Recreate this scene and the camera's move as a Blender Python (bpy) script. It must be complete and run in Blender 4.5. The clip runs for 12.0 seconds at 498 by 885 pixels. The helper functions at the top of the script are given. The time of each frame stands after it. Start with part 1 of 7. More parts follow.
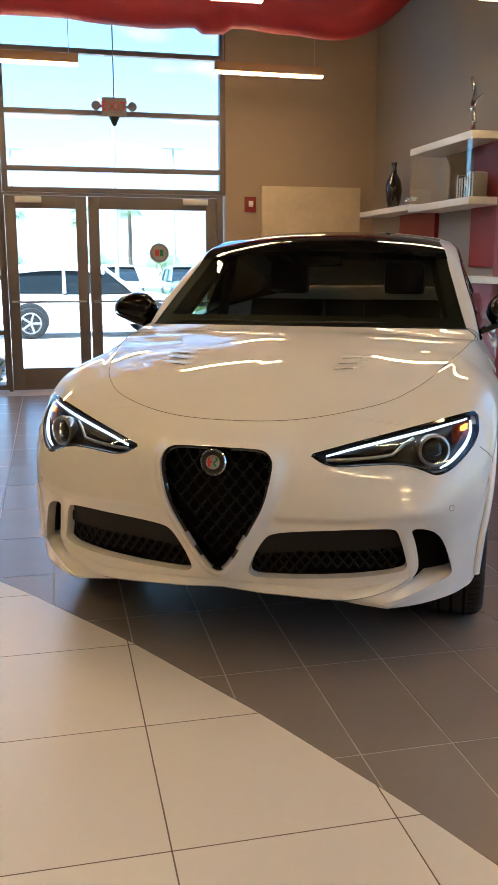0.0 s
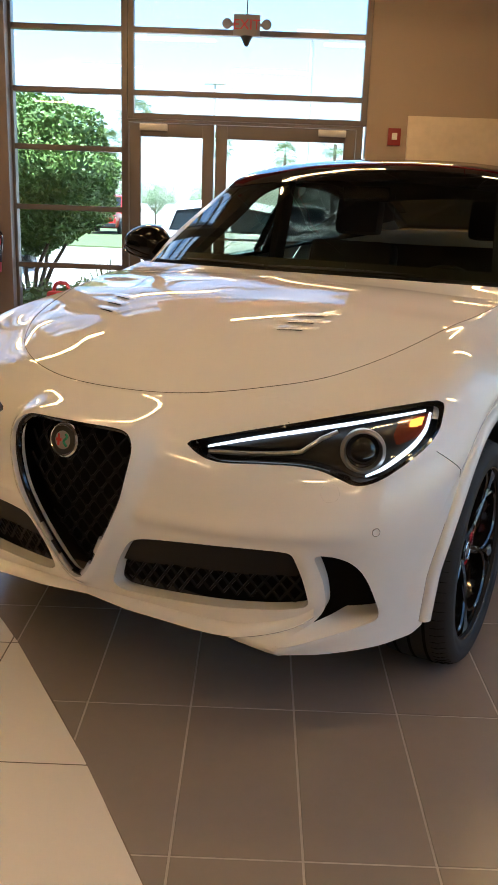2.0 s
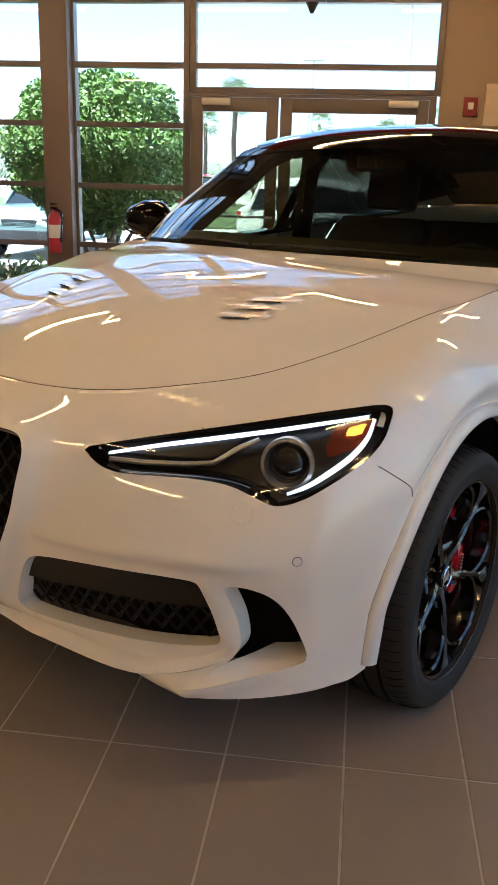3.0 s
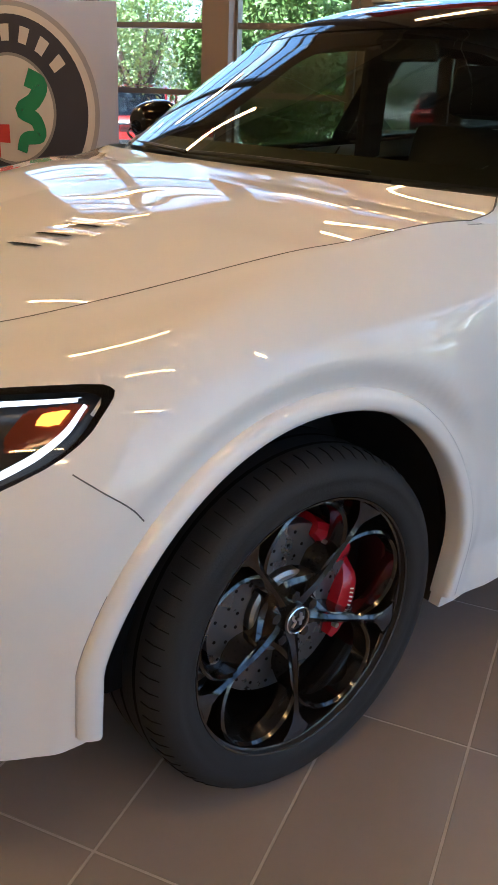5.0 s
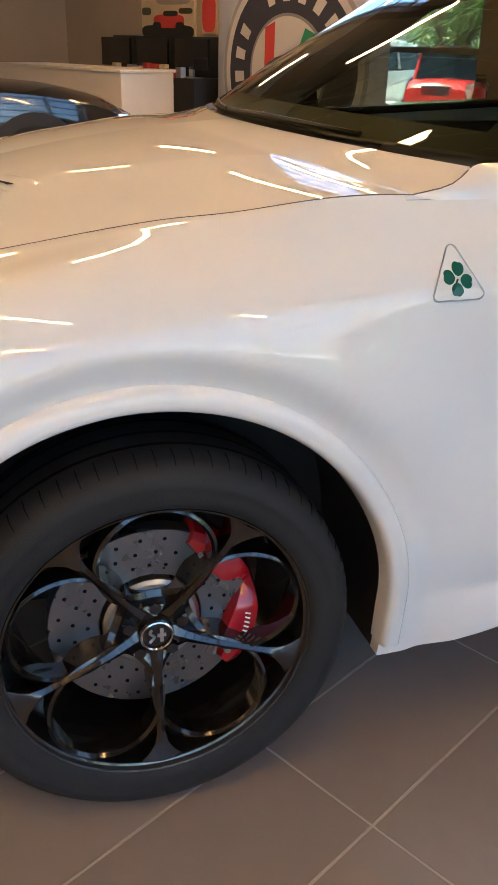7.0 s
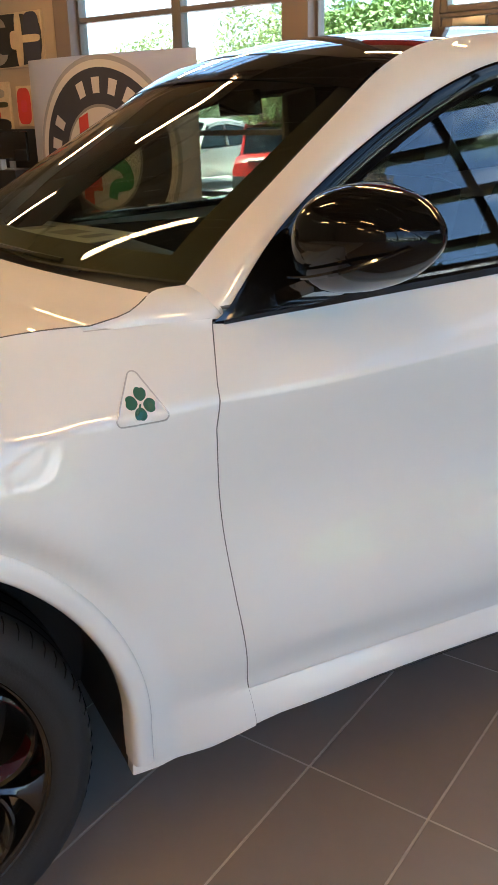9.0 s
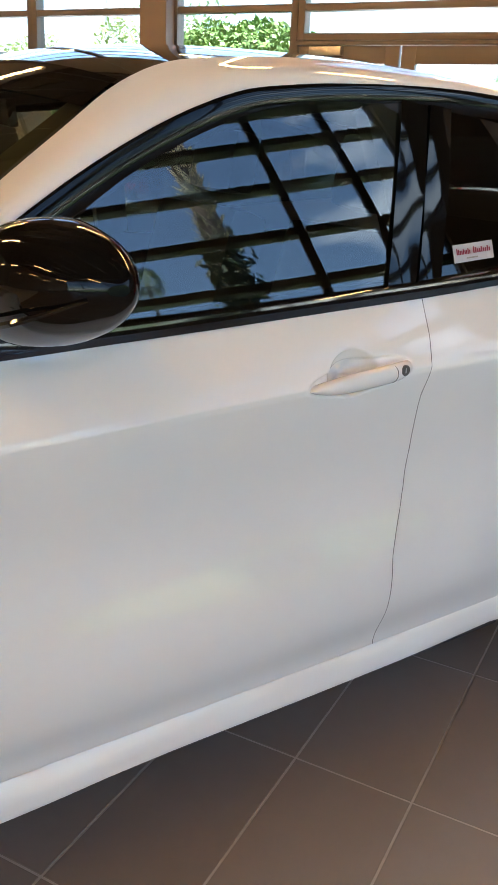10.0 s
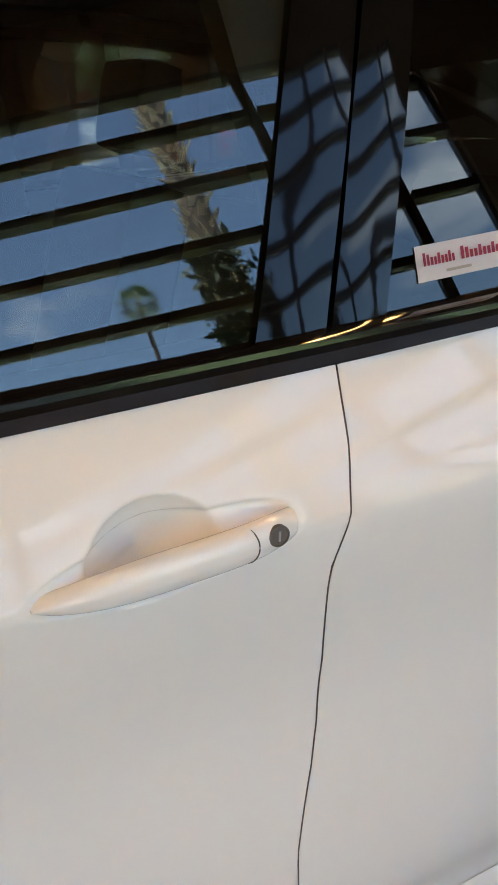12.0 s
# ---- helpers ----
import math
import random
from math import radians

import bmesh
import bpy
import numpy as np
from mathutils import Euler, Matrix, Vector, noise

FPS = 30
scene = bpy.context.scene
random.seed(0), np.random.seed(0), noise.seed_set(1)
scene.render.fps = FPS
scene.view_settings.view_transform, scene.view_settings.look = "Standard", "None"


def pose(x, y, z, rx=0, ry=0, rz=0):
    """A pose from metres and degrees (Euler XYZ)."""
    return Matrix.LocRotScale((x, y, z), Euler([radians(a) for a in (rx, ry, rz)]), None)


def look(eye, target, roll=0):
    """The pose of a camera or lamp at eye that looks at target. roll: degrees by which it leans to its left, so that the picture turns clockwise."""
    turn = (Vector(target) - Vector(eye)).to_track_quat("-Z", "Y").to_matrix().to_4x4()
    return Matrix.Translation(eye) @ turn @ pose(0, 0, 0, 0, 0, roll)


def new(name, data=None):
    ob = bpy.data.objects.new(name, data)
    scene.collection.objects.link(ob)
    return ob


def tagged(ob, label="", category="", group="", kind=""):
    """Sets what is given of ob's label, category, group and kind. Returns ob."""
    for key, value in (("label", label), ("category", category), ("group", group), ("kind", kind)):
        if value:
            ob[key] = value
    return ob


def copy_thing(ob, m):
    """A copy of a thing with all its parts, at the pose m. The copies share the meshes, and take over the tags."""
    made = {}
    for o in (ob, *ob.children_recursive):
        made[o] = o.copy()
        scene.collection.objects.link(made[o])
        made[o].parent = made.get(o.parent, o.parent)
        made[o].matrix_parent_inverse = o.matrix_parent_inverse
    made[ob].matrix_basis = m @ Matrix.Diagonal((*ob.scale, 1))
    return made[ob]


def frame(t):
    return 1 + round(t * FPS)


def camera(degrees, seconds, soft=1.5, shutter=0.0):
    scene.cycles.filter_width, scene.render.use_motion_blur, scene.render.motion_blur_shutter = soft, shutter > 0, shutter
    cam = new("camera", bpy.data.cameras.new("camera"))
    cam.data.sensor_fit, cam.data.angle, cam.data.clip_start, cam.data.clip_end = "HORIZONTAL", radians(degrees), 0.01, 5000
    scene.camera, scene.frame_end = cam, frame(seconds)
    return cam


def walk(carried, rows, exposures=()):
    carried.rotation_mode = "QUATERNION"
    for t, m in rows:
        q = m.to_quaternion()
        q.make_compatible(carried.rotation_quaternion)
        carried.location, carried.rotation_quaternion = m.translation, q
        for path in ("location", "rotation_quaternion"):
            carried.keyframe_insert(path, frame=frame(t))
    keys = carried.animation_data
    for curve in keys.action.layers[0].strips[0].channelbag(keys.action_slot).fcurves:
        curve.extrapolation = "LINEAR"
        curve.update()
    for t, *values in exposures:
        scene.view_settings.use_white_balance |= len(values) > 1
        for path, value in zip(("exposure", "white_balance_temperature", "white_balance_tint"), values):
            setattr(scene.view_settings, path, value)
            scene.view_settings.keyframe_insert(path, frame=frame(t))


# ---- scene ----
cam = camera(32.3, 12.0)
PATH = [
    (0, (0.855, -3.689, 1.472), (0.355, -1.795, 1.071), 0.1),
    (0.5, (1.022, -3.448, 1.454), (0.361, -1.611, 1.023), 1.1),
    (1, (1.196, -3.191, 1.46), (0.412, -1.412, 0.991), 1.3),
    (1.5, (1.321, -2.926, 1.436), (0.492, -1.178, 0.928), 1.2),
    (2, (1.476, -2.653, 1.432), (0.57, -0.951, 0.902), 2.1),
    (2.5, (1.57, -2.404, 1.42), (0.543, -0.776, 0.876), 2.2),
    (3, (1.677, -2.129, 1.414), (0.584, -0.557, 0.836), 1.6),
    (3.2, (1.698, -2.023, 1.399), (0.604, -0.458, 0.804), 2.1),
    (4.8, (1.930, -1.150, 1.360), (0.545, 0.106, 0.637), 2.6),
    (5, (1.954, -1.040, 1.366), (0.531, 0.146, 0.612), 2.3),
    (5.5, (1.950, -0.812, 1.370), (0.462, 0.213, 0.515), 2.5),
    (6, (2.008, -0.526, 1.390), (0.438, 0.304, 0.475), -.9),
    (6.5, (2.073, -0.374, 1.373), (0.405, 0.281, 0.486), 1.0),
    (6.7, (2.104, -0.318, 1.358), (0.399, 0.268, 0.492), 2.4),
    (8.3, (2.23, -0.108, 1.405), (0.488, 0.547, 0.673), -3.0),
    (8.5, (2.241, -0.08, 1.439), (0.519, 0.634, 0.715), -2.8),
    (9, (2.231, 0.039, 1.457), (0.562, 0.89, 0.756), -1.3),
    (9.5, (2.214, 0.199, 1.481), (0.617, 1.194, 0.803), 0.6),
    (10, (2.161, 0.421, 1.472), (0.625, 1.516, 0.807), 2.9),
    (10.5, (2.041, 0.668, 1.466), (0.514, 1.762, 0.781), 3.5),
    (11, (1.87, 0.894, 1.447), (0.358, 1.985, 0.722), 1.3),
    (11.5, (1.714, 1.104, 1.423), (0.165, 2.122, 0.673), 0.1),
    (12, (1.568, 1.283, 1.423), (-0.054, 2.185, 0.677), 0.3),
]
EXPOSURES = [(0, 2.72, 4820, 1), (3, 2.58, 5350, 5), (5, 2.86, 5220, 6), (6.5, 3.14, 5480, 7), (8.5, 3.10, 5560, 6), (10.5, 3.04, 5980, 6), (12, 3.16, 6200, 6)]
walk(cam, [(t, look(e, g, r)) for t, e, g, r in PATH], EXPOSURES)

# ---- daylight: clear sky, the sun high over the building's back ----
TURN = radians(27.7)                      # the building stands turned against the car
UX, UY = math.cos(TURN), math.sin(TURN)


def B(u, v, z=0.0):
    """A place given along the window wall (u), towards it (v) and up."""
    return Vector((u * UX - v * UY, u * UY + v * UX, z))


def BM(u, v, z=0.0, turn=0.0):
    """A pose at that place, turned with the building (degrees more by turn)."""
    return Matrix.Translation(B(u, v, z)) @ Matrix.Rotation(TURN + radians(turn), 4, "Z")


world = bpy.data.worlds.new("sky")
scene.world = world
world.use_nodes = True
_n = world.node_tree.nodes
_sky = _n.new("ShaderNodeTexSky")
_sky.sky_type, _sky.sun_disc = "NISHITA", False
_sky.sun_elevation, _sky.sun_rotation = radians(72), radians(200)
_sky.air_density, _sky.dust_density, _sky.ozone_density = 1.0, 1.0, 1.4
# thin white clouds low over the horizon
_tc, _nz, _rp, _mx = _n.new("ShaderNodeTexCoord"), _n.new("ShaderNodeTexNoise"), _n.new("ShaderNodeMapRange"), _n.new("ShaderNodeMix")
_mp = _n.new("ShaderNodeMapping")
_mp.inputs["Scale"].default_value = (1, 1, 2.6)
_nz.inputs["Scale"].default_value, _nz.inputs["Detail"].default_value = 3.4, 7
_rp.inputs[1].default_value, _rp.inputs[2].default_value, _rp.inputs[4].default_value = .56, .74, .7
_mx.data_type = "RGBA"
_mx.inputs[7].default_value = (9.0, 9.2, 9.6, 1)
world.node_tree.links.new(_tc.outputs["Generated"], _mp.inputs[0])
world.node_tree.links.new(_mp.outputs[0], _nz.inputs["Vector"])
world.node_tree.links.new(_nz.outputs[0], _rp.inputs[0])
world.node_tree.links.new(_rp.outputs[0], _mx.inputs[0])
world.node_tree.links.new(_sky.outputs[0], _mx.inputs[6])
world.node_tree.links.new(_mx.outputs[2], _n["Background"].inputs[0])
_n["Background"].inputs[1].default_value = 0.084
_sun_way = Vector((math.sin(radians(200)) * math.cos(radians(72)), math.cos(radians(200)) * math.cos(radians(72)), math.sin(radians(72))))
sun = new("sun", bpy.data.lights.new("sun", "SUN"))
sun.data.energy, sun.data.angle, sun.data.color = 5.0, radians(0.53), (1, .95, .87)
sun.matrix_world = look(_sun_way * 50, (0, 0, 0))


# ---- materials ----
def material(name):
    m = bpy.data.materials.new(name)
    m.use_nodes = True
    return m, m.node_tree.nodes, m.node_tree.links, m.node_tree.nodes["Principled BSDF"]


def mat(name, color, rough=0.5, metal=0.0, vary=0.12, scale=6.0, fine=60.0, bump=0.0, coat=0.0, emit=0.0, pieces=0.0, rough_vary=0.1, spec=0.5, placed=False):
    """A surface with stains and grain at two scales; pieces: how much each piece's tone differs."""
    m, n, l, b = material(name)
    tc = n.new("ShaderNodeTexCoord")
    big, small = n.new("ShaderNodeTexNoise"), n.new("ShaderNodeTexNoise")
    big.inputs["Scale"].default_value, big.inputs["Detail"].default_value = scale, 4
    small.inputs["Scale"].default_value, small.inputs["Detail"].default_value = fine, 3
    where = n.new("ShaderNodeNewGeometry").outputs["Position"] if placed else tc.outputs["Object"]
    l.new(where, big.inputs["Vector"]), l.new(where, small.inputs["Vector"])
    mix = n.new("ShaderNodeMath")
    mix.operation = "MULTIPLY_ADD"
    mix.inputs[1].default_value = 0.4
    l.new(small.outputs[0], mix.inputs[0])
    l.new(big.outputs[0], mix.inputs[2])
    rmp = n.new("ShaderNodeMapRange")
    rmp.inputs[1].default_value, rmp.inputs[2].default_value = 0.2, 1.2
    rmp.inputs[3].default_value, rmp.inputs[4].default_value = 1 - vary, 1 + vary
    l.new(mix.outputs[0], rmp.inputs[0])
    last = rmp.outputs[0]
    if pieces:
        oi, pr, mul = n.new("ShaderNodeObjectInfo"), n.new("ShaderNodeMapRange"), n.new("ShaderNodeMath")
        pr.inputs[3].default_value, pr.inputs[4].default_value = 1 - pieces, 1 + pieces
        l.new(oi.outputs["Random"], pr.inputs[0])
        mul.operation = "MULTIPLY"
        l.new(pr.outputs[0], mul.inputs[0]), l.new(last, mul.inputs[1])
        last = mul.outputs[0]
    sc = n.new("ShaderNodeVectorMath")
    sc.operation = "SCALE"
    sc.inputs[0].default_value = color
    l.new(last, sc.inputs["Scale"])
    l.new(sc.outputs[0], b.inputs["Base Color"])
    rr = n.new("ShaderNodeMapRange")
    rr.inputs[1].default_value, rr.inputs[2].default_value = 0.2, 0.8
    rr.inputs[3].default_value, rr.inputs[4].default_value = max(0, rough * (1 - rough_vary)), min(1, rough * (1 + rough_vary))
    l.new(big.outputs[0], rr.inputs[0])
    l.new(rr.outputs[0], b.inputs["Roughness"])
    b.inputs["Metallic"].default_value = metal
    b.inputs["Coat Weight"].default_value, b.inputs["Coat Roughness"].default_value = coat, 0.03
    b.inputs["Specular IOR Level"].default_value = spec
    if bump:
        bp = n.new("ShaderNodeBump")
        bp.inputs["Strength"].default_value, bp.inputs["Distance"].default_value = bump, 0.003
        l.new(small.outputs[0], bp.inputs["Height"])
        l.new(bp.outputs[0], b.inputs["Normal"])
    if emit:
        b.inputs["Emission Color"].default_value = (*color, 1)
        b.inputs["Emission Strength"].default_value = emit
    return m


def glow(name, color, strength):
    m, n, l, b = material(name)
    b.inputs["Base Color"].default_value = (*color, 1)
    b.inputs["Emission Color"].default_value, b.inputs["Emission Strength"].default_value = (*color, 1), strength
    return m


def pane(name, tint, ior=1.5, rough=0.0, gloss=1.0):
    """A thin sheet of tinted glass: clear straight through, with the gloss of glass."""
    m, n, l, b = material(name)
    n.remove(b)
    lw, tr, gl, mx = n.new("ShaderNodeLayerWeight"), n.new("ShaderNodeBsdfTransparent"), n.new("ShaderNodeBsdfGlossy"), n.new("ShaderNodeMixShader")
    pw, fr = n.new("ShaderNodeMath"), n.new("ShaderNodeMath")
    f0 = ((ior - 1) / (ior + 1)) ** 2
    pw.operation, pw.inputs[1].default_value = "POWER", 5.0
    fr.operation, fr.inputs[1].default_value, fr.inputs[2].default_value = "MULTIPLY_ADD", 1 - f0, f0
    lw.inputs[0].default_value = .5
    l.new(lw.outputs["Facing"], pw.inputs[0]), l.new(pw.outputs[0], fr.inputs[0])
    tr.inputs[0].default_value = (*tint, 1)
    gl.inputs["Color"].default_value = (gloss, gloss, gloss, 1)
    gl.inputs["Roughness"].default_value = rough
    l.new(fr.outputs[0], mx.inputs[0]), l.new(tr.outputs[0], mx.inputs[1]), l.new(gl.outputs[0], mx.inputs[2])
    l.new(mx.outputs[0], n["Material Output"].inputs[0])
    return m


M_PAINT = mat("white_paint", (.80, .782, .75), .55, vary=.015, scale=2, fine=900, coat=1.0, rough_vary=.05, spec=.12)
M_PAINT.node_tree.nodes["Principled BSDF"].inputs["Coat IOR"].default_value = 1.62
M_PAINT.node_tree.nodes["Principled BSDF"].inputs["Coat Roughness"].default_value = .012
M_GLOSS = mat("gloss_black", (.006, .006, .007), .08, vary=.05, coat=.6)
M_FRIT = mat("black_print", (.006, .006, .0065), .5, vary=.05)
M_PILLAR = mat("piano_black", (.004, .0038, .0038), .05, vary=.05, spec=.32)
M_TRIMBLACK = mat("satin_black_trim", (.005, .005, .0055), .32, vary=.1, spec=.3)
M_PLASTIC = mat("black_plastic", (.020, .020, .021), .5, vary=.2, fine=300, bump=.1)
M_DARK = mat("dark_void", (.007, .007, .007), .8, vary=.1, spec=.08)
M_BLADE = mat("matt_black_blade", (.011, .011, .0115), .5, vary=.15, fine=200, spec=.22)
M_GRILLE = mat("grille_black", (.006, .006, .0062), .5, vary=.2, fine=200, spec=.2)
M_TYRE = mat("tyre_rubber", (.024, .024, .0245), .62, vary=.2, fine=250, bump=.25, spec=.25)
M_RIM = mat("rim_dark", (.060, .056, .054), .15, metal=.9, vary=.1, coat=.6)
M_DISC = mat("brake_disc", (.22, .225, .23), .28, metal=.9, vary=.12, scale=20)
M_RED = mat("caliper_red", (.40, .008, .018), .25, vary=.08, coat=.8)
M_CHROME = mat("chrome", (.75, .75, .76), .12, metal=1, vary=.05)
M_SILVER = mat("satin_silver", (.55, .55, .56), .3, metal=.9, vary=.08)
M_LENS = pane("lamp_lens", (.86, .87, .88), 1.5)
M_LAMPIN = mat("lamp_inside", (.006, .006, .007), .35, vary=.15)
M_LED = glow("daylight_led", (.95, .97, 1.0), .32)
M_AMBER = glow("amber_signal", (1.0, .30, .03), .55)
M_AMBERDIM = mat("amber_lens", (.16, .03, .016), .15, vary=.1, coat=.5)
M_WS = pane("windscreen_glass", (.58, .62, .50), 1.5)
M_SIDEGLASS = pane("side_glass", (.56, .59, .52), 1.9)
M_REARGLASS = pane("privacy_glass", (.05, .052, .05), 1.62)
M_ROOFGLASS = mat("roof_glass", (.004, .004, .005), .03, vary=.05, coat=1)
M_LEATHER = mat("black_leather", (.012, .012, .012), .45, vary=.2, fine=180, bump=.2)
M_TRIM = mat("dash_grain", (.010, .010, .010), .6, vary=.2, fine=300, bump=.2)
M_GREEN = mat("badge_green", (.0, .10, .065), .3, vary=.06, coat=.4)
M_WHITE = mat("white_lacquer", (.78, .77, .74), .35, vary=.04)
M_STICKRED = mat("dark_red_print", (.24, .008, .035), .5, vary=.1)
M_SEAMGREY = mat("seam_grey", (.16, .15, .14), .7, vary=.1)
M_CARBON = mat("seam_dark", (.11, .10, .09), .7, vary=.2)

M_FLOORDARK = mat("dark_tile", (.292, .252, .219), .27, vary=.08, scale=3.2, fine=18, pieces=.06, rough_vary=0, placed=True)
M_FLOORCREAM = mat("cream_tile", (.85, .80, .72), .30, vary=.025, scale=1.0, fine=60, pieces=.02, rough_vary=0, placed=True)
M_GROUTD = mat("grout_dark_tile", (.48, .43, .38), .85, vary=.2, fine=80)
M_GROUTC = mat("grout_cream_tile", (.20, .165, .13), .9, vary=.2, fine=80)
M_TAN = mat("tan_wall_paint", (.36, .285, .215), .75, vary=.05, scale=1.5, fine=120, bump=.08)
M_GREYWALL = mat("grey_wall_paint", (.30, .27, .24), .75, vary=.05, scale=1.5, fine=120, bump=.08)
M_CEIL = mat("ceiling_deck", (.11, .085, .065), .85, vary=.15, scale=2)
M_FRAME = mat("bronze_aluminium", (.135, .115, .105), .42, metal=.25, vary=.08, fine=200)
M_GLASS = pane("window_glass", (.93, .96, .96), 1.45)
M_COLUMN = mat("column_paint", (.17, .13, .11), .55, vary=.06)
M_STEEL = mat("brushed_steel", (.5, .49, .47), .32, metal=1, vary=.1)
M_LAMPWARM = glow("lamp_diffuser", (1.0, .55, .20), 13.0)
M_LAMPBODY = mat("lamp_housing", (.42, .27, .13), .35, metal=.6, vary=.1)
M_REDFAB = mat("red_fabric", (.34, .02, .025), .6, vary=.25, scale=3, fine=40, bump=.2)
M_REDPAINT = mat("red_board", (.22, .012, .016), .35, vary=.08)
M_SIGNRED = mat("sign_red", (.48, .03, .05), .45, vary=.1)
M_SIGNGREY = mat("sign_grey", (.20, .20, .22), .5, vary=.06)
M_MARBLE = mat("marble_board", (.62, .52, .38), .35, vary=.22, scale=3, fine=14)
M_BLACKPL = mat("black_vase", (.012, .011, .011), .12, vary=.1, coat=.6)
M_BANNER = mat("banner_cloth", (.52, .50, .515), .8, vary=.06, scale=2, fine=300, bump=.1)
M_BANGREY = mat("banner_grey_print", (.30, .29, .32), .8, vary=.12, scale=4)
M_BANNAVY = mat("banner_navy_print", (.030, .032, .055), .75, vary=.12)
M_BANRED = mat("banner_red_print", (.50, .045, .04), .75, vary=.08)
M_BANGREEN = mat("banner_green_print", (.02, .20, .10), .75, vary=.08)
M_DESK = mat("desk_lacquer", (.70, .62, .52), .3, vary=.04)
M_PRINT = mat("poster_paper", (.55, .43, .28), .5, vary=.25, scale=5)
M_PRINTPALE = mat("pale_paper", (.55, .53, .42), .6, vary=.05)
M_BARKP = mat("print_dark_green", (.05, .05, .025), .5, vary=.2)
M_ORANGE = mat("orange_plastic", (.75, .05, .03), .4, vary=.08)

# ---- shape of the car's skin: feature lines from the nose round the left side to the tail ----
# car: nose towards -y, front axle at y = 0, left side at +x
LINE_SILL = [(0, -.82, .328), (.25, -.815, .322), (.5, -.80, .298), (.68, -.745, .288), (.79, -.65, .295), (.855, -.555, .304), (.893, -.45, .333),
             (.93, 0, .30), (.895, .46, .25), (.928, .68, .298), (.935, 1.2, .316), (.935, 1.77, .316), (.925, 2.38, .28), (.95, 2.82, .30), (.90, 3.27, .30),
             (.80, 3.58, .32), (.42, 3.72, .33), (0, 3.75, .33)]
LINE_LOW = [(0, -.845, .36), (.25, -.835, .36), (.5, -.80, .35), (.69, -.73, .35), (.80, -.64, .36), (.865, -.54, .37), (.90, -.44, .38),
            (.935, 0, .38), (.915, .46, .37), (.92, .68, .378), (.925, 1.2, .38), (.925, 1.77, .383), (.925, 2.38, .37), (.955, 2.82, .38), (.91, 3.27, .38),
            (.82, 3.60, .40), (.43, 3.745, .41), (0, 3.775, .41)]
LINE_BELLY = [(0, -.875, .47), (.25, -.86, .47), (.5, -.815, .47), (.69, -.73, .47), (.80, -.645, .47), (.87, -.545, .48), (.91, -.44, .48),
              (.94, 0, .48), (.93, .46, .47), (.943, .68, .475), (.952, 1.2, .475), (.953, 1.77, .485), (.945, 2.38, .50), (.965, 2.82, .50), (.925, 3.27, .50),
              (.835, 3.61, .52), (.435, 3.76, .53), (0, 3.79, .53)]
LINE_MID = [(0, -.905, .66), (.25, -.885, .66), (.5, -.835, .66), (.70, -.75, .66), (.80, -.67, .66), (.87, -.56, .68), (.917, -.43, .69),
            (.945, 0, .72), (.935, .46, .74), (.916, .68, .77), (.908, 1.2, .78), (.914, 1.77, .80), (.945, 2.38, .78), (.97, 2.82, .78), (.94, 3.27, .78),
            (.845, 3.61, .80), (.44, 3.75, .82), (0, 3.78, .82)]
LINE_SHOULDER = [(0, -.90, .83), (.24, -.85, .83), (.46, -.755, .85), (.66, -.635, .88), (.77, -.545, .905), (.835, -.455, .93), (.875, -.36, .95),
                 (.925, 0, .985), (.945, .46, 1.0), (.948, .68, 1.005), (.952, 1.2, 1.02), (.955, 1.77, 1.043), (.963, 2.38, 1.06), (.96, 2.82, 1.08), (.92, 3.27, 1.09),
                 (.82, 3.57, 1.09), (.43, 3.70, 1.10), (0, 3.73, 1.10)]
LINE_BELT = [(0, -.735, .925), (.22, -.70, .93), (.42, -.60, .955), (.57, -.45, .985), (.65, -.32, 1.02), (.70, -.19, 1.05), (.74, -.05, 1.08),
             (.79, .15, 1.11), (.845, .45, 1.14), (.87, .68, 1.122), (.872, 1.2, 1.146), (.872, 1.77, 1.175), (.865, 2.38, 1.21), (.845, 2.82, 1.245), (.79, 3.2, 1.28),
             (.68, 3.45, 1.30), (.36, 3.58, 1.31), (0, 3.61, 1.31)]
LINES = [np.array(a, float) for a in (LINE_SILL, LINE_LOW, LINE_BELLY, LINE_MID, LINE_SHOULDER, LINE_BELT)]
_d = LINES[3]
KNOT = np.concatenate([[0], np.cumsum(np.linalg.norm(np.diff(_d, axis=0), axis=1))])   # way along the waist, in metres
REAR_AXLE, ARCH_R, ARCH_Z = 2.818, 0.478, 0.37
ARCH_A, ARCHES = 0.46, (-0.018, 2.818 - 0.01)        # half width and middles of the wheel openings


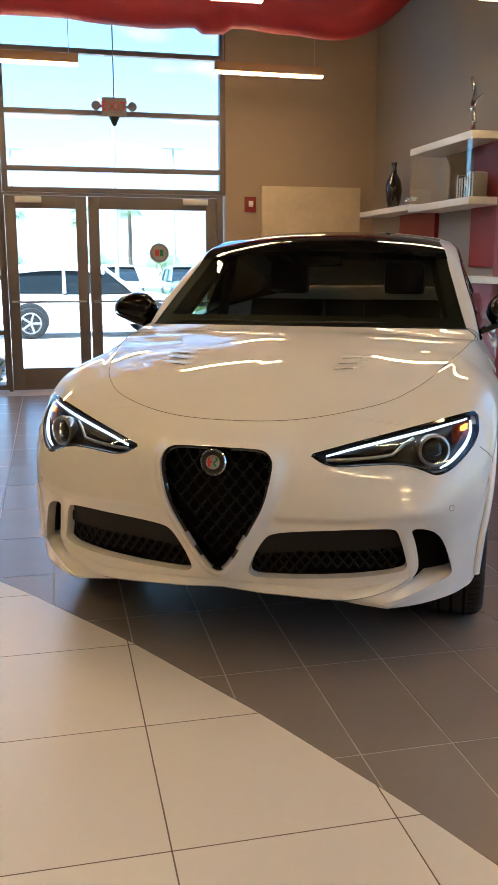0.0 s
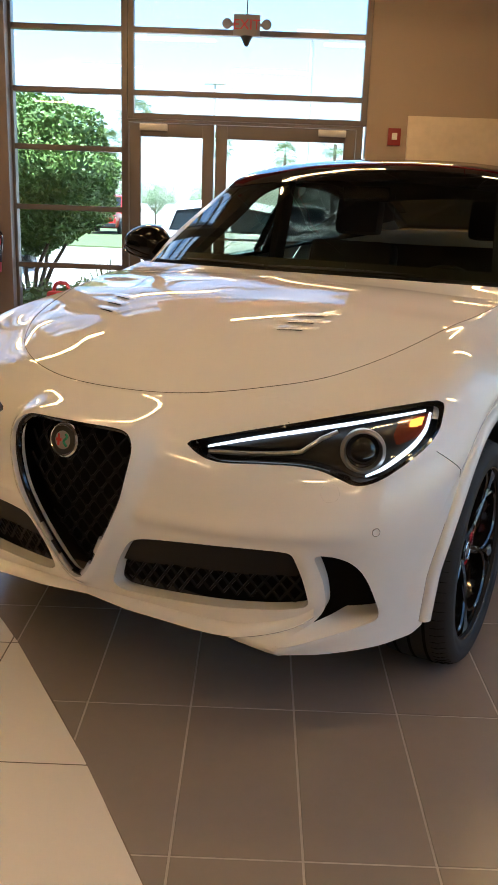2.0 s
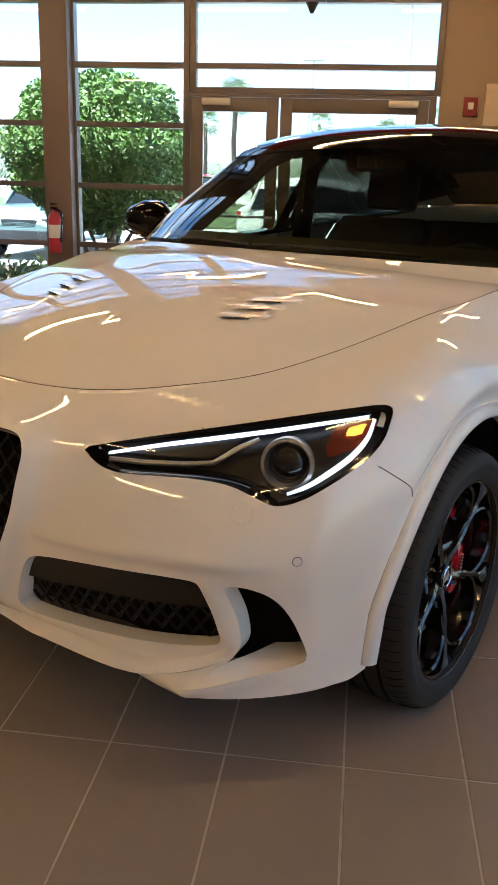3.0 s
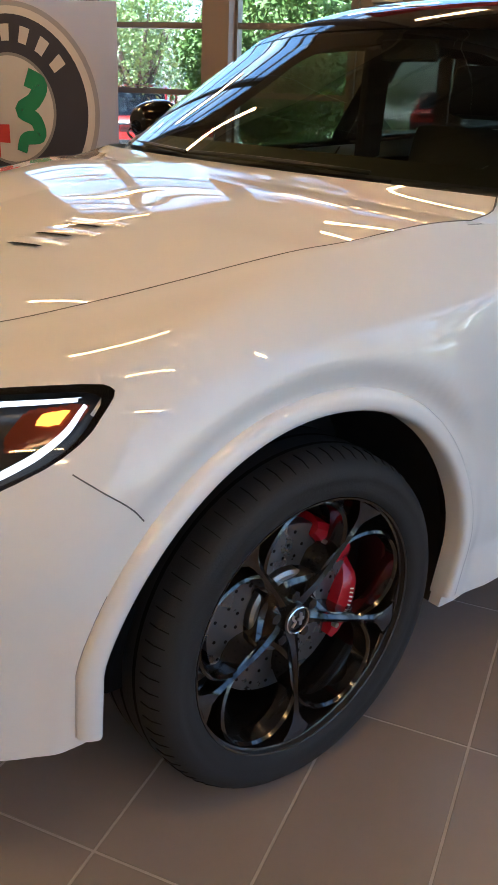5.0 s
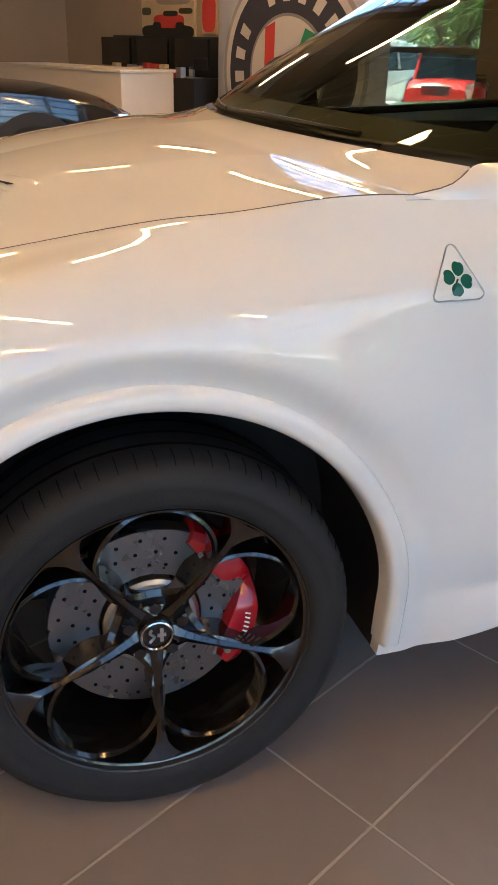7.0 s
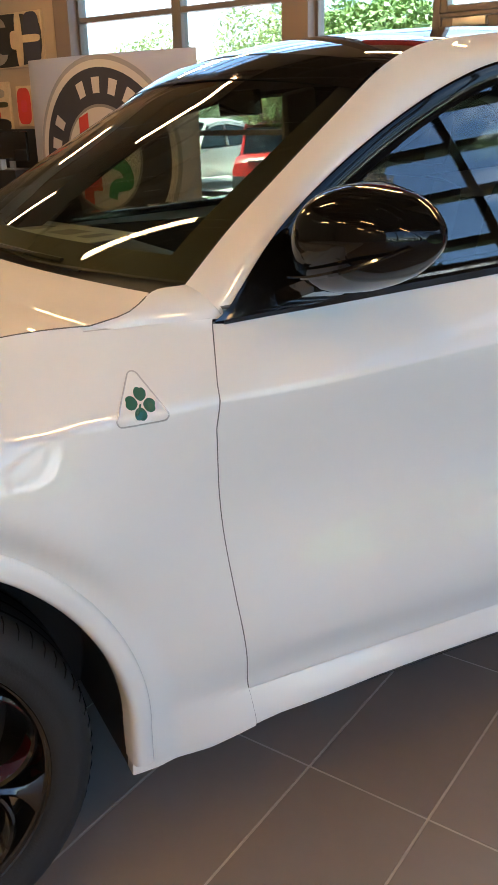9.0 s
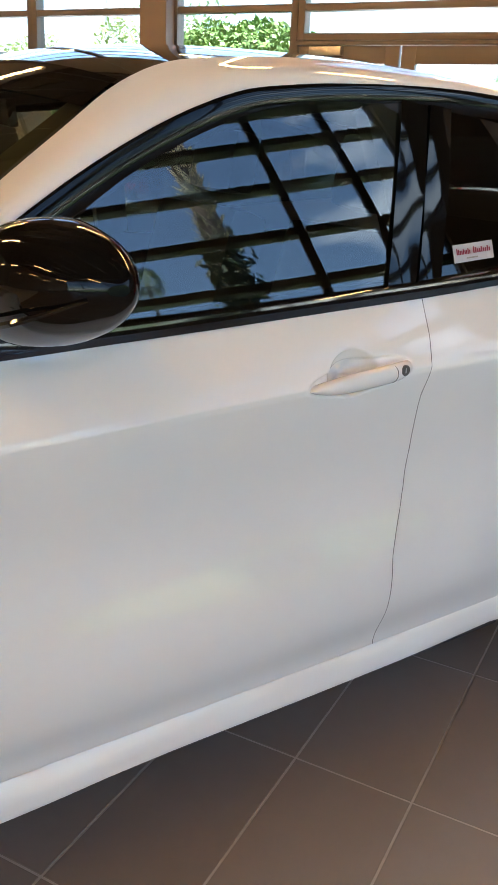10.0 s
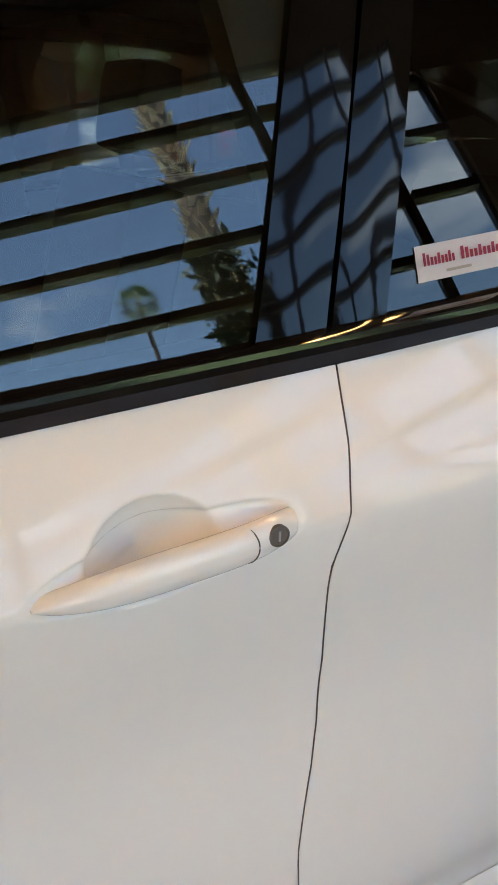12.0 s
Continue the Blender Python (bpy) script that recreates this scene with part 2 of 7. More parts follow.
def hermite(knots, values, at, mirror=False):
    """A smooth curve through values at knots; mirror: the curve goes on beyond the first one as its mirror image in x."""
    k, v = np.asarray(knots, float), np.asarray(values, float)
    if mirror:
        k = np.concatenate([[-k[1]], k])
        v = np.concatenate([[v[1] * np.array([-1, 1, 1])], v])
    h = np.diff(k)
    s = np.diff(v, axis=0) / h[:, None]
    m = np.empty_like(v)
    m[0], m[-1] = s[0], s[-1]
    m[1:-1] = (s[:-1] * h[1:, None] + s[1:] * h[:-1, None]) / (h[1:] + h[:-1])[:, None]
    at = np.atleast_1d(np.asarray(at, float))
    i = np.clip(np.searchsorted(k, at, side="right") - 1, 0, len(h) - 1)
    u = ((at - k[i]) / h[i])[:, None]
    a = h[i][:, None]
    return ((2 * u ** 3 - 3 * u ** 2 + 1) * v[i] + (u ** 3 - 2 * u ** 2 + u) * a * m[i]
            + (3 * u ** 2 - 2 * u ** 3) * v[i + 1] + (u ** 3 - u ** 2) * a * m[i + 1])


def line_at(k, p):
    return hermite(KNOT, LINES[k], p, mirror=True)


def profile(p, n=72):
    """The skin's upright section at p: n points from the sill to the belt."""
    pts = np.array([line_at(k, p)[0] for k in range(6)])
    z = np.concatenate([[0], np.cumsum(np.linalg.norm(np.diff(pts, axis=0), axis=1))])
    at = np.linspace(0, z[-1], n)
    soft = hermite(z, pts, at)
    w = min(1.0, max(0.0, (pts[3][1] + .1) / .5))            # the shoulder is a crease along the doors
    if w == 0:
        return soft
    hard = np.where((at < z[4])[:, None], hermite(z[:5], pts[:5], np.minimum(at, z[4])), hermite(z[4:], pts[4:], np.maximum(at, z[4])))
    return soft * (1 - w * .85) + hard * w * .85


def flare(y, z):
    """How far the lip round a wheel stands out at a place on the side."""
    out = 0.0
    for yc in ARCHES:
        d = math.hypot((y - yc) * ARCH_R / ARCH_A, z - ARCH_Z) - ARCH_R
        if z < ARCH_Z:
            d = abs(y - yc) - ARCH_A
        w = min(1.0, max(0.0, (z - .55) / .25))
        u = min(1.0, max(0.0, (0.098 - d) / 0.05))
        low = 0.009 * u * u * (3 - 2 * u)
        q = min(1.0, max(0.0, (d - .036) / .058))            # the wing overhangs a hollow band above the lip
        ridge = .028 * math.exp(-(max(0.0, d - .094) / .12) ** 2) * q ** 1.5 * (2.2 - 1.2 * q) ** .5
        out = max(out, low * (1 - w) + ridge * w)
    return out


def arch_z(y):
    """The height of the wheel opening's edge at y, or 0."""
    for yc in ARCHES:
        d = 1 - ((y - yc) / ARCH_A) ** 2
        if d > 1e-4:
            return ARCH_Z + ARCH_R * math.sqrt(d)
    return 0.0


class Skin:
    """The skin as a table over p, to look places up."""
    def __init__(self):
        ys = [ARCHES[0] - ARCH_A * math.cos(a) for a in np.linspace(0, math.pi, 41)]
        a = np.interp(-.47, LINES[3][:, 1][4:10], KNOT[4:10])
        front = np.linspace(0, a, 110)
        ax1 = np.interp(ys, LINES[3][:, 1][4:12], KNOT[4:12])
        mid = np.interp(np.linspace(.43, 2.34, 84), LINES[3][:, 1][4:14], KNOT[4:14])
        ax2 = np.interp([y + ARCHES[1] - ARCHES[0] for y in ys], LINES[3][:, 1][4:16], KNOT[4:16])
        back = np.linspace(ax2[-1] + .015, KNOT[-1], 46)
        self.p = np.unique(np.concatenate([front, ax1, mid, ax2, back]))
        self.table = np.array([profile(p) for p in self.p])

    def at(self, p, z):
        """The place on the skin at p and height z."""
        j = int(np.clip(np.searchsorted(self.p, p) - 1, 0, len(self.p) - 2))
        u = (p - self.p[j]) / (self.p[j + 1] - self.p[j])
        prof = self.table[j] * (1 - u) + self.table[j + 1] * u
        x, y = np.interp(z, prof[:, 2], prof[:, 0]), np.interp(z, prof[:, 2], prof[:, 1])
        return np.array([x + flare(y, z), y, z])

    def top(self, p):
        return float(line_at(5, p)[0][2])

    def low(self, p):
        return float(line_at(0, p)[0][2])

    def front(self, x, z):
        """The place on the front with this x (0 to 0.93) and z."""
        lo, hi = 0.0, float(self.p[-1] * .35)
        for _ in range(18):
            m = (lo + hi) / 2
            if self.at(m, z)[0] < x:
                lo = m
            else:
                hi = m
        return self.at(lo, z)

    def side(self, y, z):
        """The place on the left side at y (above -0.4) and z."""
        p = float(np.interp(y, LINES[3][4:15, 1], KNOT[4:15]))
        for _ in range(12 if y < -.2 else 4):
            q = self.at(p, z)
            if abs(y - q[1]) < 1e-4:
                break
            p += (y - q[1]) * .9
        return self.at(p, z)


SKIN = Skin()


# ---- building blocks ----
def finish(bm, smooth=35):
    bmesh.ops.recalc_face_normals(bm, faces=bm.faces[:])
    return bm


def part(name, bm, material, parent=None, label="", smooth=True, sharp=35, recalc=True):
    """Links a bmesh as one mesh object, under a thing or a part if one is given."""
    if recalc:
        bmesh.ops.recalc_face_normals(bm, faces=bm.faces[:])
    if smooth:
        for f in bm.faces:
            f.smooth = True
        lim = radians(sharp)
        for e in bm.edges:
            if len(e.link_faces) == 2 and e.calc_face_angle(0) > lim:
                e.smooth = False
    me = bpy.data.meshes.new(name)
    bm.to_mesh(me)
    bm.free()
    for m in (material if isinstance(material, (list, tuple)) else [material]):
        me.materials.append(m)
    ob = new(name, me)
    if parent is not None:
        ob.parent = parent
    if label:
        ob["label"] = label
    return ob


def thing(name, at=None, label="", category="", group="", kind=""):
    """An Empty at a thing's base, to carry its parts."""
    ob = new(name)
    ob.empty_display_size = .1
    if at is not None:
        ob.matrix_world = at
    return tagged(ob, label, category, group, kind)


def box(bm, x0, y0, z0, x1, y1, z1, bevel=0.0, m=None):
    vs = bmesh.ops.create_cube(bm, size=1)["verts"]
    s = Matrix.Translation(((x0 + x1) / 2, (y0 + y1) / 2, (z0 + z1) / 2)) @ Matrix.Diagonal((abs(x1 - x0), abs(y1 - y0), abs(z1 - z0), 1))
    bmesh.ops.transform(bm, matrix=s, verts=vs)
    if bevel:
        es = list({e for v in vs for e in v.link_edges})
        vs = [v for f in bmesh.ops.bevel(bm, geom=es, offset=bevel, segments=2, affect="EDGES", profile=.7)["faces"] for v in f.verts] + [v for v in vs if v.is_valid]
        vs = list(set(vs))
    if m is not None:
        bmesh.ops.transform(bm, matrix=m, verts=vs)
    return bm


def boxed(*a, **k):
    return box(bmesh.new(), *a, **k)


def cyl(bm, r0, r1, depth, m, seg=24, caps=True):
    bmesh.ops.create_cone(bm, cap_ends=caps, segments=seg, radius1=r0, radius2=r1, depth=depth, matrix=m)
    return bm


def along(a, b):
    """The pose of a rod from a to b (its middle, its z along it)."""
    a, b = Vector(a), Vector(b)
    return Matrix.Translation((a + b) / 2) @ (b - a).to_track_quat("Z", "Y").to_matrix().to_4x4()


def rod(bm, a, b, r0, r1=None, seg=10):
    return cyl(bm, r0, r0 if r1 is None else r1, (Vector(b) - Vector(a)).length, along(a, b), seg)


def sheet(bm, pts, close_u=False, close_v=False):
    """A net of quads over rows of points."""
    vs = [[bm.verts.new(p) for p in row] for row in pts]
    nu, nv = len(vs), len(vs[0])
    for i in range(nu if close_u else nu - 1):
        for j in range(nv if close_v else nv - 1):
            q = [vs[i][j], vs[(i + 1) % nu][j], vs[(i + 1) % nu][(j + 1) % nv], vs[i][(j + 1) % nv]]
            seen = {v.co.to_tuple(6): v for v in reversed(q)}
            if len(seen) >= 3:
                bm.faces.new([v for v in q if seen[v.co.to_tuple(6)] is v])
    return vs


def tube(bm, pts, r, seg=8, close=False, flat=1.0):
    """A tube along points; r: one radius or one for each point."""
    pts = [Vector(p) for p in pts]
    n = len(pts)
    rings = []
    up = Vector((0, 0, 1))
    for i, p in enumerate(pts):
        a, b = pts[(i - 1) % n if close else max(i - 1, 0)], pts[(i + 1) % n if close else min(i + 1, n - 1)]
        d = (b - a).normalized()
        s = d.cross(up)
        if s.length < .05:
            s = d.cross(Vector((1, 0, 0)))
        s.normalize()
        t = s.cross(d)
        k = r[i] if isinstance(r, (list, tuple)) else r
        rings.append([p + (s * math.cos(q) + t * math.sin(q) * flat) * k for q in [2 * math.pi * j / seg for j in range(seg)]])
    vs = sheet(bm, rings, close_u=close, close_v=True)
    if not close:
        bm.faces.new(vs[0])
        bm.faces.new(vs[-1])
    return bm


def lathe(bm, prof, seg=32, m=None, arc=2 * math.pi):
    """A body turned about z from (radius, height) pairs."""
    rows = [[Vector((r * math.cos(arc * k / seg), r * math.sin(arc * k / seg), z)) for k in range(seg)] for r, z in prof]
    if m is not None:
        rows = [[m @ p for p in row] for row in rows]
    sheet(bm, rows, close_v=True)
    return bm


def prism(bm, outline, depth, m=None):
    """A flat outline (x, y) made depth thick along z."""
    lo, hi = [bm.verts.new((x, y, 0)) for x, y in outline], [bm.verts.new((x, y, depth)) for x, y in outline]
    bm.faces.new(lo[::-1]), bm.faces.new(hi)
    n = len(lo)
    for i in range(n):
        bm.faces.new((lo[i], lo[(i + 1) % n], hi[(i + 1) % n], hi[i]))
    if m is not None:
        bmesh.ops.transform(bm, matrix=m, verts=lo + hi)
    return bm


def mirror_x(bm):
    """Adds the mirror image in x = 0."""
    geom = bm.verts[:] + bm.edges[:] + bm.faces[:]
    new_geom = bmesh.ops.duplicate(bm, geom=geom)["geom"]
    vs = [g for g in new_geom if isinstance(g, bmesh.types.BMVert)]
    for v in vs:
        v.co.x = -v.co.x
    bmesh.ops.reverse_faces(bm, faces=[g for g in new_geom if isinstance(g, bmesh.types.BMFace)])
    return bm


def smooth_line(pts, n):
    """n points on a smooth curve through pts."""
    p = np.array(pts, float)
    k = np.concatenate([[0], np.cumsum(np.linalg.norm(np.diff(p, axis=0), axis=1))])
    return hermite(k, p, np.linspace(0, k[-1], n))


# ---- the showroom: u along the window wall, v towards it ----
U0, U1, V0, V1, VT, TOP = -10.0, 7.6, -9.0, 6.9, 2.9, 7.4
WING = 3.06
BASE = BM(0, 0)


def structure(name, bm, material, label, category, smooth=False, at=BASE):
    ob = part(name, bm, material, None, smooth=smooth)
    ob.matrix_world = at
    return tagged(ob, label, category, kind="structure")


# floor bed under the tiles, a wide pale disc let into the dark field
DISC_C, DISC_R = (-6.78, -11.27), 12.33
_bm = bmesh.new()
box(_bm, U0, V0, -.2, U1, V1 + .2, -.0016)
FLOOR = structure("floor", _bm, M_GROUTD, "dark stone-tiled showroom floor with pale thin joints", "floor")
_bm = bmesh.new()
DISC_UV = (BASE.inverted() @ Vector((*DISC_C, 0)))
_arc = [(DISC_UV.x + DISC_R * math.cos(a), DISC_UV.y + DISC_R * math.sin(a)) for a in np.linspace(0, 2 * math.pi, 400, endpoint=False)]
_arc = [(min(max(x, U0), U1), min(max(y, V0), V1)) for x, y in _arc]
_arc = [q for i, q in enumerate(_arc) if q != _arc[i - 1]]
_vs = [_bm.verts.new((x, y, -.0009)) for x, y in _arc]
_bm.faces.new(_vs)
FLOOR_PALE = structure("floor_inlay", _bm, M_GROUTC, "curved field of large cream tiles with dark joints", "floor")

# walls
_bm = bmesh.new()
box(_bm, 1.17, V1, 0, U1 + .2, V1 + .2, TOP)
structure("wall_north", _bm, M_TAN, "tan painted wall beside the glazed front", "wall")
_bm = bmesh.new()
box(_bm, U0 - .2, V1, 0, -6.15, V1 + .2, TOP)
structure("wall_north_2", _bm, M_TAN, "tan painted wall hung with pictures", "wall")
_bm = bmesh.new()
box(_bm, -6.15, V1, 5.4, 1.17, V1 + .2, TOP)
structure("wall_north_3", _bm, M_TAN, "tan painted strip of wall above the windows", "wall")
_bm = bmesh.new()
box(_bm, WING, VT, 0, WING + .15, V1, TOP)
structure("wall_wing", _bm, M_GREYWALL, "grey-brown painted wall that carries display shelves", "wall")
_bm = bmesh.new()
box(_bm, U0 - .2, V0 - .2, 0, U0, V1, TOP)
structure("wall_west", _bm, M_TAN, "tan painted far wall of the showroom", "wall")
_bm = bmesh.new()
box(_bm, U0, V0 - .2, 0, U1 + .2, V0, TOP)
structure("wall_south", _bm, M_TAN, "tan painted back wall of the showroom", "wall")
_bm = bmesh.new()
box(_bm, U0 - .2, V0 - .2, TOP, U1 + .2, V1 + .2, TOP + .2)
for _k in range(12):
    box(_bm, U0, V0 + .6 + _k * 1.35, TOP - .22, U1, V0 + .72 + _k * 1.35, TOP - .001)
structure("ceiling", _bm, M_CEIL, "dark open ceiling deck with beams", "ceiling")

# columns in the window wall
def column(u, v, name, w=.30, d=.26):
    bm = bmesh.new()
    box(bm, u - w / 2, v - d / 2, 0, u + w / 2, v + d / 2, TOP - .23, bevel=.012)
    return structure(name, bm, M_COLUMN, "brown painted steel column between the windows", "column", smooth=True)


column(-2.86, V1 + .0, "column_1")
column(-6.02, V1 + .0, "column_2", .24)


def window_bay(name, a, b, rails, z0, z1, at, verticals=(), rail=.028, depth=0.0, label="bronze aluminium window bay with clear panes"):
    """Frame, rails and panes between a and b along local x; the wall's plane is local y = 0."""
    w = thing(name, at, label, "window", kind="structure")
    fr = bmesh.new()
    for x in (a, b):
        box(fr, x - .032, -.06, z0, x + .032, .06, z1, bevel=.003)
    part("window_frame", fr, M_FRAME, w)
    zs = [z0 + .03] + list(rails) + [z1 - .03]
    for i, z in enumerate(zs):
        r = bmesh.new()
        box(r, a + .032, -.055 - depth, z - rail, b - .032, .055, z + rail, bevel=.003)
        part("rail", r, M_FRAME, w)
    xs = [a] + list(verticals) + [b]
    for x in verticals:
        r = bmesh.new()
        for z, q in zip(zs[:-1], zs[1:]):
            box(r, x - .026, -.05, z + .028, x + .026, .05, q - .028)
        part("mullion", r, M_FRAME, w)
    for xa, xb in zip(xs[:-1], xs[1:]):
        for z, q in zip(zs[:-1], zs[1:]):
            g = bmesh.new()
            box(g, xa + .02, -.004, z + .02, xb - .02, .004, q - .02)
            ob = part("pane", g, M_GLASS, w, smooth=False)
            ob.visible_shadow = False
    return w


RAILS = [.70, 1.34, 1.98, 2.575, 3.20, 3.86, 4.48, 5.0]
_w = BM(0, V1 + .07)
window_bay("window_1", -2.71, -1.47, RAILS, .02, 5.4, _w)
window_bay("window_2", -5.90, -4.46, RAILS, .02, 5.4, _w)
window_bay("window_3", -4.40, -3.01, RAILS, .02, 5.4, _w)
window_bay("window_4", -1.40, 1.135, [2.575, 3.20, 3.86, 4.48, 5.0], 2.31, 5.4, _w)

# the pair of glazed doors
def door_leaf(name, a, b, hinge):
    d = thing(name, _w, "bronze aluminium glazed entrance door, closed", "door", "entrance doors", "structure")
    fr = bmesh.new()
    box(fr, a, -.03, .01, a + .125, .03, 2.27, bevel=.004)
    box(fr, b - .125, -.03, .01, b, .03, 2.27, bevel=.004)
    part("stile", fr, M_FRAME, d)
    fr = bmesh.new()
    box(fr, a + .125, -.03, .01, b - .125, .03, .27, bevel=.004)
    part("bottom_rail", fr, M_FRAME, d)
    fr = bmesh.new()
    box(fr, a + .125, -.03, 2.13, b - .125, .03, 2.27, bevel=.004)
    part("top_rail", fr, M_FRAME, d)
    g = bmesh.new()
    box(g, a + .12, -.004, .265, b - .12, .004, 2.135)
    part("pane", g, M_GLASS, d, smooth=False).visible_shadow = False
    h = bmesh.new()
    tube(h, [(a + .04, -.035, 1.06), (a + .04, -.09, 1.06), (b - .04, -.09, 1.06), (b - .04, -.035, 1.06)], .013)
    part("push_bar", h, M_STEEL, d)
    c = bmesh.new()
    box(c, hinge - .15, -.09, 2.19, hinge + .15, -.032, 2.26, bevel=.006)
    part("door_closer", c, M_STEEL, d)
    return d


door_leaf("door_1", -1.42, -.49, -1.15)
_d2 = door_leaf("door_2", -.47, 1.06, .8)
_bm = bmesh.new()
for _a, _b in ((-1.47, -1.425), (1.065, 1.135)):
    box(_bm, _a, -.06, 0, _b, .06, 2.305, bevel=.003)
box(_bm, -1.425, -.06, 2.275, 1.065, .06, 2.305, bevel=.003)
structure("door_frame", _bm, M_FRAME, "bronze aluminium frame round the entrance doors", "door frame", at=_w)
_bm = bmesh.new()
cyl(_bm, .115, .115, .003, pose(.36, -.008, 1.63, 90), 40)
part("round_decal", _bm, M_SIGNGREY, _d2, "round silver decal")
_bm = bmesh.new()
cyl(_bm, .085, .085, .003, pose(.36, -.012, 1.63, 90), 40)
part("decal_centre", _bm, M_BANGREY, _d2)
_bm = bmesh.new()
box(_bm, .31, -.017, 1.59, .355, -.014, 1.67)
part("decal_field", _bm, M_BANRED, _d2)
_bm = bmesh.new()
box(_bm, .365, -.017, 1.59, .41, -.014, 1.67)
part("decal_field", _bm, M_BANGREEN, _d2)

# the long glazed wall that the car's side mirrors
_g = Matrix.Translation(B(U1 + .1, 0)) @ Matrix.Rotation(TURN - math.pi / 2, 4, "Z")
EAST_RAILS = [.50, 1.22, 1.95, 2.67, 3.40, 4.12, 4.85, 5.55]
for _k, (_a, _b) in enumerate(((-4.60, -3.65), (-3.65, -2.45), (-2.45, 1.25), (1.25, 4.95), (4.95, 8.88))):
    window_bay("window_%d" % (5 + _k), _a + .034, _b - .034, EAST_RAILS, .02, 6.16, _g, rail=.05, depth=.09, label="tall bronze aluminium window bay with clear panes")
_bm = bmesh.new()
box(_bm, U1 - .05, V0, 0, U1 + .2, V0 + .12, TOP)
box(_bm, U1 - .05, 4.60, 0, U1 + .2, V1 - .002, TOP)
box(_bm, U1 - .05, V0 + .12, 6.16, U1 + .2, 4.60, TOP)
structure("wall_east", _bm, M_TAN, "tan painted end of the glazed wall", "wall")

# a low dark skirting on the solid walls
_bm = bmesh.new()
box(_bm, 1.17, V1 - .012, 0, WING - .002, V1 - .001, .10)
structure("baseboard", _bm, M_PLASTIC, "dark rubber skirting board", "baseboard")

# ---- hanging linear lamps ----
def linear_lamp(u, v, z=3.40, length=1.14):
    t = thing("linear_lamp", BM(u, v, z), "slim hanging linear lamp with warm glowing underside", "lamp", "linear lamps")
    b = bmesh.new()
    box(b, -length / 2, -.035, .0, length / 2, .035, .085, bevel=.006)
    part("housing", b, M_LAMPBODY, t)
    b = bmesh.new()
    box(b, -length / 2 + .008, -.03, -.022, length / 2 - .008, .03, -.001, bevel=.004)
    part("diffuser", b, M_LAMPWARM, t, "glowing warm white diffuser")
    for s in (-1, 1):
        b = bmesh.new()
        rod(b, (s * length * .42, 0, .085), (s * length * .42, 0, TOP - z - .001), .004, seg=6)
        part("cable", b, M_STEEL, t)
    return t


_lamp = linear_lamp(1.325, 5.4)
for _u, _v in [(-1.155, 5.4), (-3.63, 5.4), (-6.1, 5.4), (.1, 3.0), (-2.4, 3.0), (-4.9, 3.0), (2.1, 2.55), (-1.1, .6), (-3.6, .6), (3.9, -.6), (1.4, -1.6),
               (-1.6, -2.2), (-4.2, -2.2), (3.4, -3.4), (.6, -4.4), (-2.4, -5.0), (2.6, -6.6)]:
    copy_thing(_lamp, BM(_u, _v, 3.40))

# ---- things on and along the walls ----
# exit sign with two emergency lamps
_t = thing("exit_sign", BM(-.16, 6.62, 3.2) @ Matrix.Scale(.86, 4), "grey hanging exit sign with red letters and twin lamps", "exit sign")
_bm = bmesh.new()
box(_bm, -.16, -.03, -.10, .16, .03, .14, bevel=.008)
part("housing", _bm, M_SIGNGREY, _t)
_bm = bmesh.new()
box(_bm, -.14, -.034, -.08, .14, -.031, .12)
part("face", _bm, M_SIGNGREY, _t)
_cu = bpy.data.curves.new("letters", "FONT")
_cu.body, _cu.size, _cu.align_x, _cu.align_y, _cu.extrude = "EXIT", .16, "CENTER", "CENTER", .002
_o = new("letters", _cu)
_o.parent, _o.matrix_local = _t, pose(0, -.038, .02, 90)
_cu.materials.append(M_SIGNRED)
for _s in (-1, 1):
    _bm = bmesh.new()
    cyl(_bm, .05, .06, .08, pose(_s * .235, 0, .03, 90), 20)
    part("emergency_lamp", _bm, M_SIGNGREY, _t)
    _bm = bmesh.new()
    rod(_bm, (_s * .16, 0, .03), (_s * .20, 0, .03), .02)
    part("arm", _bm, M_SIGNGREY, _t)
_bm = bmesh.new()
cyl(_bm, .02, .075, .11, pose(0, 0, -.155), 20)
part("dome", _bm, M_PLASTIC, _t)
_bm = bmesh.new()
rod(_bm, (0, 0, .14), (0, 0, TOP - 3.2 - .001), .009)
part("hanger", _bm, M_SIGNGREY, _t)

# fire alarm
_t = thing("fire_alarm", BM(1.47, V1, 2.21), "red wall-mounted fire alarm strobe with white lens", "fire alarm")
_bm = bmesh.new()
box(_bm, -.07, -.045, -.09, .07, -.001, .09, bevel=.01)
part("housing", _bm, M_REDPAINT, _t)
_bm = bmesh.new()
box(_bm, -.028, -.065, -.03, .028, -.046, .04, bevel=.006)
part("strobe_lens", _bm, M_WHITE, _t)

# marble board on the wall
_t = thing("marble_panel", BM(2.24, V1, 1.30), "large cream marble panel mounted on the tan wall", "panel")
_bm = bmesh.new()
box(_bm, -.63, -.05, 0, .63, -.002, 1.13, bevel=.004)
part("slab", _bm, M_MARBLE, _t)

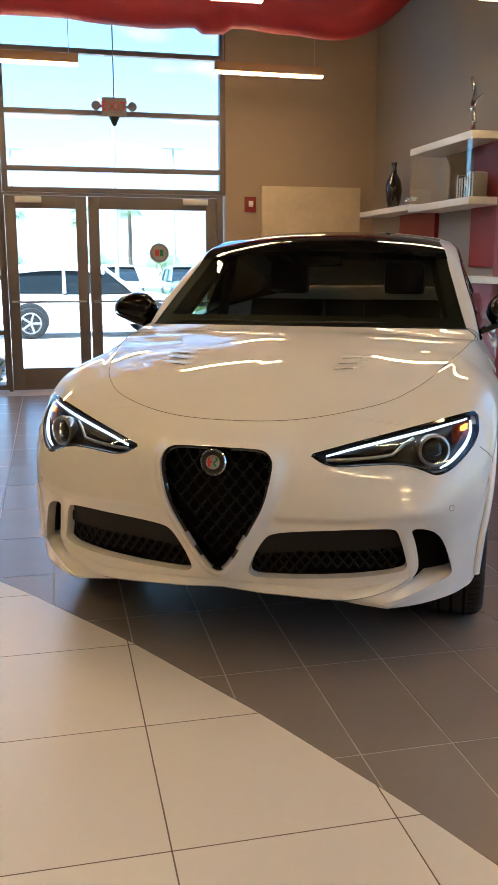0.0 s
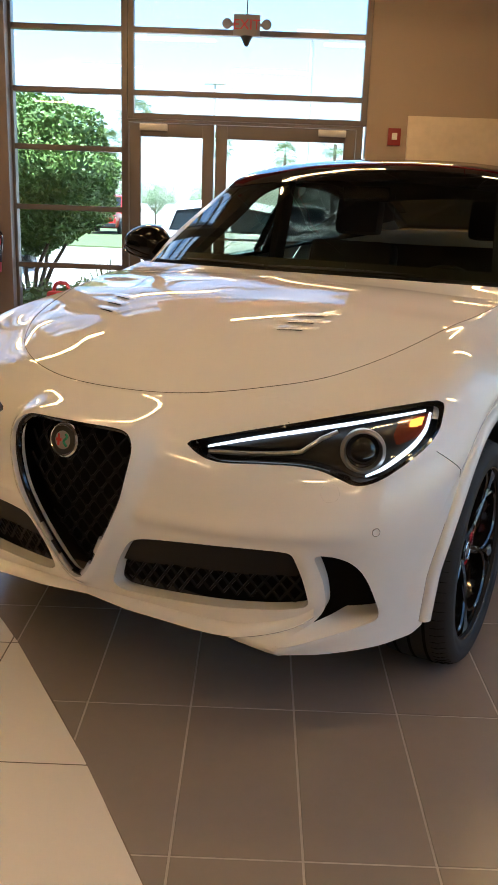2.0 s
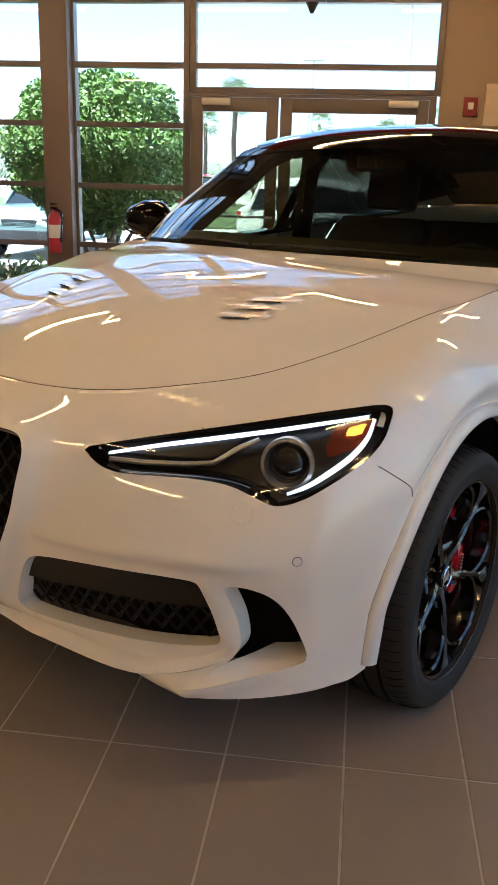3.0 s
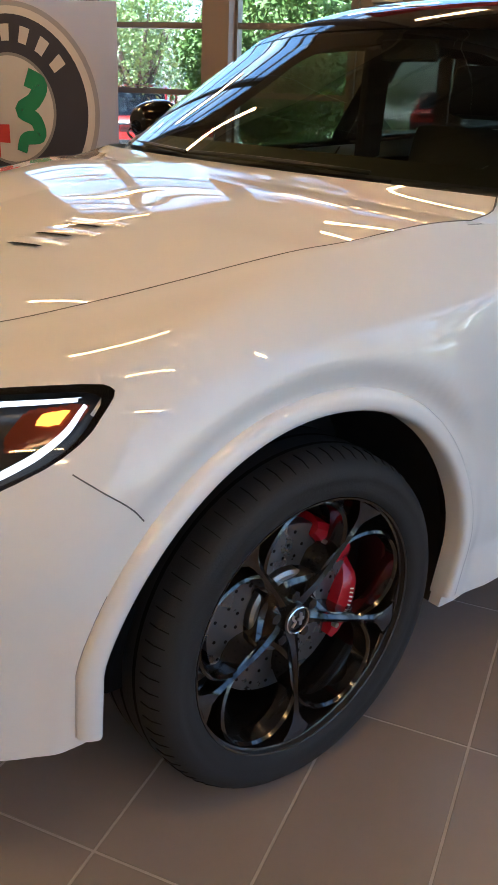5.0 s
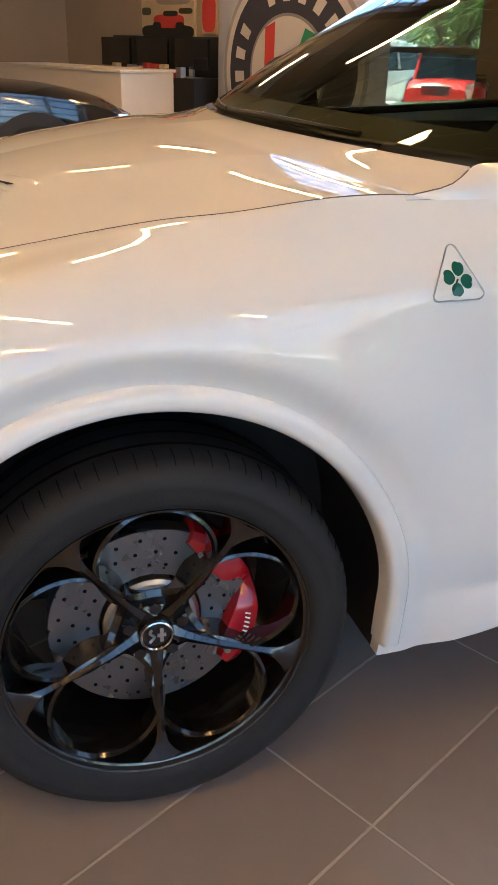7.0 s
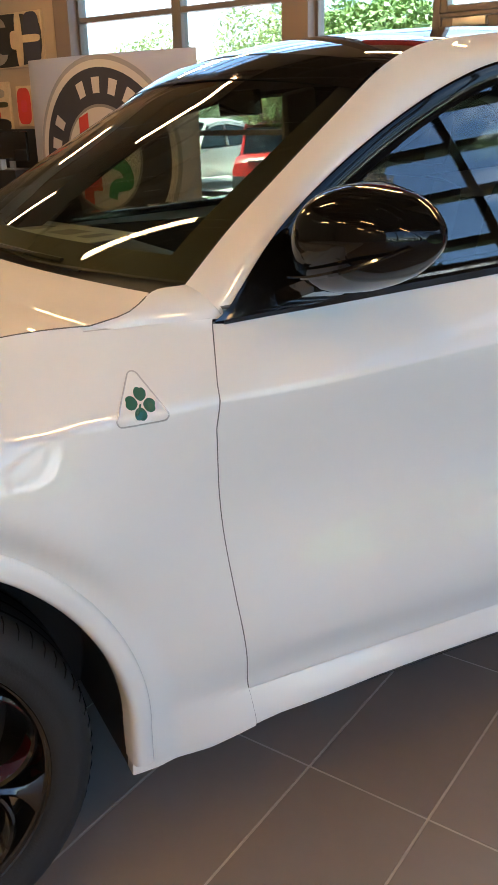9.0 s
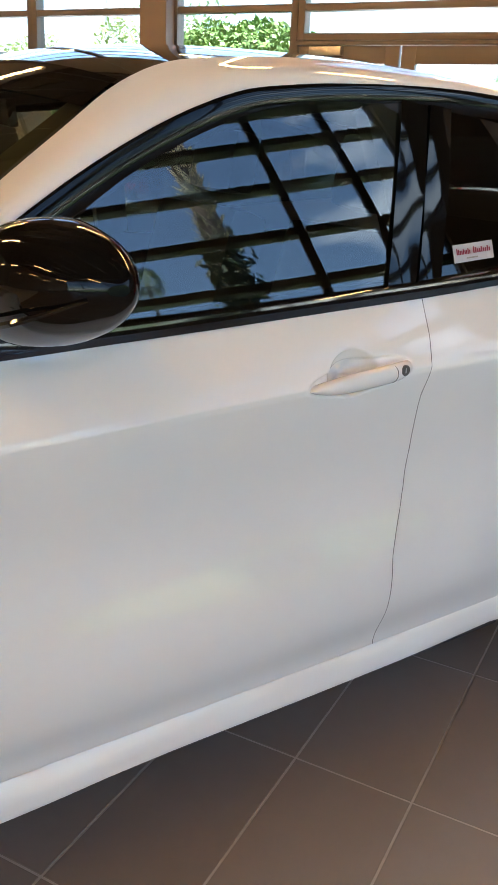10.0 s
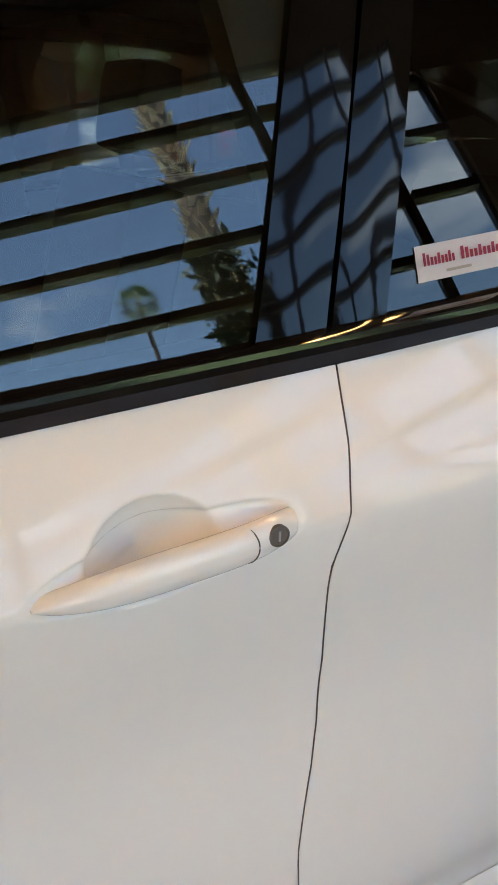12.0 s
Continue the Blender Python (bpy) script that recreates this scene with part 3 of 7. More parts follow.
# fire extinguisher on the column
_t = thing("fire_extinguisher", BM(-2.88, V1 - .22, .62), "red fire extinguisher hung on the brown column", "fire extinguisher")
_bm = bmesh.new()
lathe(_bm, [(.0, 0), (.06, 0), (.07, .02), (.07, .36), (.055, .41), (.025, .43), (.02, .46), (0, .46)], 24)
part("cylinder", _bm, M_SIGNRED, _t)
_bm = bmesh.new()
box(_bm, -.02, -.07, .46, .02, .05, .49, bevel=.005)
box(_bm, -.015, -.09, .51, .015, .05, .525, bevel=.004)
part("handle", _bm, M_GLOSS, _t)
_bm = bmesh.new()
tube(_bm, smooth_line([(.02, -.04, .47), (.09, -.06, .44), (.09, -.05, .25), (.075, -.04, .12)], 14), .011)
part("hose", _bm, M_GLOSS, _t)
_bm = bmesh.new()
lathe(_bm, [(.0715, .16), (.0715, .30)], 24)
part("label_band", _bm, M_WHITE, _t)
_bm = bmesh.new()
box(_bm, -.03, .06, .1, .03, .089, .45)
part("bracket", _bm, M_STEEL, _t)

# shelf and glass case on the grey wall
_t = thing("wall_shelf", BM(WING, 5.7, 2.05), "thick white wall shelf with a dark red board below", "shelf")
_bm = bmesh.new()
box(_bm, -.34, -.75, 0, -.001, .75, .06, bevel=.004)
part("slab", _bm, M_WHITE, _t)
_bm = bmesh.new()
box(_bm, -.05, -.74, -.6, -.001, .2, -.002)
part("backing", _bm, M_REDPAINT, _t)
_t = thing("display_case", BM(WING, 4.27, 2.02), "white-framed glass display case on a dark red back", "display case")
for _z in (0, .56):
    _bm = bmesh.new()
    box(_bm, -.36, -.67, _z, -.001, .67, _z + .065, bevel=.004)
    part("slab", _bm, M_WHITE, _t)
_bm = bmesh.new()
box(_bm, -.04, -.68, -.55, -.001, -.10, .57)
part("backing", _bm, M_REDPAINT, _t)
for _a, _b in ((-.66, .02), (.03, .66)):
    _bm = bmesh.new()
    box(_bm, -.352, _a, .066, -.346, _b, .559)
    part("pane", _bm, M_GLASS, _t, smooth=False)
_bm = bmesh.new()
box(_bm, -.352, -.664, .066, -.05, -.658, .559)
part("pane", _bm, M_GLASS, _t, smooth=False)
_t = thing("round_plate", BM(WING - .14, 4.62, 2.086), "dark round plate standing in the display case", "plate")
_bm = bmesh.new()
lathe(_bm, [(0, -.008), (.15, -.012), (.22, .01), (.222, .016), (.15, .0), (0, .003)], 40, pose(0, 0, .225, 90, 0, 80))
part("disc", _bm, M_GREYWALL, _t)
for _k in range(7):
    _t = thing("book", BM(WING - .2, 3.72 + _k * .05, 2.086, random.uniform(-3, 3)), "dark-bound book standing in the display case", "book", "books in the case")
    _h = random.uniform(.17, .23)
    _bm = boxed(-.07, -.016, 0, .07, .016, _h, bevel=.003)
    part("cover", _bm, random.choice([M_PLASTIC, M_GREYWALL, M_BANGREY]), _t)
    _bm = boxed(-.073, -.012, .004, .066, .012, _h + .0015)
    part("pages", _bm, M_WHITE, _t)
_t = thing("wall_shelf", BM(WING, 3.55, 1.33), "low white wall shelf over a dark red cabinet", "shelf")
_bm = boxed(-.34, -.62, 0, -.001, .45, .06, bevel=.004)
part("slab", _bm, M_WHITE, _t)
_bm = boxed(-.30, -.6, -.30, -.001, .40, -.002, bevel=.003)
part("cabinet", _bm, M_REDPAINT, _t)
_t = thing("tall_red_panel", BM(WING, 3.25, 0), "tall dark red panel standing against the grey wall", "panel")
part("board", boxed(-.30, -.30, 0, -.002, -.05, 2.75, bevel=.004), M_REDPAINT, _t)
_t = thing("vase", BM(WING - .2, 5.75, 2.11), "slender glossy black vase standing on the shelf", "vase")
_bm = bmesh.new()
lathe(_bm, [(0, 0), (.06, 0), (.085, .10), (.095, .2), (.08, .30), (.035, .38), (.026, .44), (.034, .50), (.028, .50), (.02, .43), (0, .3)], 28)
part("vessel", _bm, M_BLACKPL, _t)
_t = thing("metal_sculpture", BM(WING - .18, 3.95, 2.646), "tall twisted chrome sculpture on the display case", "sculpture")
_bm = bmesh.new()
tube(_bm, smooth_line([(0, 0, 0), (.02, .02, .12), (-.02, -.02, .26), (.02, .03, .38), (0, .05, .52)], 24), [.03 - .0007 * k for k in range(24)])
tube(_bm, smooth_line([(0, 0, .2), (.0, -.06, .30), (.02, -.12, .34)], 12), .012)
part("figure", _bm, M_CHROME, _t)
_bm = bmesh.new()
cyl(_bm, .05, .05, .012, pose(0, 0, .006), 20)
part("foot", _bm, M_CHROME, _t)
_t = thing("chain_ornament", BM(WING - .27, 5.15, 2.11), "small silver link ornament lying on the shelf", "ornament")
for _k in range(4):
    _bm = bmesh.new()
    tube(_bm, [(.035 * math.cos(a), -.05 * _k + .035 * math.sin(a), .045 + .02 * (_k % 2)) for a in np.linspace(0, 2 * math.pi, 14, endpoint=False)], .01, close=True)
    part("link", _bm, M_CHROME, _t)

# red drapery hung below the ceiling
_t = thing("red_drapery", BM(.75, 5.0, 3.62), "swagged dark red fabric drapery hanging below the ceiling", "drapery")
_rows = []
for _i, _s in enumerate(np.linspace(0, 1, 60)):
    _u = -2.15 + 4.15 * _s
    _low = .06 + .022 * math.sin(_s * 14) + .004 * math.sin(_s * 47) + max(0, (_s - .80) / .2) ** 2 * .45 - (.05 if .47 < _s < .535 else 0)
    _d = .22 * (1 - max(0, (_s - .85) / .15) ** 2)
    _rows.append([Vector((_u, -_d * math.cos(a) * (1 + .1 * math.sin(_s * 40 + a * 3)), _low + .30 + .30 * math.sin(a))) for a in np.linspace(0, 2 * math.pi, 18, endpoint=False)])
_bm = bmesh.new()
sheet(_bm, _rows, close_v=True)
part("cloth", _bm, M_REDFAB, _t)
for _s in (-1.6, -.2, 1.2):
    _bm = bmesh.new()
    rod(_bm, (_s, 0, .62), (_s, 0, TOP - 3.62 - .001), .006, seg=6)
    part("cord", _bm, M_REDFAB, _t)

# pop-up banner with the round emblem
_t = thing("popup_banner", BM(-4.97, 6.25, 0), "wide grey pop-up banner printed with a round red and green emblem", "banner")
_rows = []
for _i in range(25):
    _a = -1.22 + 2.44 * _i / 24
    _rows.append([Vector((_a, .16 * (1 - math.cos(_a * 1.05)) - .0, z)) for z in np.linspace(.03, 2.15, 20)])
_bm = bmesh.new()
sheet(_bm, _rows)
_g = bmesh.ops.solidify(_bm, geom=_bm.faces[:], thickness=.02)
part("cloth", _bm, M_BANNER, _t)


def on_banner(r0, r1, a0, a1, off, n=60, cz=1.10, cx=-.02):
    """A ring sector printed on the banner's curved face."""
    bm = bmesh.new()
    rows = []
    for k in range(n + 1):
        a = a0 + (a1 - a0) * k / n
        rows.append([Vector((cx + r * math.cos(a), .16 * (1 - math.cos((cx + r * math.cos(a)) * 1.05)) - off, cz + r * math.sin(a))) for r in np.linspace(r0, r1, 8)])
    sheet(bm, rows)
    return bm


for _r0, _r1, _m, _off, _nm in ((.0, 1.05, M_BANGREY, .024, "outer_ring"), (.0, 1.00, M_BANNER, .027, "pale_ring"), (.0, .925, M_BANNAVY, .030, "navy_ring"), (.0, .56, M_SIGNGREY, .033, "inner_ring"), (.0, .53, M_BANNER, .036, "emblem_field")):
    part(_nm, on_banner(_r0, _r1, 0, 2 * math.pi, _off), _m, _t)
# plain bars in place of the ring's lettering
for _a in (205, 186, 168, 150, 110, 92, 74, 56, 38):
    part("bar", on_banner(.67, .83, radians(_a - 4.2), radians(_a + 4.2), .033, 6), M_BANNER, _t)


def flat_on_banner(outline, off):
    bm = bmesh.new()
    vs = [bm.verts.new((x - .02, .16 * (1 - math.cos((x - .02) * 1.05)) - off, 1.10 + z)) for x, z in outline]
    bm.faces.new(vs)
    return bm


part("red_upright", flat_on_banner([(-.32, .42), (-.17, .48), (-.17, -.50), (-.32, -.43)], .040), M_BANRED, _t)
part("red_crossbar", flat_on_banner([(-.49, -.17), (-.03, -.15), (-.03, -.34), (-.43, -.34)], .0405), M_BANRED, _t)
_pts = smooth_line([(.22, .33, 0), (.38, .25, 0), (.30, .10, 0), (.14, .0, 0), (.32, -.10, 0), (.36, -.24, 0), (.16, -.30, 0), (.12, -.42, 0)], 40)
_bm = bmesh.new()
_rows = []
for _i, _p in enumerate(_pts):
    _q = _pts[min(_i + 1, 39)] - _pts[max(_i - 1, 0)]
    _nn = np.array([-_q[1], _q[0]]) / (np.hypot(_q[0], _q[1]) + 1e-9) * (.095 - .0008 * _i)
    _rows.append([Vector((_p[0] + s * _nn[0] - .02, .16 * (1 - math.cos((_p[0] + s * _nn[0]) * 1.05)) - .042, 1.10 + _p[1] + s * _nn[1])) for s in (-1, 0, 1)])
sheet(_bm, _rows)
part("green_curl", _bm, M_BANGREEN, _t)

# pictures on the tan wall
def picture(u0, u1, z0, z1, label, blobs):
    t = thing("framed_picture", BM((u0 + u1) / 2, V1, (z0 + z1) / 2), label, "picture", "pictures on the wall")
    w, h = (u1 - u0) / 2, (z1 - z0) / 2
    part("canvas", boxed(-w, -.04, -h, w, -.002, h, bevel=.012), M_PRINT, t)
    for i, (x0, y0, x1, y1, m) in enumerate(blobs):
        o = [(x0 * w + (x1 - x0) * w * (.5 + .5 * math.cos(a) * (abs(math.cos(a)) ** -.45 if abs(math.cos(a)) > .05 else 1)),
              y0 * h + (y1 - y0) * h * (.5 + .5 * math.sin(a) * (abs(math.sin(a)) ** -.45 if abs(math.sin(a)) > .05 else 1))) for a in np.linspace(.1, 2 * math.pi + .1, 28, endpoint=False)]
        bm = bmesh.new()
        prism(bm, o, .002, pose(0, -.042 - .0024 * i, 0, 90))
        part("printed_shape", bm, m, t, smooth=False)
    return t


_pc = picture(-8.2, -6.45, 2.13, 2.74, "wide canvas print of a car cockpit with a steering wheel", [(-.99, -.97, .99, .97, M_PLASTIC), (-.98, -.95, -.76, .95, M_BANRED), (-.50, -.9, .30, .93, M_GREYWALL), (-.34, -.72, -.02, .74, M_PLASTIC), (-.16, -.66, .06, .70, M_ORANGE), (.10, -.5, .42, .5, M_PLASTIC), (.48, -.98, .62, .98, M_PRINT), (.66, -.96, .98, .96, M_BANNAVY), (.55, -.12, .98, .16, M_PRINT), (.38, -.34, .60, .34, M_PRINT)])
for _rx, _rz, _cx, _w in ((.30, .27, -.16, .012), (.26, .235, -.12, .008)):
    _bm = bmesh.new()
    tube(_bm, [(_cx + _rx * math.cos(a) * .8, -.066, _rz * math.sin(a)) for a in np.linspace(0, 2 * math.pi, 40, endpoint=False)], _w, 6, close=True)
    part("printed_ring", _bm, M_PRINT, _pc)
picture(-8.2, -7.15, 1.38, 1.98, "canvas print of a red sports car under a yellow sky", [(-.98, -.97, .98, -.42, M_PLASTIC), (-.4, .35, .85, .75, M_GREYWALL), (-.95, -.05, -.6, .25, M_BARKP), (.45, .0, .95, .22, M_BARKP), (-.5, -.55, .65, -.02, M_BANRED), (-.12, -.1, .42, .12, M_PLASTIC), (-.52, -.7, -.2, -.32, M_PLASTIC), (.35, -.7, .65, -.32, M_PLASTIC)])
picture(-7.02, -6.75, 1.45, 1.92, "small red canvas print", [(-.9, -.9, .9, .9, M_BANRED), (-.4, -.3, .4, .3, M_SIGNRED)])

# reception desk and the dark cabinet with goods behind it
_t = thing("reception_desk", BM(-6.55, 4.9, 0), "cream lacquered reception desk with a slanted side", "desk")
part("body", boxed(-1.5, -.35, .04, .85, .35, 1.06, bevel=.015), M_DESK, _t)
part("top", boxed(-1.52, -.37, 1.062, .87, .37, 1.09, bevel=.006), M_DESK, _t)
part("plinth", boxed(-1.46, -.31, 0, .81, .31, .04), M_PLASTIC, _t)
_t = thing("dark_cabinet", BM(-7.35, 6.6, 0), "black back cabinet carrying small goods", "cabinet")
part("body", boxed(-1.4, -.25, 0, .75, .25, .95, bevel=.006), M_PLASTIC, _t)
part("back_panel", boxed(-1.4, .2, .955, .75, .26, 1.42, bevel=.004), M_PLASTIC, _t)
for _k in range(3):
    _t = thing("monitor", BM(-8.3 + _k * .75, 6.5, .952), "black monitor standing on the cabinet", "monitor", "monitors on the cabinet")
    part("screen", boxed(-.3, -.02, .10, .3, .02, .44, bevel=.006), M_GLOSS, _t)
    part("stand", boxed(-.04, -.015, .012, .04, .015, .12), M_STEEL, _t)
    part("foot", boxed(-.11, -.08, 0, .11, .08, .012, bevel=.004), M_STEEL, _t)
for _k in range(9):
    _t = thing("boxed_goods", BM(-8.2 + _k * .16, 6.42 - .02 * (_k % 2), .952, random.uniform(-8, 8)), "small coloured goods box on the dark cabinet", "box", "goods on the cabinet")
    part("carton", boxed(-.05, -.04, 0, .05, .04, random.uniform(.07, .16), bevel=.003), random.choice([M_BANRED, M_SILVER, M_PRINT, M_PLASTIC]), _t)


# ---- the white sport utility car ----
CAR = thing("white_suv", Matrix.Identity(4), "white sport utility car with a black roof, parked on dark tiles", "car")
SEAM_A = ([.30, .372, .59, .837, .953, 1.03, 1.13], [.702, .694, .665, .641, .633, .643, .668])
SEAM_B = ([.30, .40, .52, .61, .66, .715, .765, .85, .96, .985, 1.057, 1.10, 1.167, 1.19], [1.678, 1.684, 1.691, 1.697, 1.711, 1.728, 1.737, 1.738, 1.726, 1.726, 1.744, 1.758, 1.769, 1.773])
GAP = .0011


def seam_a(z):
    return float(np.interp(z, *SEAM_A))


def seam_b(z):
    return float(np.interp(z, *SEAM_B))


# outlines of the openings in the front, as (x, z) of the left half
GRILLE0 = [(0, .862), (.150, .858), (.185, .845), (.205, .815), (.200, .76), (.178, .665), (.12, .555), (.055, .445), (.022, .408), (0, .402)]
INTAKE0 = [(.105, .405), (.130, .47), (.175, .545), (.22, .562), (.36, .575), (.50, .582), (.595, .581), (.622, .576), (.640, .52), (.655, .455), (.660, .432), (.64, .414), (.50, .397), (.30, .384), (.14, .378), (.112, .388)]
VENT0 = [(.668, .575), (.71, .572), (.745, .556), (.768, .53), (.787, .485), (.803, .43), (.812, .392), (.806, .374), (.76, .360), (.70, .342), (.63, .322), (.60, .316), (.596, .323), (.63, .345), (.67, .376), (.69, .405), (.698, .43), (.690, .49), (.680, .535)]
HEADLAMP0 = [(.312, .834), (.38, .851), (.453, .868), (.563, .891), (.672, .914), (.778, .936), (.85, .9475), (.872, .940), (.878, .918), (.881, .875), (.868, .840), (.835, .803), (.80, .773), (.768, .757), (.739, .754),
            (.702, .771), (.655, .789), (.595, .7965), (.50, .795), (.418, .791), (.375, .799), (.345, .813)]


def rounded(poly, closed=True, times=2):
    """Cuts an outline's corners off smoothly."""
    for _ in range(times):
        out = [] if closed else [poly[0]]
        for i in range(len(poly) if closed else len(poly) - 1):
            (x0, z0), (x1, z1) = poly[i], poly[(i + 1) % len(poly)]
            out += [(x0 * .78 + x1 * .22, z0 * .78 + z1 * .22), (x0 * .22 + x1 * .78, z0 * .22 + z1 * .78)]
        if not closed:
            out.append(poly[-1])
        poly = out
    return poly


GRILLE, INTAKE, VENT, HEADLAMP = rounded(GRILLE0, False), rounded(INTAKE0), rounded(VENT0), rounded(HEADLAMP0, True, 1)


def inside(poly, x, z):
    c, n = False, len(poly)
    for i in range(n):
        (x0, z0), (x1, z1) = poly[i], poly[i - 1]
        if (z0 > z) != (z1 > z) and x < (x1 - x0) * (z - z0) / (z1 - z0) + x0:
            c = not c
    return c


def nearest(poly, x, z, close=True):
    best, at = 9e9, None
    for i in range(len(poly) if close else len(poly) - 1):
        (x0, z0), (x1, z1) = poly[i], poly[(i + 1) % len(poly)]
        dx, dz = x1 - x0, z1 - z0
        u = max(0, min(1, ((x - x0) * dx + (z - z0) * dz) / (dx * dx + dz * dz + 1e-12)))
        d = math.hypot(x - x0 - u * dx, z - z0 - u * dz)
        if d < best:
            best, at = d, (x0 + u * dx, z0 + u * dz)
    return best, at


def step(u):
    u = min(1.0, max(0.0, u))
    return u * u * (3 - 2 * u)


FOOT_LINE = [(.44, .322), (.52, .312), (.596, .309), (.63, .318), (.70, .338), (.76, .356), (.81, .378)]


def bulges(x, y, z):
    """Relief of the front: the shield's raised rim and the lip under it. Metres outward."""
    if y > -.45:
        return 0.0
    d, _ = nearest(GRILLE, abs(x), z, close=False)
    out = .036 * math.exp(-(d / .030) ** 2)
    ax = abs(x)
    if .54 < z < .72 and ax > .16:                      # brow over the intakes
        w = step((ax - .17) / .08) * step((.80 - ax) / .12)
        out += .015 * w * math.exp(-((z - .628) / (.020 if z < .628 else .040)) ** 2)
    if z < .40 and ax > .42:                            # the foot under the corner vent juts out
        d, _ = nearest(FOOT_LINE, ax, z, close=False)
        out += float(np.interp(ax, [.44, .55, .60, .68, .80], [0, .028, .044, .022, .002])) * math.exp(-(d / .026) ** 2)
    if .39 < z < .61:                                   # the fin beside the intake
        u = min(1, max(0, (z - .39) / .05)) * min(1, max(0, (.61 - z) / .06))
        out += .010 * u * u * (3 - 2 * u) * math.exp(-((ax - .645 - (.575 - z) * .19) / .026) ** 2)
    return out


def skin_point(p, z, side=1):
    q = SKIN.at(p, z)
    b = bulges(q[0], q[1], z)
    return Vector((side * q[0], q[1] - b, z))


def front_point(x, z, off=0.0):
    q = SKIN.front(min(abs(x), .93), z)
    nrm = skin_normal(abs(x), z) if off else None
    v = Vector((q[0], q[1] - bulges(q[0], q[1], z), z))
    if off:
        v += nrm * off
    return Vector((math.copysign(v.x, x) if x else 0.0, v.y, v.z))


def skin_normal(x, z):
    a, b = SKIN.front(max(x - .006, 0), z), SKIN.front(x + .006, z)
    c, d = SKIN.front(x, z - .006), SKIN.front(x, z + .006)
    n = Vector(b - a).cross(Vector(d - c))
    n.normalize()
    return n if n.y < 0 or n.x > 0 else -n


P_WHEEL = float(np.interp(0, LINES[3][:, 1][4:10], KNOT[4:10]))
P_A0 = float(np.interp(-.47, LINES[3][:, 1][4:10], KNOT[4:10]))


def front_columns():
    cols = list(np.linspace(0, P_A0, 118))
    ys = [ARCHES[0] - ARCH_A * math.cos(a) for a in np.linspace(0, math.pi, 49)]
    cols += [float(np.interp(y, LINES[3][:, 1][4:12], KNOT[4:12])) for y in ys[1:]]
    return sorted(set(round(c, 5) for c in cols))


def sill_bulge(y, z):
    """The rounded sill stands out below the doors and runs forward to the wheel."""
    z0 = float(np.interp(y, [.46, .6, .75, 1.0, 2.1, 2.34], [.240, .254, .292, .301, .301, .272]))
    u = min(1.0, max(0.0, (z - z0) / (.382 - z0)))
    return .011 * step((y - .46) / .2) * max(0.0, math.sin(math.pi * u)) ** .6


# bumper and wings: one net from the nose to the front doors, cut open for lamps, grille and intakes
FRONT_COLS, FRONT_ROWS, ARCH_END = front_columns(), 82, ARCHES[0] + ARCH_A


def low_edge(p, y):
    a = arch_z(y)
    return a if a > 0 else SKIN.low(p)


FRONT_NET = []
for _p in FRONT_COLS:
    _y = float(line_at(3, _p)[0][1])
    _zb, _za = SKIN.low(_p), arch_z(_y)
    _zt = SKIN.top(_p)
    FRONT_NET.append([(max(_za, _zb + (_zt - _zb) * r), _p) for r in np.linspace(0, 1, FRONT_ROWS)])
FRONT_PTS = [[skin_point(p, z) for z, p in col] for col in FRONT_NET]
for _k in range(1, 29):                                       # the last piece up to the door seam
    _col = []
    for _j in range(FRONT_ROWS):
        _r = _j / (FRONT_ROWS - 1)
        _w = (_k / 28) ** 1.3
        _yb = ARCH_END + (.698 - ARCH_END) * _w
        _z0 = float(np.interp(_yb, [.42, .46, .6, .75], [.247, .247, .262, .305]))
        _z = _z0 + (1.132 - _z0) * _r
        _ys0 = float(SKIN.at(FRONT_COLS[-1], min(_z, 1.13))[1])
        _y = _ys0 + (seam_a(_z) - GAP - _ys0) * _w
        _q = SKIN.side(_y, min(_z, 1.139))
        _col.append(Vector((_q[0] + sill_bulge(_y, _z), _q[1], _q[2])))
    FRONT_PTS.append(_col)


def front_body(side):
    bm = bmesh.new()
    vs = sheet(bm, [[Vector((side * q.x, q.y, q.z)) for q in col] for col in FRONT_PTS])
    for poly in (GRILLE[::-1] + [(-x, z) for x, z in GRILLE[1:-1]], INTAKE, VENT, HEADLAMP):
        poly = poly
        dead = []
        for f in bm.faces:
            c = f.calc_center_median()
            if c.y < -.34 and inside(poly, abs(c.x), c.z):
                dead.append(f)
        rim = {v for f in dead for v in f.verts}
        bmesh.ops.delete(bm, geom=dead, context="FACES_ONLY")
        for v in list(rim):
            if v.is_valid and v.link_faces and abs(v.co.x) > 1e-4:
                _, (x, z) = nearest(poly, abs(v.co.x), v.co.z)
                x = max(x, .0001)
                q = front_point(x, z)
                v.co = Vector((side * q.x, q.y, q.z))
            elif v.is_valid and v.link_faces:
                _, (x, z) = nearest(poly, 0, v.co.z)
                q = front_point(0, z)
                v.co = Vector((0, q.y, q.z))
    bmesh.ops.delete(bm, geom=[v for v in bm.verts if not v.link_faces], context="VERTS")
    return bm


def split_wing(bm, wing):
    dead = [f for f in bm.faces if (f.calc_center_median().y > -.50 + (.83 - f.calc_center_median().z) * 1.16) != wing]
    bmesh.ops.delete(bm, geom=dead, context="FACES")
    return bm


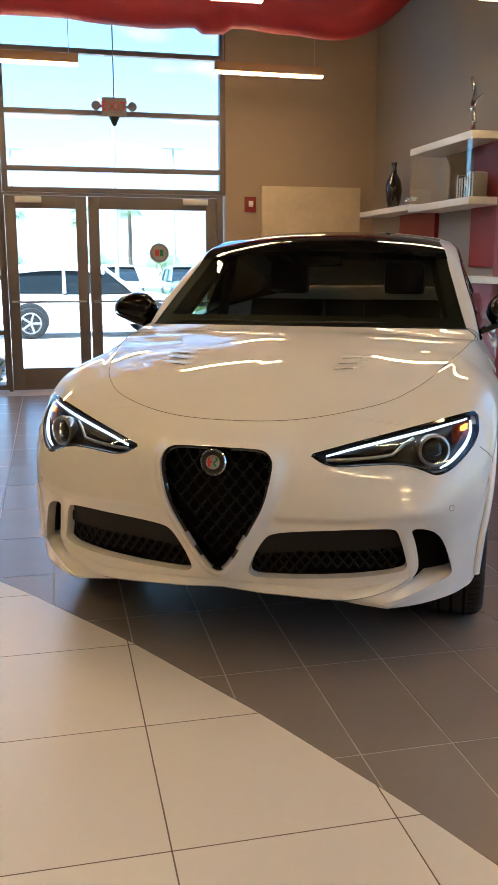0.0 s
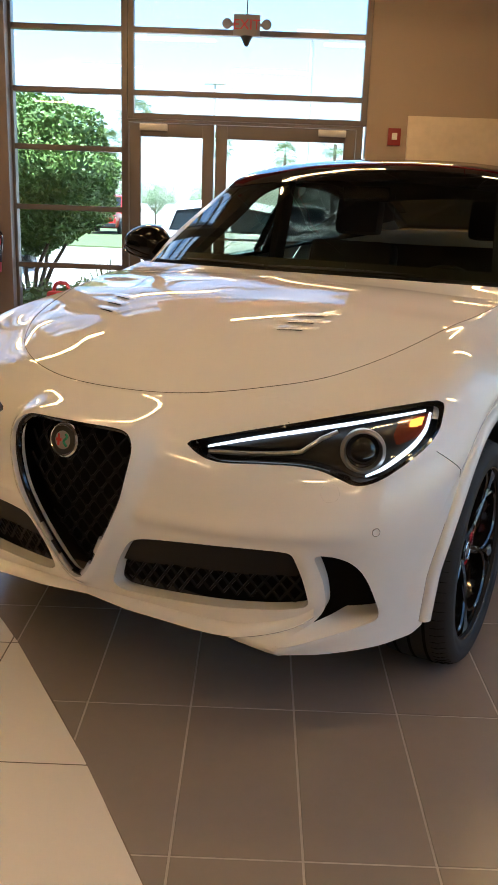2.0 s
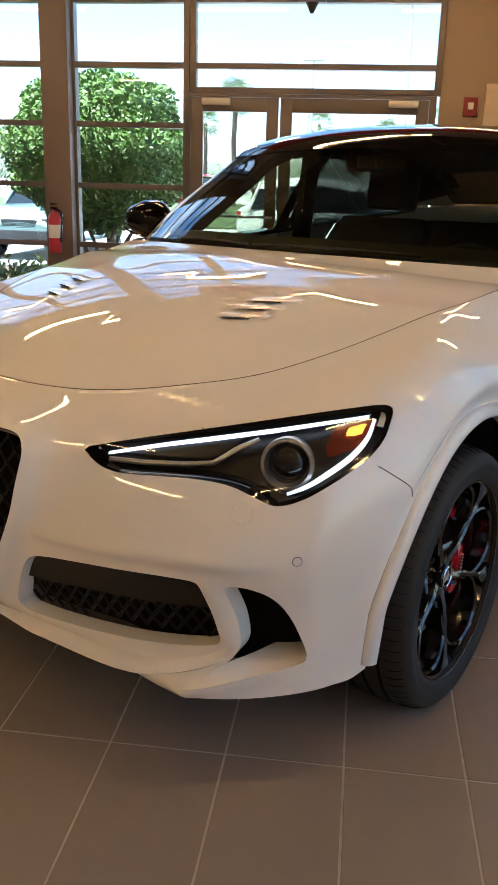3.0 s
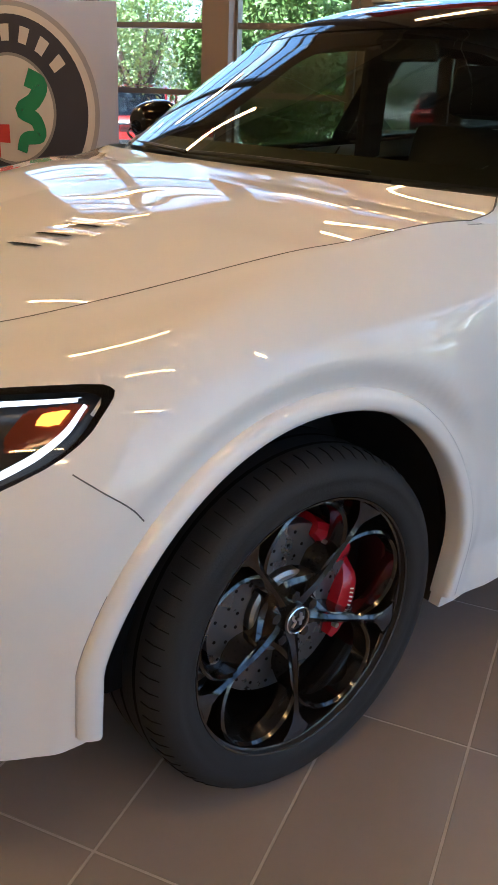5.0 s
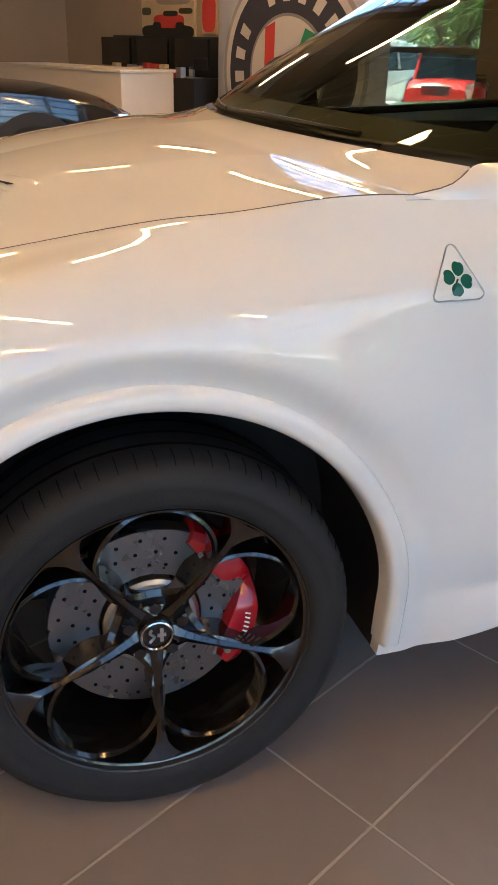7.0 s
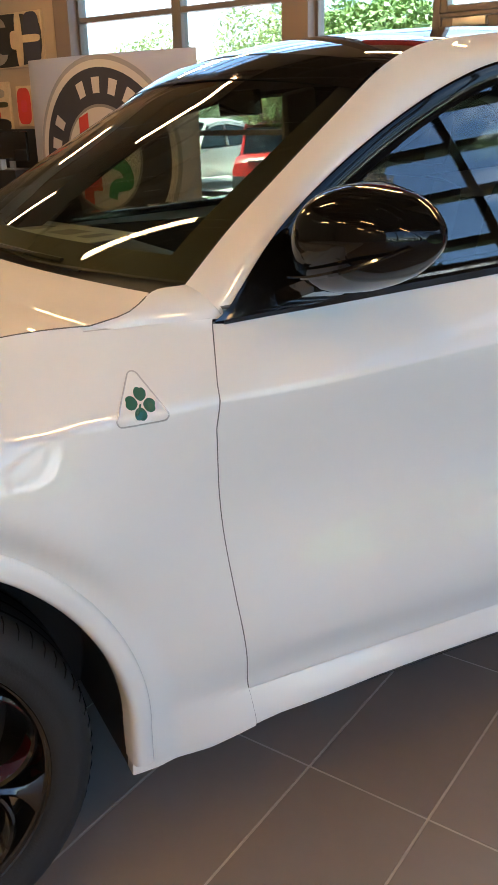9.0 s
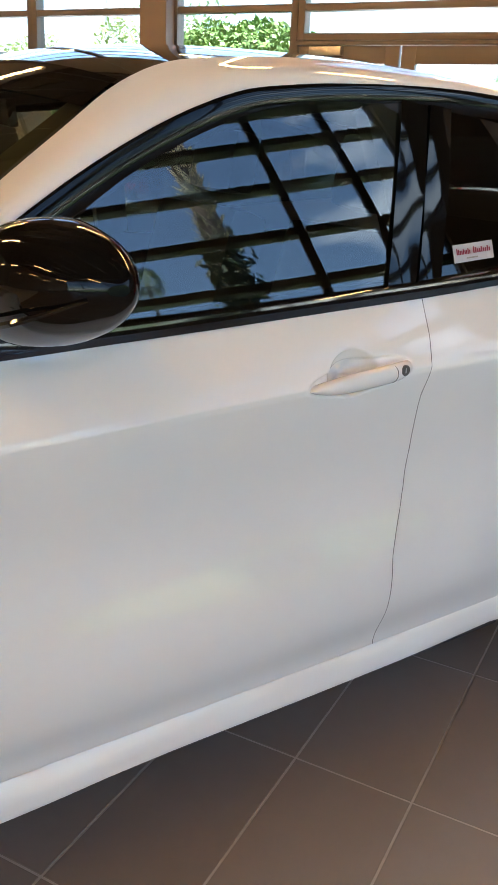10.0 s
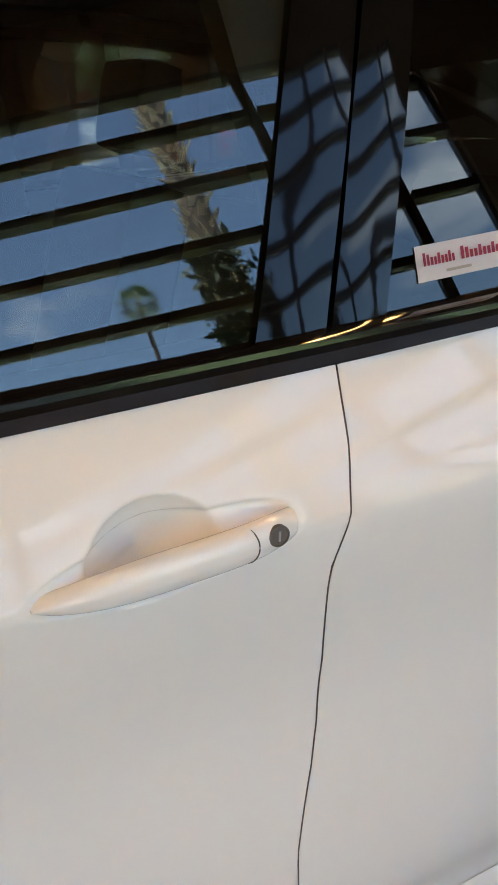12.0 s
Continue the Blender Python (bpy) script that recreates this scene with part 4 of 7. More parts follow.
def lip(bm, depth=.03, test=None):
    """Turns the open edges that pass the test inwards, to show thickness."""
    es = [e for e in bm.edges if len(e.link_faces) == 1 and (test is None or test(e))]
    r = bmesh.ops.extrude_edge_only(bm, edges=es)["geom"]
    c = Vector((0, 0, .6))
    for v in [g for g in r if isinstance(g, bmesh.types.BMVert)]:
        if v.co.y < -.476:
            v.co.y += depth
            v.co.x *= (1 - depth * .25)
        else:
            v.co.x -= math.copysign(depth, v.co.x)
    return bm


_bm = bmesh.new()
for _s in (1, -1):
    _h = split_wing(front_body(_s), False)
    _me = bpy.data.meshes.new("half")
    _h.to_mesh(_me)
    _h.free()
    _bm.from_mesh(_me)
bmesh.ops.remove_doubles(_bm, verts=[v for v in _bm.verts if abs(v.co.x) < .002], dist=.003)
lip(_bm, .05, lambda e: not any(inside([(0, .84), (.9, .84), (.9, 1.2), (0, 1.2)], abs(v.co.x), v.co.z) and v.co.y > -.2 for v in e.verts) and not all(v.co.y > -.60 and v.co.z < .45 for v in e.verts))
part("front_bumper", _bm, M_PAINT, CAR, sharp=42)
for _s in (1, -1):
    _h = split_wing(front_body(_s), True)
    lip(_h, .03, lambda e: not all(v.co.y < .44 and v.co.z < .90 for v in e.verts))
    part("front_wing", _h, M_PAINT, CAR, sharp=42)


# painted trim round the wheel openings
def side_out(y, z, off):
    """A place on the side, moved out along the skin's level normal."""
    a, b = SKIN.side(y - .012, z), SKIN.side(y + .012, z)
    n = Vector((b[1] - a[1], -(b[0] - a[0]), 0)).normalized()
    return Vector(SKIN.side(y, z)) + n * off


def arch_path(yc, grow, z_front, z_back, n=64):
    """The wheel opening's outline, from the foot before the wheel over it to the foot behind it."""
    a, r = ARCH_A + grow, ARCH_R + grow
    pts = [(yc - a + .011, z_front + (ARCH_Z - z_front) * u) for u in np.linspace(0, .9, 5)]
    pts += [(max(yc - a * math.cos(q), yc - a + .011), ARCH_Z + r * math.sin(q)) for q in np.linspace(0, math.pi, n)]
    return pts + [(yc + a + .004 * u, ARCH_Z + (z_back - ARCH_Z) * u) for u in np.linspace(.1, 1, 6)]


ARCH_PROFILE = [(.040, -.004), (.0385, .0020), (.0355, .0080), (.030, .0130), (.022, .0158), (.010, .0165), (.003, .0150), (-.002, .009), (-.005, .000), (-.006, -.035)]
for _s in (1, -1):
    for _yc, _zf, _zk in ((ARCHES[0], .334, .280), (ARCHES[1], .29, .31)):
        _cols = []
        for _g, _o in ARCH_PROFILE:
            _cols.append([side_out(y, z, _o) for y, z in arch_path(_yc, _g, _zf + max(0, _g) * .12, _zk)])
        _rows = [[Vector((_s * c[i].x, c[i].y, c[i].z)) for c in _cols] for i in range(len(_cols[0]))]
        _bm = bmesh.new()
        _vs = sheet(_bm, _rows)
        _bm.faces.new(_vs[0]), _bm.faces.new(_vs[-1])
        _at = part("arch_trim", _bm, M_PAINT, CAR, sharp=50)
        _bm = bmesh.new()
        tube(_bm, [Vector((_s * q.x, q.y, q.z)) for q in (side_out(y, z, .0004) for y, z in arch_path(_yc, .0400, _zf + .006, _zk)[:16])], .0004, 5)
        part("shut_line", _bm, M_CARBON, _at)


# doors, sills and the tail
def side_sheet(y0, y1, z0, z1, n, m, side, dent=None, ref=.7, us=None, vs=None):
    """A panel of the side between two edges y0(z), y1(z) and heights z0(y), z1(y)."""
    rows = []
    us = np.linspace(0, 1, n + 1) if us is None else us
    vs = np.linspace(0, 1, m + 1) if vs is None else vs
    for u in us:
        col = []
        for v in vs:
            yy = y0(ref) + (y1(ref) - y0(ref)) * u
            za, zb = z0(yy), z1(yy)
            z = za + (zb - za) * v
            y = y0(z) + (y1(z) - y0(z)) * u
            q = SKIN.side(y, z)
            x = q[0] - (dent(y, z) if dent else 0)
            col.append(Vector((side * x, y, z)))
        rows.append(col)
    bm = bmesh.new()
    sheet(bm, rows)
    return bm


def belt_z(y):
    return float(np.interp(y, [p[1] for p in LINE_BELT[8:]][:7], [p[2] for p in LINE_BELT[8:]][:7])) - .002


HANDLE_LEAN = .085                                        # the handle rises towards the tail


def handle_dent(cy, cz):
    def dent(y, z):
        dy = y - cy
        dz = z - cz - dy * HANDLE_LEAN
        cup = (dy + .012) ** 2 / .066 ** 2 + (dz - (.004 if dz > 0 else -.004)) ** 2 / (.049 if dz > 0 else .030) ** 2
        rim = abs(dy - .003) ** 2.6 / .142 ** 2.6 + abs(dz) ** 2.2 / (.031 - .010 * min(1, max(0, -dy / .16))) ** 2.2
        return .050 * max(0.0, 1 - math.sqrt(cup)) ** .8 + .0085 * step((1 - rim) / .40)
    return dent


def door_handle(cy, cz, side, door):
    rings = []
    for s in np.linspace(-1, 1, 33):
        y = cy + s * .127
        base = SKIN.side(y, cz)[0]
        x = base + .008 - .014 * abs(s) ** 4
        h = .0178 * max(0.0, 1 - max(0, -s) ** 2.4) ** .75 * (1 - max(0, s) ** 7 * .30) + .0015
        zc = cz + (y - cy) * HANDLE_LEAN - .003
        rings.append([Vector((side * (x + (math.copysign(abs(math.cos(a)) ** .95, math.cos(a))) * .013), y, zc + math.sin(a) * h)) for a in np.linspace(0, 2 * math.pi, 22, endpoint=False)])
    bm = bmesh.new()
    vs = sheet(bm, rings, close_v=True)
    bm.faces.new(vs[0]), bm.faces.new(vs[-1])
    h = part("door_handle", bm, M_PAINT, door)
    for k, s in enumerate((.54,)):                        # joint before the lock
        y = cy + s * .127
        x = SKIN.side(y, cz)[0] + .008 - .014 * s ** 4
        zc = cz + (y - cy) * HANDLE_LEAN - .003
        bm = bmesh.new()
        tube(bm, [(side * (x + abs(math.cos(a)) ** .95 * .0131), y + .010 * math.cos(a), zc + math.sin(a) * .0185) for a in np.linspace(-1.5, 1.5, 16)], .0007, 5)
        part("joint", bm, M_CARBON, h)
    y = cy + .1005
    x = SKIN.side(y, cz)[0] + .0165
    m = pose(side * x, y, cz + .1005 * HANDLE_LEAN + .000, 0, 90 * side)
    bm = bmesh.new()
    lathe(bm, [(.0105, -.004), (.0108, .0012), (.0092, .0020), (.0088, .0008), (0, .0008)], 28, m)
    lk = part("lock", bm, M_CARBON, h, "dark key lock")
    bm = bmesh.new()
    box(bm, -.0052, -.0012, .0004, .0052, .0012, .0016, m=m)
    part("key_slot", bm, M_STEEL, lk)


for _s in (1, -1):
    _d = part("front_door", side_sheet(lambda z: seam_a(z) + GAP, lambda z: seam_b(z) - GAP, lambda y: .373, belt_z, 96, 90, _s, handle_dent(1.548, 1.040), us=np.concatenate([np.linspace(0, .67, 38), np.linspace(.675, .985, 84), [1.0]]), vs=np.concatenate([np.linspace(0, .75, 38), np.linspace(.755, .955, 56), np.linspace(.965, 1, 5)])), M_PAINT, CAR, sharp=85)
    door_handle(1.548, 1.040, _s, _d)
    _d = part("rear_door", side_sheet(lambda z: seam_b(z) + GAP, lambda z: 2.338, lambda y: .373, belt_z, 44, 50, _s), M_PAINT, CAR, sharp=50)
    door_handle(2.23, 1.075, _s, _d)
    part("sill", side_sheet(lambda z: seam_a(z) - GAP + .0005, lambda z: 2.338, lambda y: float(np.interp(y, [.46, .6, .75, 1.0, 2.1, 2.34], [.268, .276, .305, .316, .316, .285])), lambda y: float(np.interp(y, [.46, .64, .9, 2.34], [.355, .376, .380, .380])), 60, 14, _s, lambda y, z: -sill_bulge(y, z), ref=.30), M_PAINT, CAR, sharp=50)
    # rear quarter and tail, to the middle
    _rows = []
    _ys = [ARCHES[1] - ARCH_A * math.cos(a) for a in np.linspace(0, math.pi, 41)]
    _ps = [float(np.interp(y, LINES[3][:, 1][8:15], KNOT[8:15])) for y in _ys] + list(np.linspace(float(np.interp(ARCHES[1] + ARCH_A, LINES[3][:, 1][8:16], KNOT[8:16])) + .02, KNOT[-1], 40))
    for _p in _ps:
        _y = float(line_at(3, _p)[0][1])
        _zb = low_edge(_p, _y)
        _rows.append([Vector((_s * q[0], q[1], q[2])) for q in (SKIN.at(_p, z) for z in np.linspace(_zb, SKIN.top(_p), 40))])
    _bm = bmesh.new()
    sheet(_bm, _rows)
    lip(_bm, .03, lambda e: all(v.co.z < .9 and v.co.y < 3.32 for v in e.verts))
    part("rear_quarter", _bm, M_PAINT, CAR, sharp=50)

# grey strips added just behind the door seams, to lighten the shaded gaps
for _s in (1, -1):
    for _f, _z1 in ((seam_a, 1.125), (seam_b, 1.165)):
        _bm = bmesh.new()
        sheet(_bm, [[Vector((_s * (SKIN.side(_f(z) + d, z)[0] - .0028), _f(z) + d, z)) for d in (-.006, .006)] for z in np.linspace(.385, _z1, 50)])
        part("door_seal", _bm, M_SEAMGREY, CAR)

# dark shell behind the gaps and openings
for _s in (1, -1):
    _rows = []
    for _p in list(np.linspace(0, P_A0 - .02, 24)):
        _rows.append([Vector((_s * q[0] * .92, q[1] + .135, q[2])) for q in (SKIN.at(_p, z) for z in np.linspace(SKIN.low(_p) + .02, SKIN.top(_p) - .03, 14))])
    _bm = bmesh.new()
    sheet(_bm, _rows)
    part("inner_shell", _bm, M_DARK, CAR)
    _rows = []
    for _y in np.linspace(.50, 2.32, 30):
        _rows.append([Vector((_s * (q[0] - .055), q[1], q[2])) for q in (SKIN.side(_y, z) for z in np.linspace(.30, 1.10, 12))])
    _bm = bmesh.new()
    sheet(_bm, _rows)
    part("inner_shell", _bm, M_CARBON, CAR)
_bm = boxed(-.52, -.62, .235, .52, 3.45, .31, bevel=.03)
box(_bm, -.85, .56, .22, .85, 2.25, .29, bevel=.02)
part("underbody", _bm, M_PLASTIC, CAR)
for _s in (1, -1):
    for _yc in ARCHES:
        _bm = bmesh.new()
        _rows = []
        for _a in np.linspace(radians(-14), radians(194), 40):
            _rows.append([Vector((_s * x, _yc + .475 * math.cos(_a), max(.31 if math.cos(_a) < 0 else .24, ARCH_Z + .50 * math.sin(_a)))) for x in (.872, .85, .55)])
        sheet(_bm, _rows)
        _vs = [_bm.verts.new((_s * .55, _yc + .475 * math.cos(a), max(.31 if math.cos(a) < 0 else .24, ARCH_Z + .50 * math.sin(a)))) for a in np.linspace(radians(-14), radians(194), 40)]
        _bm.faces.new(_vs)
        part("wheel_liner", _bm, M_PLASTIC, CAR)

# ---- bonnet ----
_NF = 20
_edge = hermite(KNOT, LINES[5], np.linspace(0, KNOT[8], 121), mirror=True)          # shut line of one side
COWL_C, COWL_E = (0, .395, 1.192), (.815, .573, 1.178)
_last = _edge[-1]
_side = np.vstack([_edge, smooth_line([tuple(_last), (.845, .52, 1.155), COWL_E], 12)[1:]])
_k = np.concatenate([[0], np.cumsum(np.linalg.norm(np.diff(_side, axis=0), axis=1))])
_corner = float(np.interp(.42, _side[:90, 0], _k[:90]))


def shut(k):
    return np.array([np.interp(k, _k, _side[:, c]) for c in range(3)])


def cowl(s):
    """The bonnet's rear edge, s from -1 to 1."""
    return np.array([COWL_E[0] * s, COWL_C[1] + (COWL_E[1] - COWL_C[1]) * abs(s) ** 2.0, COWL_C[2] + (COWL_E[2] - COWL_C[2]) * s * s])


def bonnet(s, r):
    """Place on the bonnet: s across (-1 to 1), r from front to back."""
    a = abs(s)
    front, back = shut(a * _corner), cowl(a)
    rail = shut(_corner + (_k[-1] - _corner) * r)
    f1, b1 = shut(_corner), cowl(1.0)
    f0, b0 = shut(0), cowl(0)
    spine = f0 * (1 - r) + b0 * r
    # across: from the spine to the rail, with the shape of front and back edges
    lin = front * (1 - r) + back * r
    lin1 = f1 * (1 - r) + b1 * r
    p = lin + (rail - lin1) * a
    rise = max(0.0, math.sin(math.pi * min(1, max(0, r))))
    crown = .050 * 4 * r * (1 - r) * (1 - a ** 2.4)
    crease = .40 + .22 * r                                   # beyond it the panel falls away to the wing
    k = max(0.0, a - crease)
    fall = .012 * rise * min(1.0, r / .4) ** 2 * (1 - math.exp(-(k * k / (k + .03)) / .16)) * (1 - (k / (1 - crease)) ** 2)
    p[2] += crown - fall
    p[1] -= .02 * math.sin(math.pi * r) * (1 - a)
    return Vector((math.copysign(p[0], s), p[1], p[2]))


_rows = [[bonnet(s, r) for s in np.linspace(-.996, .996, 141)] for r in np.linspace(.004, 1, 90)]
_bm = bmesh.new()
sheet(_bm, _rows)
_es = [e for e in _bm.edges if len(e.link_faces) == 1]
_r = bmesh.ops.extrude_edge_only(_bm, edges=_es)["geom"]
for _v in [g for g in _r if isinstance(g, bmesh.types.BMVert)]:
    _v.co.z -= .02
HOOD = part("bonnet", _bm, M_PAINT, CAR, sharp=50)
_bm = bmesh.new()
sheet(_bm, [[bonnet(s, r) - Vector((0, 0, .025)) for s in np.linspace(-.985, .985, 21)] for r in np.linspace(.012, .97, 20)])
part("bonnet_underside", _bm, M_DARK, CAR)
# louvres in the bonnet
for _s in (-1, 1):
    for _k2 in range(3):
        _rr = .375 + _k2 * .052
        _bm = bmesh.new()
        _pts = [bonnet(_s * a, _rr + (a - .40) * .16) for a in np.linspace(.415, .585, 8)]
        _rows = [[p + Vector((0, 0, .0010)), p + Vector((0, .026, .0095)), p + Vector((0, .038, .0080)), p + Vector((0, .041, .0005))] for p in _pts]
        sheet(_bm, _rows)
        part("louvre", _bm, M_PAINT, HOOD)
        _bm = bmesh.new()
        sheet(_bm, [[p + Vector((0, -.014, .0008)), p + Vector((0, -.0005, .0014))] for p in _pts[1:6]])
        part("louvre_slot", _bm, M_DARK, HOOD)

# ---- greenhouse ----
LINE_D = [(.868, .69, 1.128), (.828, .828, 1.268), (.79, .975, 1.366), (.76, 1.128, 1.45), (.74, 1.275, 1.516), (.724, 1.40, 1.555), (.712, 1.52, 1.572), (.704, 1.73, 1.588), (.702, 2.16, 1.588), (.71, 2.45, 1.556), (.745, 2.80, 1.44), (.80, 3.02, 1.31)]
LINE_W = [(.80, .647, 1.183), (.765, .757, 1.272), (.73, .887, 1.365), (.69, 1.041, 1.472), (.662, 1.165, 1.556), (.632, 1.271, 1.598), (.622, 1.43, 1.622), (.618, 1.70, 1.638), (.616, 1.9, 1.638), (.61, 2.2, 1.622), (.60, 2.5, 1.595), (.60, 2.95, 1.515), (.60, 3.25, 1.40)]
_D, _W = smooth_line(LINE_D, 90), smooth_line(LINE_W, 90)


def pane_x(z, y):
    """How far out the side panes stand at a height."""
    h = z - 1.13
    return .866 - .30 * h - .12 * h * h - .03 * max(0, y - 2.3) - (y - 1.55) ** 2 / 16 - .05 * (y - 1.55) * (h - .17)


def dlo(y):
    return np.array([np.interp(y, _D[:, 1], _D[:, c]) for c in range(3)])


for _s in (1, -1):
    _rows = []
    for _a, _b in zip(_D, _W):
        _row = []
        for _u in np.linspace(0, 1, 9):
            _q = _a * (1 - _u) + _b * _u
            _o = .016 * 5.2 * _u * (1 - _u) ** 1.7
            _row.append(Vector((_s * (_q[0] + _o * .85), _q[1] - _o * .2, _q[2] + _o * .6)))
        _rows.append(_row)
    _bm = bmesh.new()
    sheet(_bm, _rows)
    part("roof_pillar", _bm, M_PAINT, CAR, sharp=60)
    # glossy black frame of the side windows
    _bm = bmesh.new()
    sheet(_bm, [[Vector((_s * (q[0] + o), q[1] + dy, max(q[2] + dz, belt_z(q[1] + dy) + .002))) for o, dy, dz in ((.004, -.004, .004), (.010, .003, -.008), (.009, .016, -.030), (-.002, .026, -.048))] for q in _D])
    part("window_trim", _bm, M_PILLAR, CAR)
    _ys = np.linspace(.685, 2.95, 60)
    _bm = bmesh.new()
    sheet(_bm, [[Vector((_s * (.872 + o - .02 * max(0, y - 2.3)), y, belt_z(y) + dz)) for o, dz in ((-.006, -.004), (.006, .000), (.007, .014), (.002, .020), (.0015, .026), (-.008, .030), (-.075, .028))] for y in _ys])
    part("belt_trim", _bm, M_GLOSS, CAR)

    # side panes: front, rear
    def glass_sheet(y0, y1, n=40, m=24, off=0.0):
        rows = []
        for y in np.linspace(y0, y1, n):
            d = dlo(y)
            zb = belt_z(y) + .012
            rows.append([Vector((_s * (pane_x(zb + (d[2] - .006 - zb) * u, y) + off), y, zb + (d[2] - .006 - zb) * u)) for u in np.linspace(0, 1, m)])
        bm = bmesh.new()
        sheet(bm, rows)
        return bm
    part("front_door_window", glass_sheet(.70, 1.80), M_SIDEGLASS, CAR)
    part("rear_door_window", glass_sheet(1.81, 2.98), M_REARGLASS, CAR)
    # pillar panels between the panes
    for _y0, _y1, _o in ((1.682, 1.768, .007), (1.774, 1.848, .007)):
        _bm = bmesh.new()
        _rows = []
        for _u in np.linspace(0, 1, 20):
            _lean = .135 * _u
            _row = []
            for _w in np.linspace(0, 1, 6):
                _y = _y0 + (_y1 - _y0) * _w + _lean
                _d = dlo(_y)
                _zb = belt_z(_y) + .012
                _zz = _zb + (_d[2] - .006 - _zb) * _u
                _row.append(Vector((_s * (pane_x(_zz, _y) + _o + .0010 * math.sin(math.pi * _w) + .0012 * math.sin(9 * _u + 3 * _w)), _y, _zz)))
            _rows.append(_row)
        sheet(_bm, _rows)
        part("pillar_panel", _bm, M_PILLAR, CAR)
    # black triangle under the mirror
    _bm = bmesh.new()
    _q = [(.876, .665, 1.128), (.872, .98, 1.142), (.835, .93, 1.315), (.858, .74, 1.175)]
    _bm.faces.new([_bm.verts.new((_s * (x + .006), y, z)) for x, y, z in _q])
    part("mirror_base", _bm, M_GLOSS, CAR, smooth=False)

# windscreen, roof and rear window
def across(curve, centre, n=41, e=2, span=(-1, 1)):
    """Rows across the car from one side curve to its mirror image, bowed to a centre line of (y, z) offsets."""
    rows = []
    for q, (dy, dz) in zip(curve, centre):
        rows.append([Vector((q[0] * s, q[1] + dy * (1 - abs(s) ** e), q[2] + dz * (1 - abs(s) ** 2.4))) for s in np.linspace(span[0], span[1], n)])
    return rows


_wl = np.array([q for q in _W if q[1] < 1.16])
_c = [(-.24 + .19 * u, .014 + .033 * u) for u in np.linspace(0, 1, len(_wl))]
_bm = bmesh.new()
sheet(_bm, across(_wl + np.array([.000, 0, .006]), _c, e=2.3))
_ws = part("windscreen", _bm, M_WS, CAR)
# black printed border under the glass: both sides and the foot
for _lo, _hi in ((.915, 1), (-1, -.915)):
    _bm = bmesh.new()
    sheet(_bm, across(_wl + np.array([-.004, .006, .000]), _c, 9, 2.3, (_lo, _hi)))
    part("screen_border", _bm, M_FRIT, _ws)
_bm = bmesh.new()
sheet(_bm, across((_wl + np.array([-.004, .007, -.001]))[:3], _c[:3], 41, 2.3, (-.915, .915)))
part("screen_border", _bm, M_FRIT, _ws)
_rl = np.array([q for q in _W if 1.14 < q[1] < 2.96])
_c = [(-.05 * (1 - u) + .05 * u, .045 - .008 * u) for u in np.linspace(0, 1, len(_rl))]
_bm = bmesh.new()
sheet(_bm, across(_rl, _c))
part("roof", _bm, M_ROOFGLASS, CAR, "gloss black panoramic roof")
_bm = bmesh.new()
sheet(_bm, [[v - Vector((0, 0, .03)) for v in row] for row in across(_rl * np.array([.99, 1, 1]), _c)])
part("headliner", _bm, M_TRIM, CAR)
# black band along the screen's upper edge
_bl = np.array([q for q in _W if 1.09 < q[1] < 1.17])
_bm = bmesh.new()
sheet(_bm, [[v + Vector((0, -.004, .004)) for v in row] for row in across(_bl, [(-.24 + .19 * (.86 + .16 * u), .014 + .033 * (.86 + .16 * u)) for u in np.linspace(0, 1, len(_bl))], e=2.3)])
part("screen_band", _bm, M_PILLAR, CAR)
_bm = bmesh.new()
_rg = smooth_line([(.60, 2.96, 1.53), (.61, 3.25, 1.40), (.62, 3.47, 1.315)], 16)
sheet(_bm, across(_rg, [(.10, .05 - .04 * u) for u in np.linspace(0, 1, 16)]))
part("rear_window", _bm, M_REARGLASS, CAR)
for _s in (1, -1):
    _bm = bmesh.new()
    _a = smooth_line([(.80, 3.02, 1.31), (.74, 3.25, 1.305), (.66, 3.47, 1.30)], 16)
    sheet(_bm, [[Vector((_s * (p[0] * (1 - u) + q[0] * u), p[1] * (1 - u) + q[1] * u, p[2] * (1 - u) + q[2] * u)) for u in (0, .5, 1)] for p, q in zip(_a, _rg)])
    part("rear_pillar", _bm, M_PAINT, CAR)
# corner panels between bonnet, wing and screen pillar
for _s in (1, -1):
    _a = [tuple(q) for q in _side[-12:]] + [LINE_W[0]]
    _a = smooth_line(_a, 16)
    _b = smooth_line([tuple(LINE_BELT[8])] + [tuple(c[-1]) for c in FRONT_PTS[-24::4] if c[-1].y > .465] + [(.868, .69, 1.128)], 16)
    _bm = bmesh.new()
    _rows = []
    for _i, (_p, _q) in enumerate(zip(_a, _b)):
        _o = .016 * (_i / 15) ** 1.5
        _rows.append([Vector((_s * (_p[0] * (1 - u) + _q[0] * u + _o * 3.4 * u * (1 - u)), _p[1] * (1 - u) + _q[1] * u - _o * .8 * u * (1 - u), _p[2] * (1 - u) + _q[2] * u + _o * 2.4 * u * (1 - u))) for u in np.linspace(0, 1, 9)])
    sheet(_bm, _rows)
    part("corner_panel", _bm, M_PAINT, CAR, sharp=60)
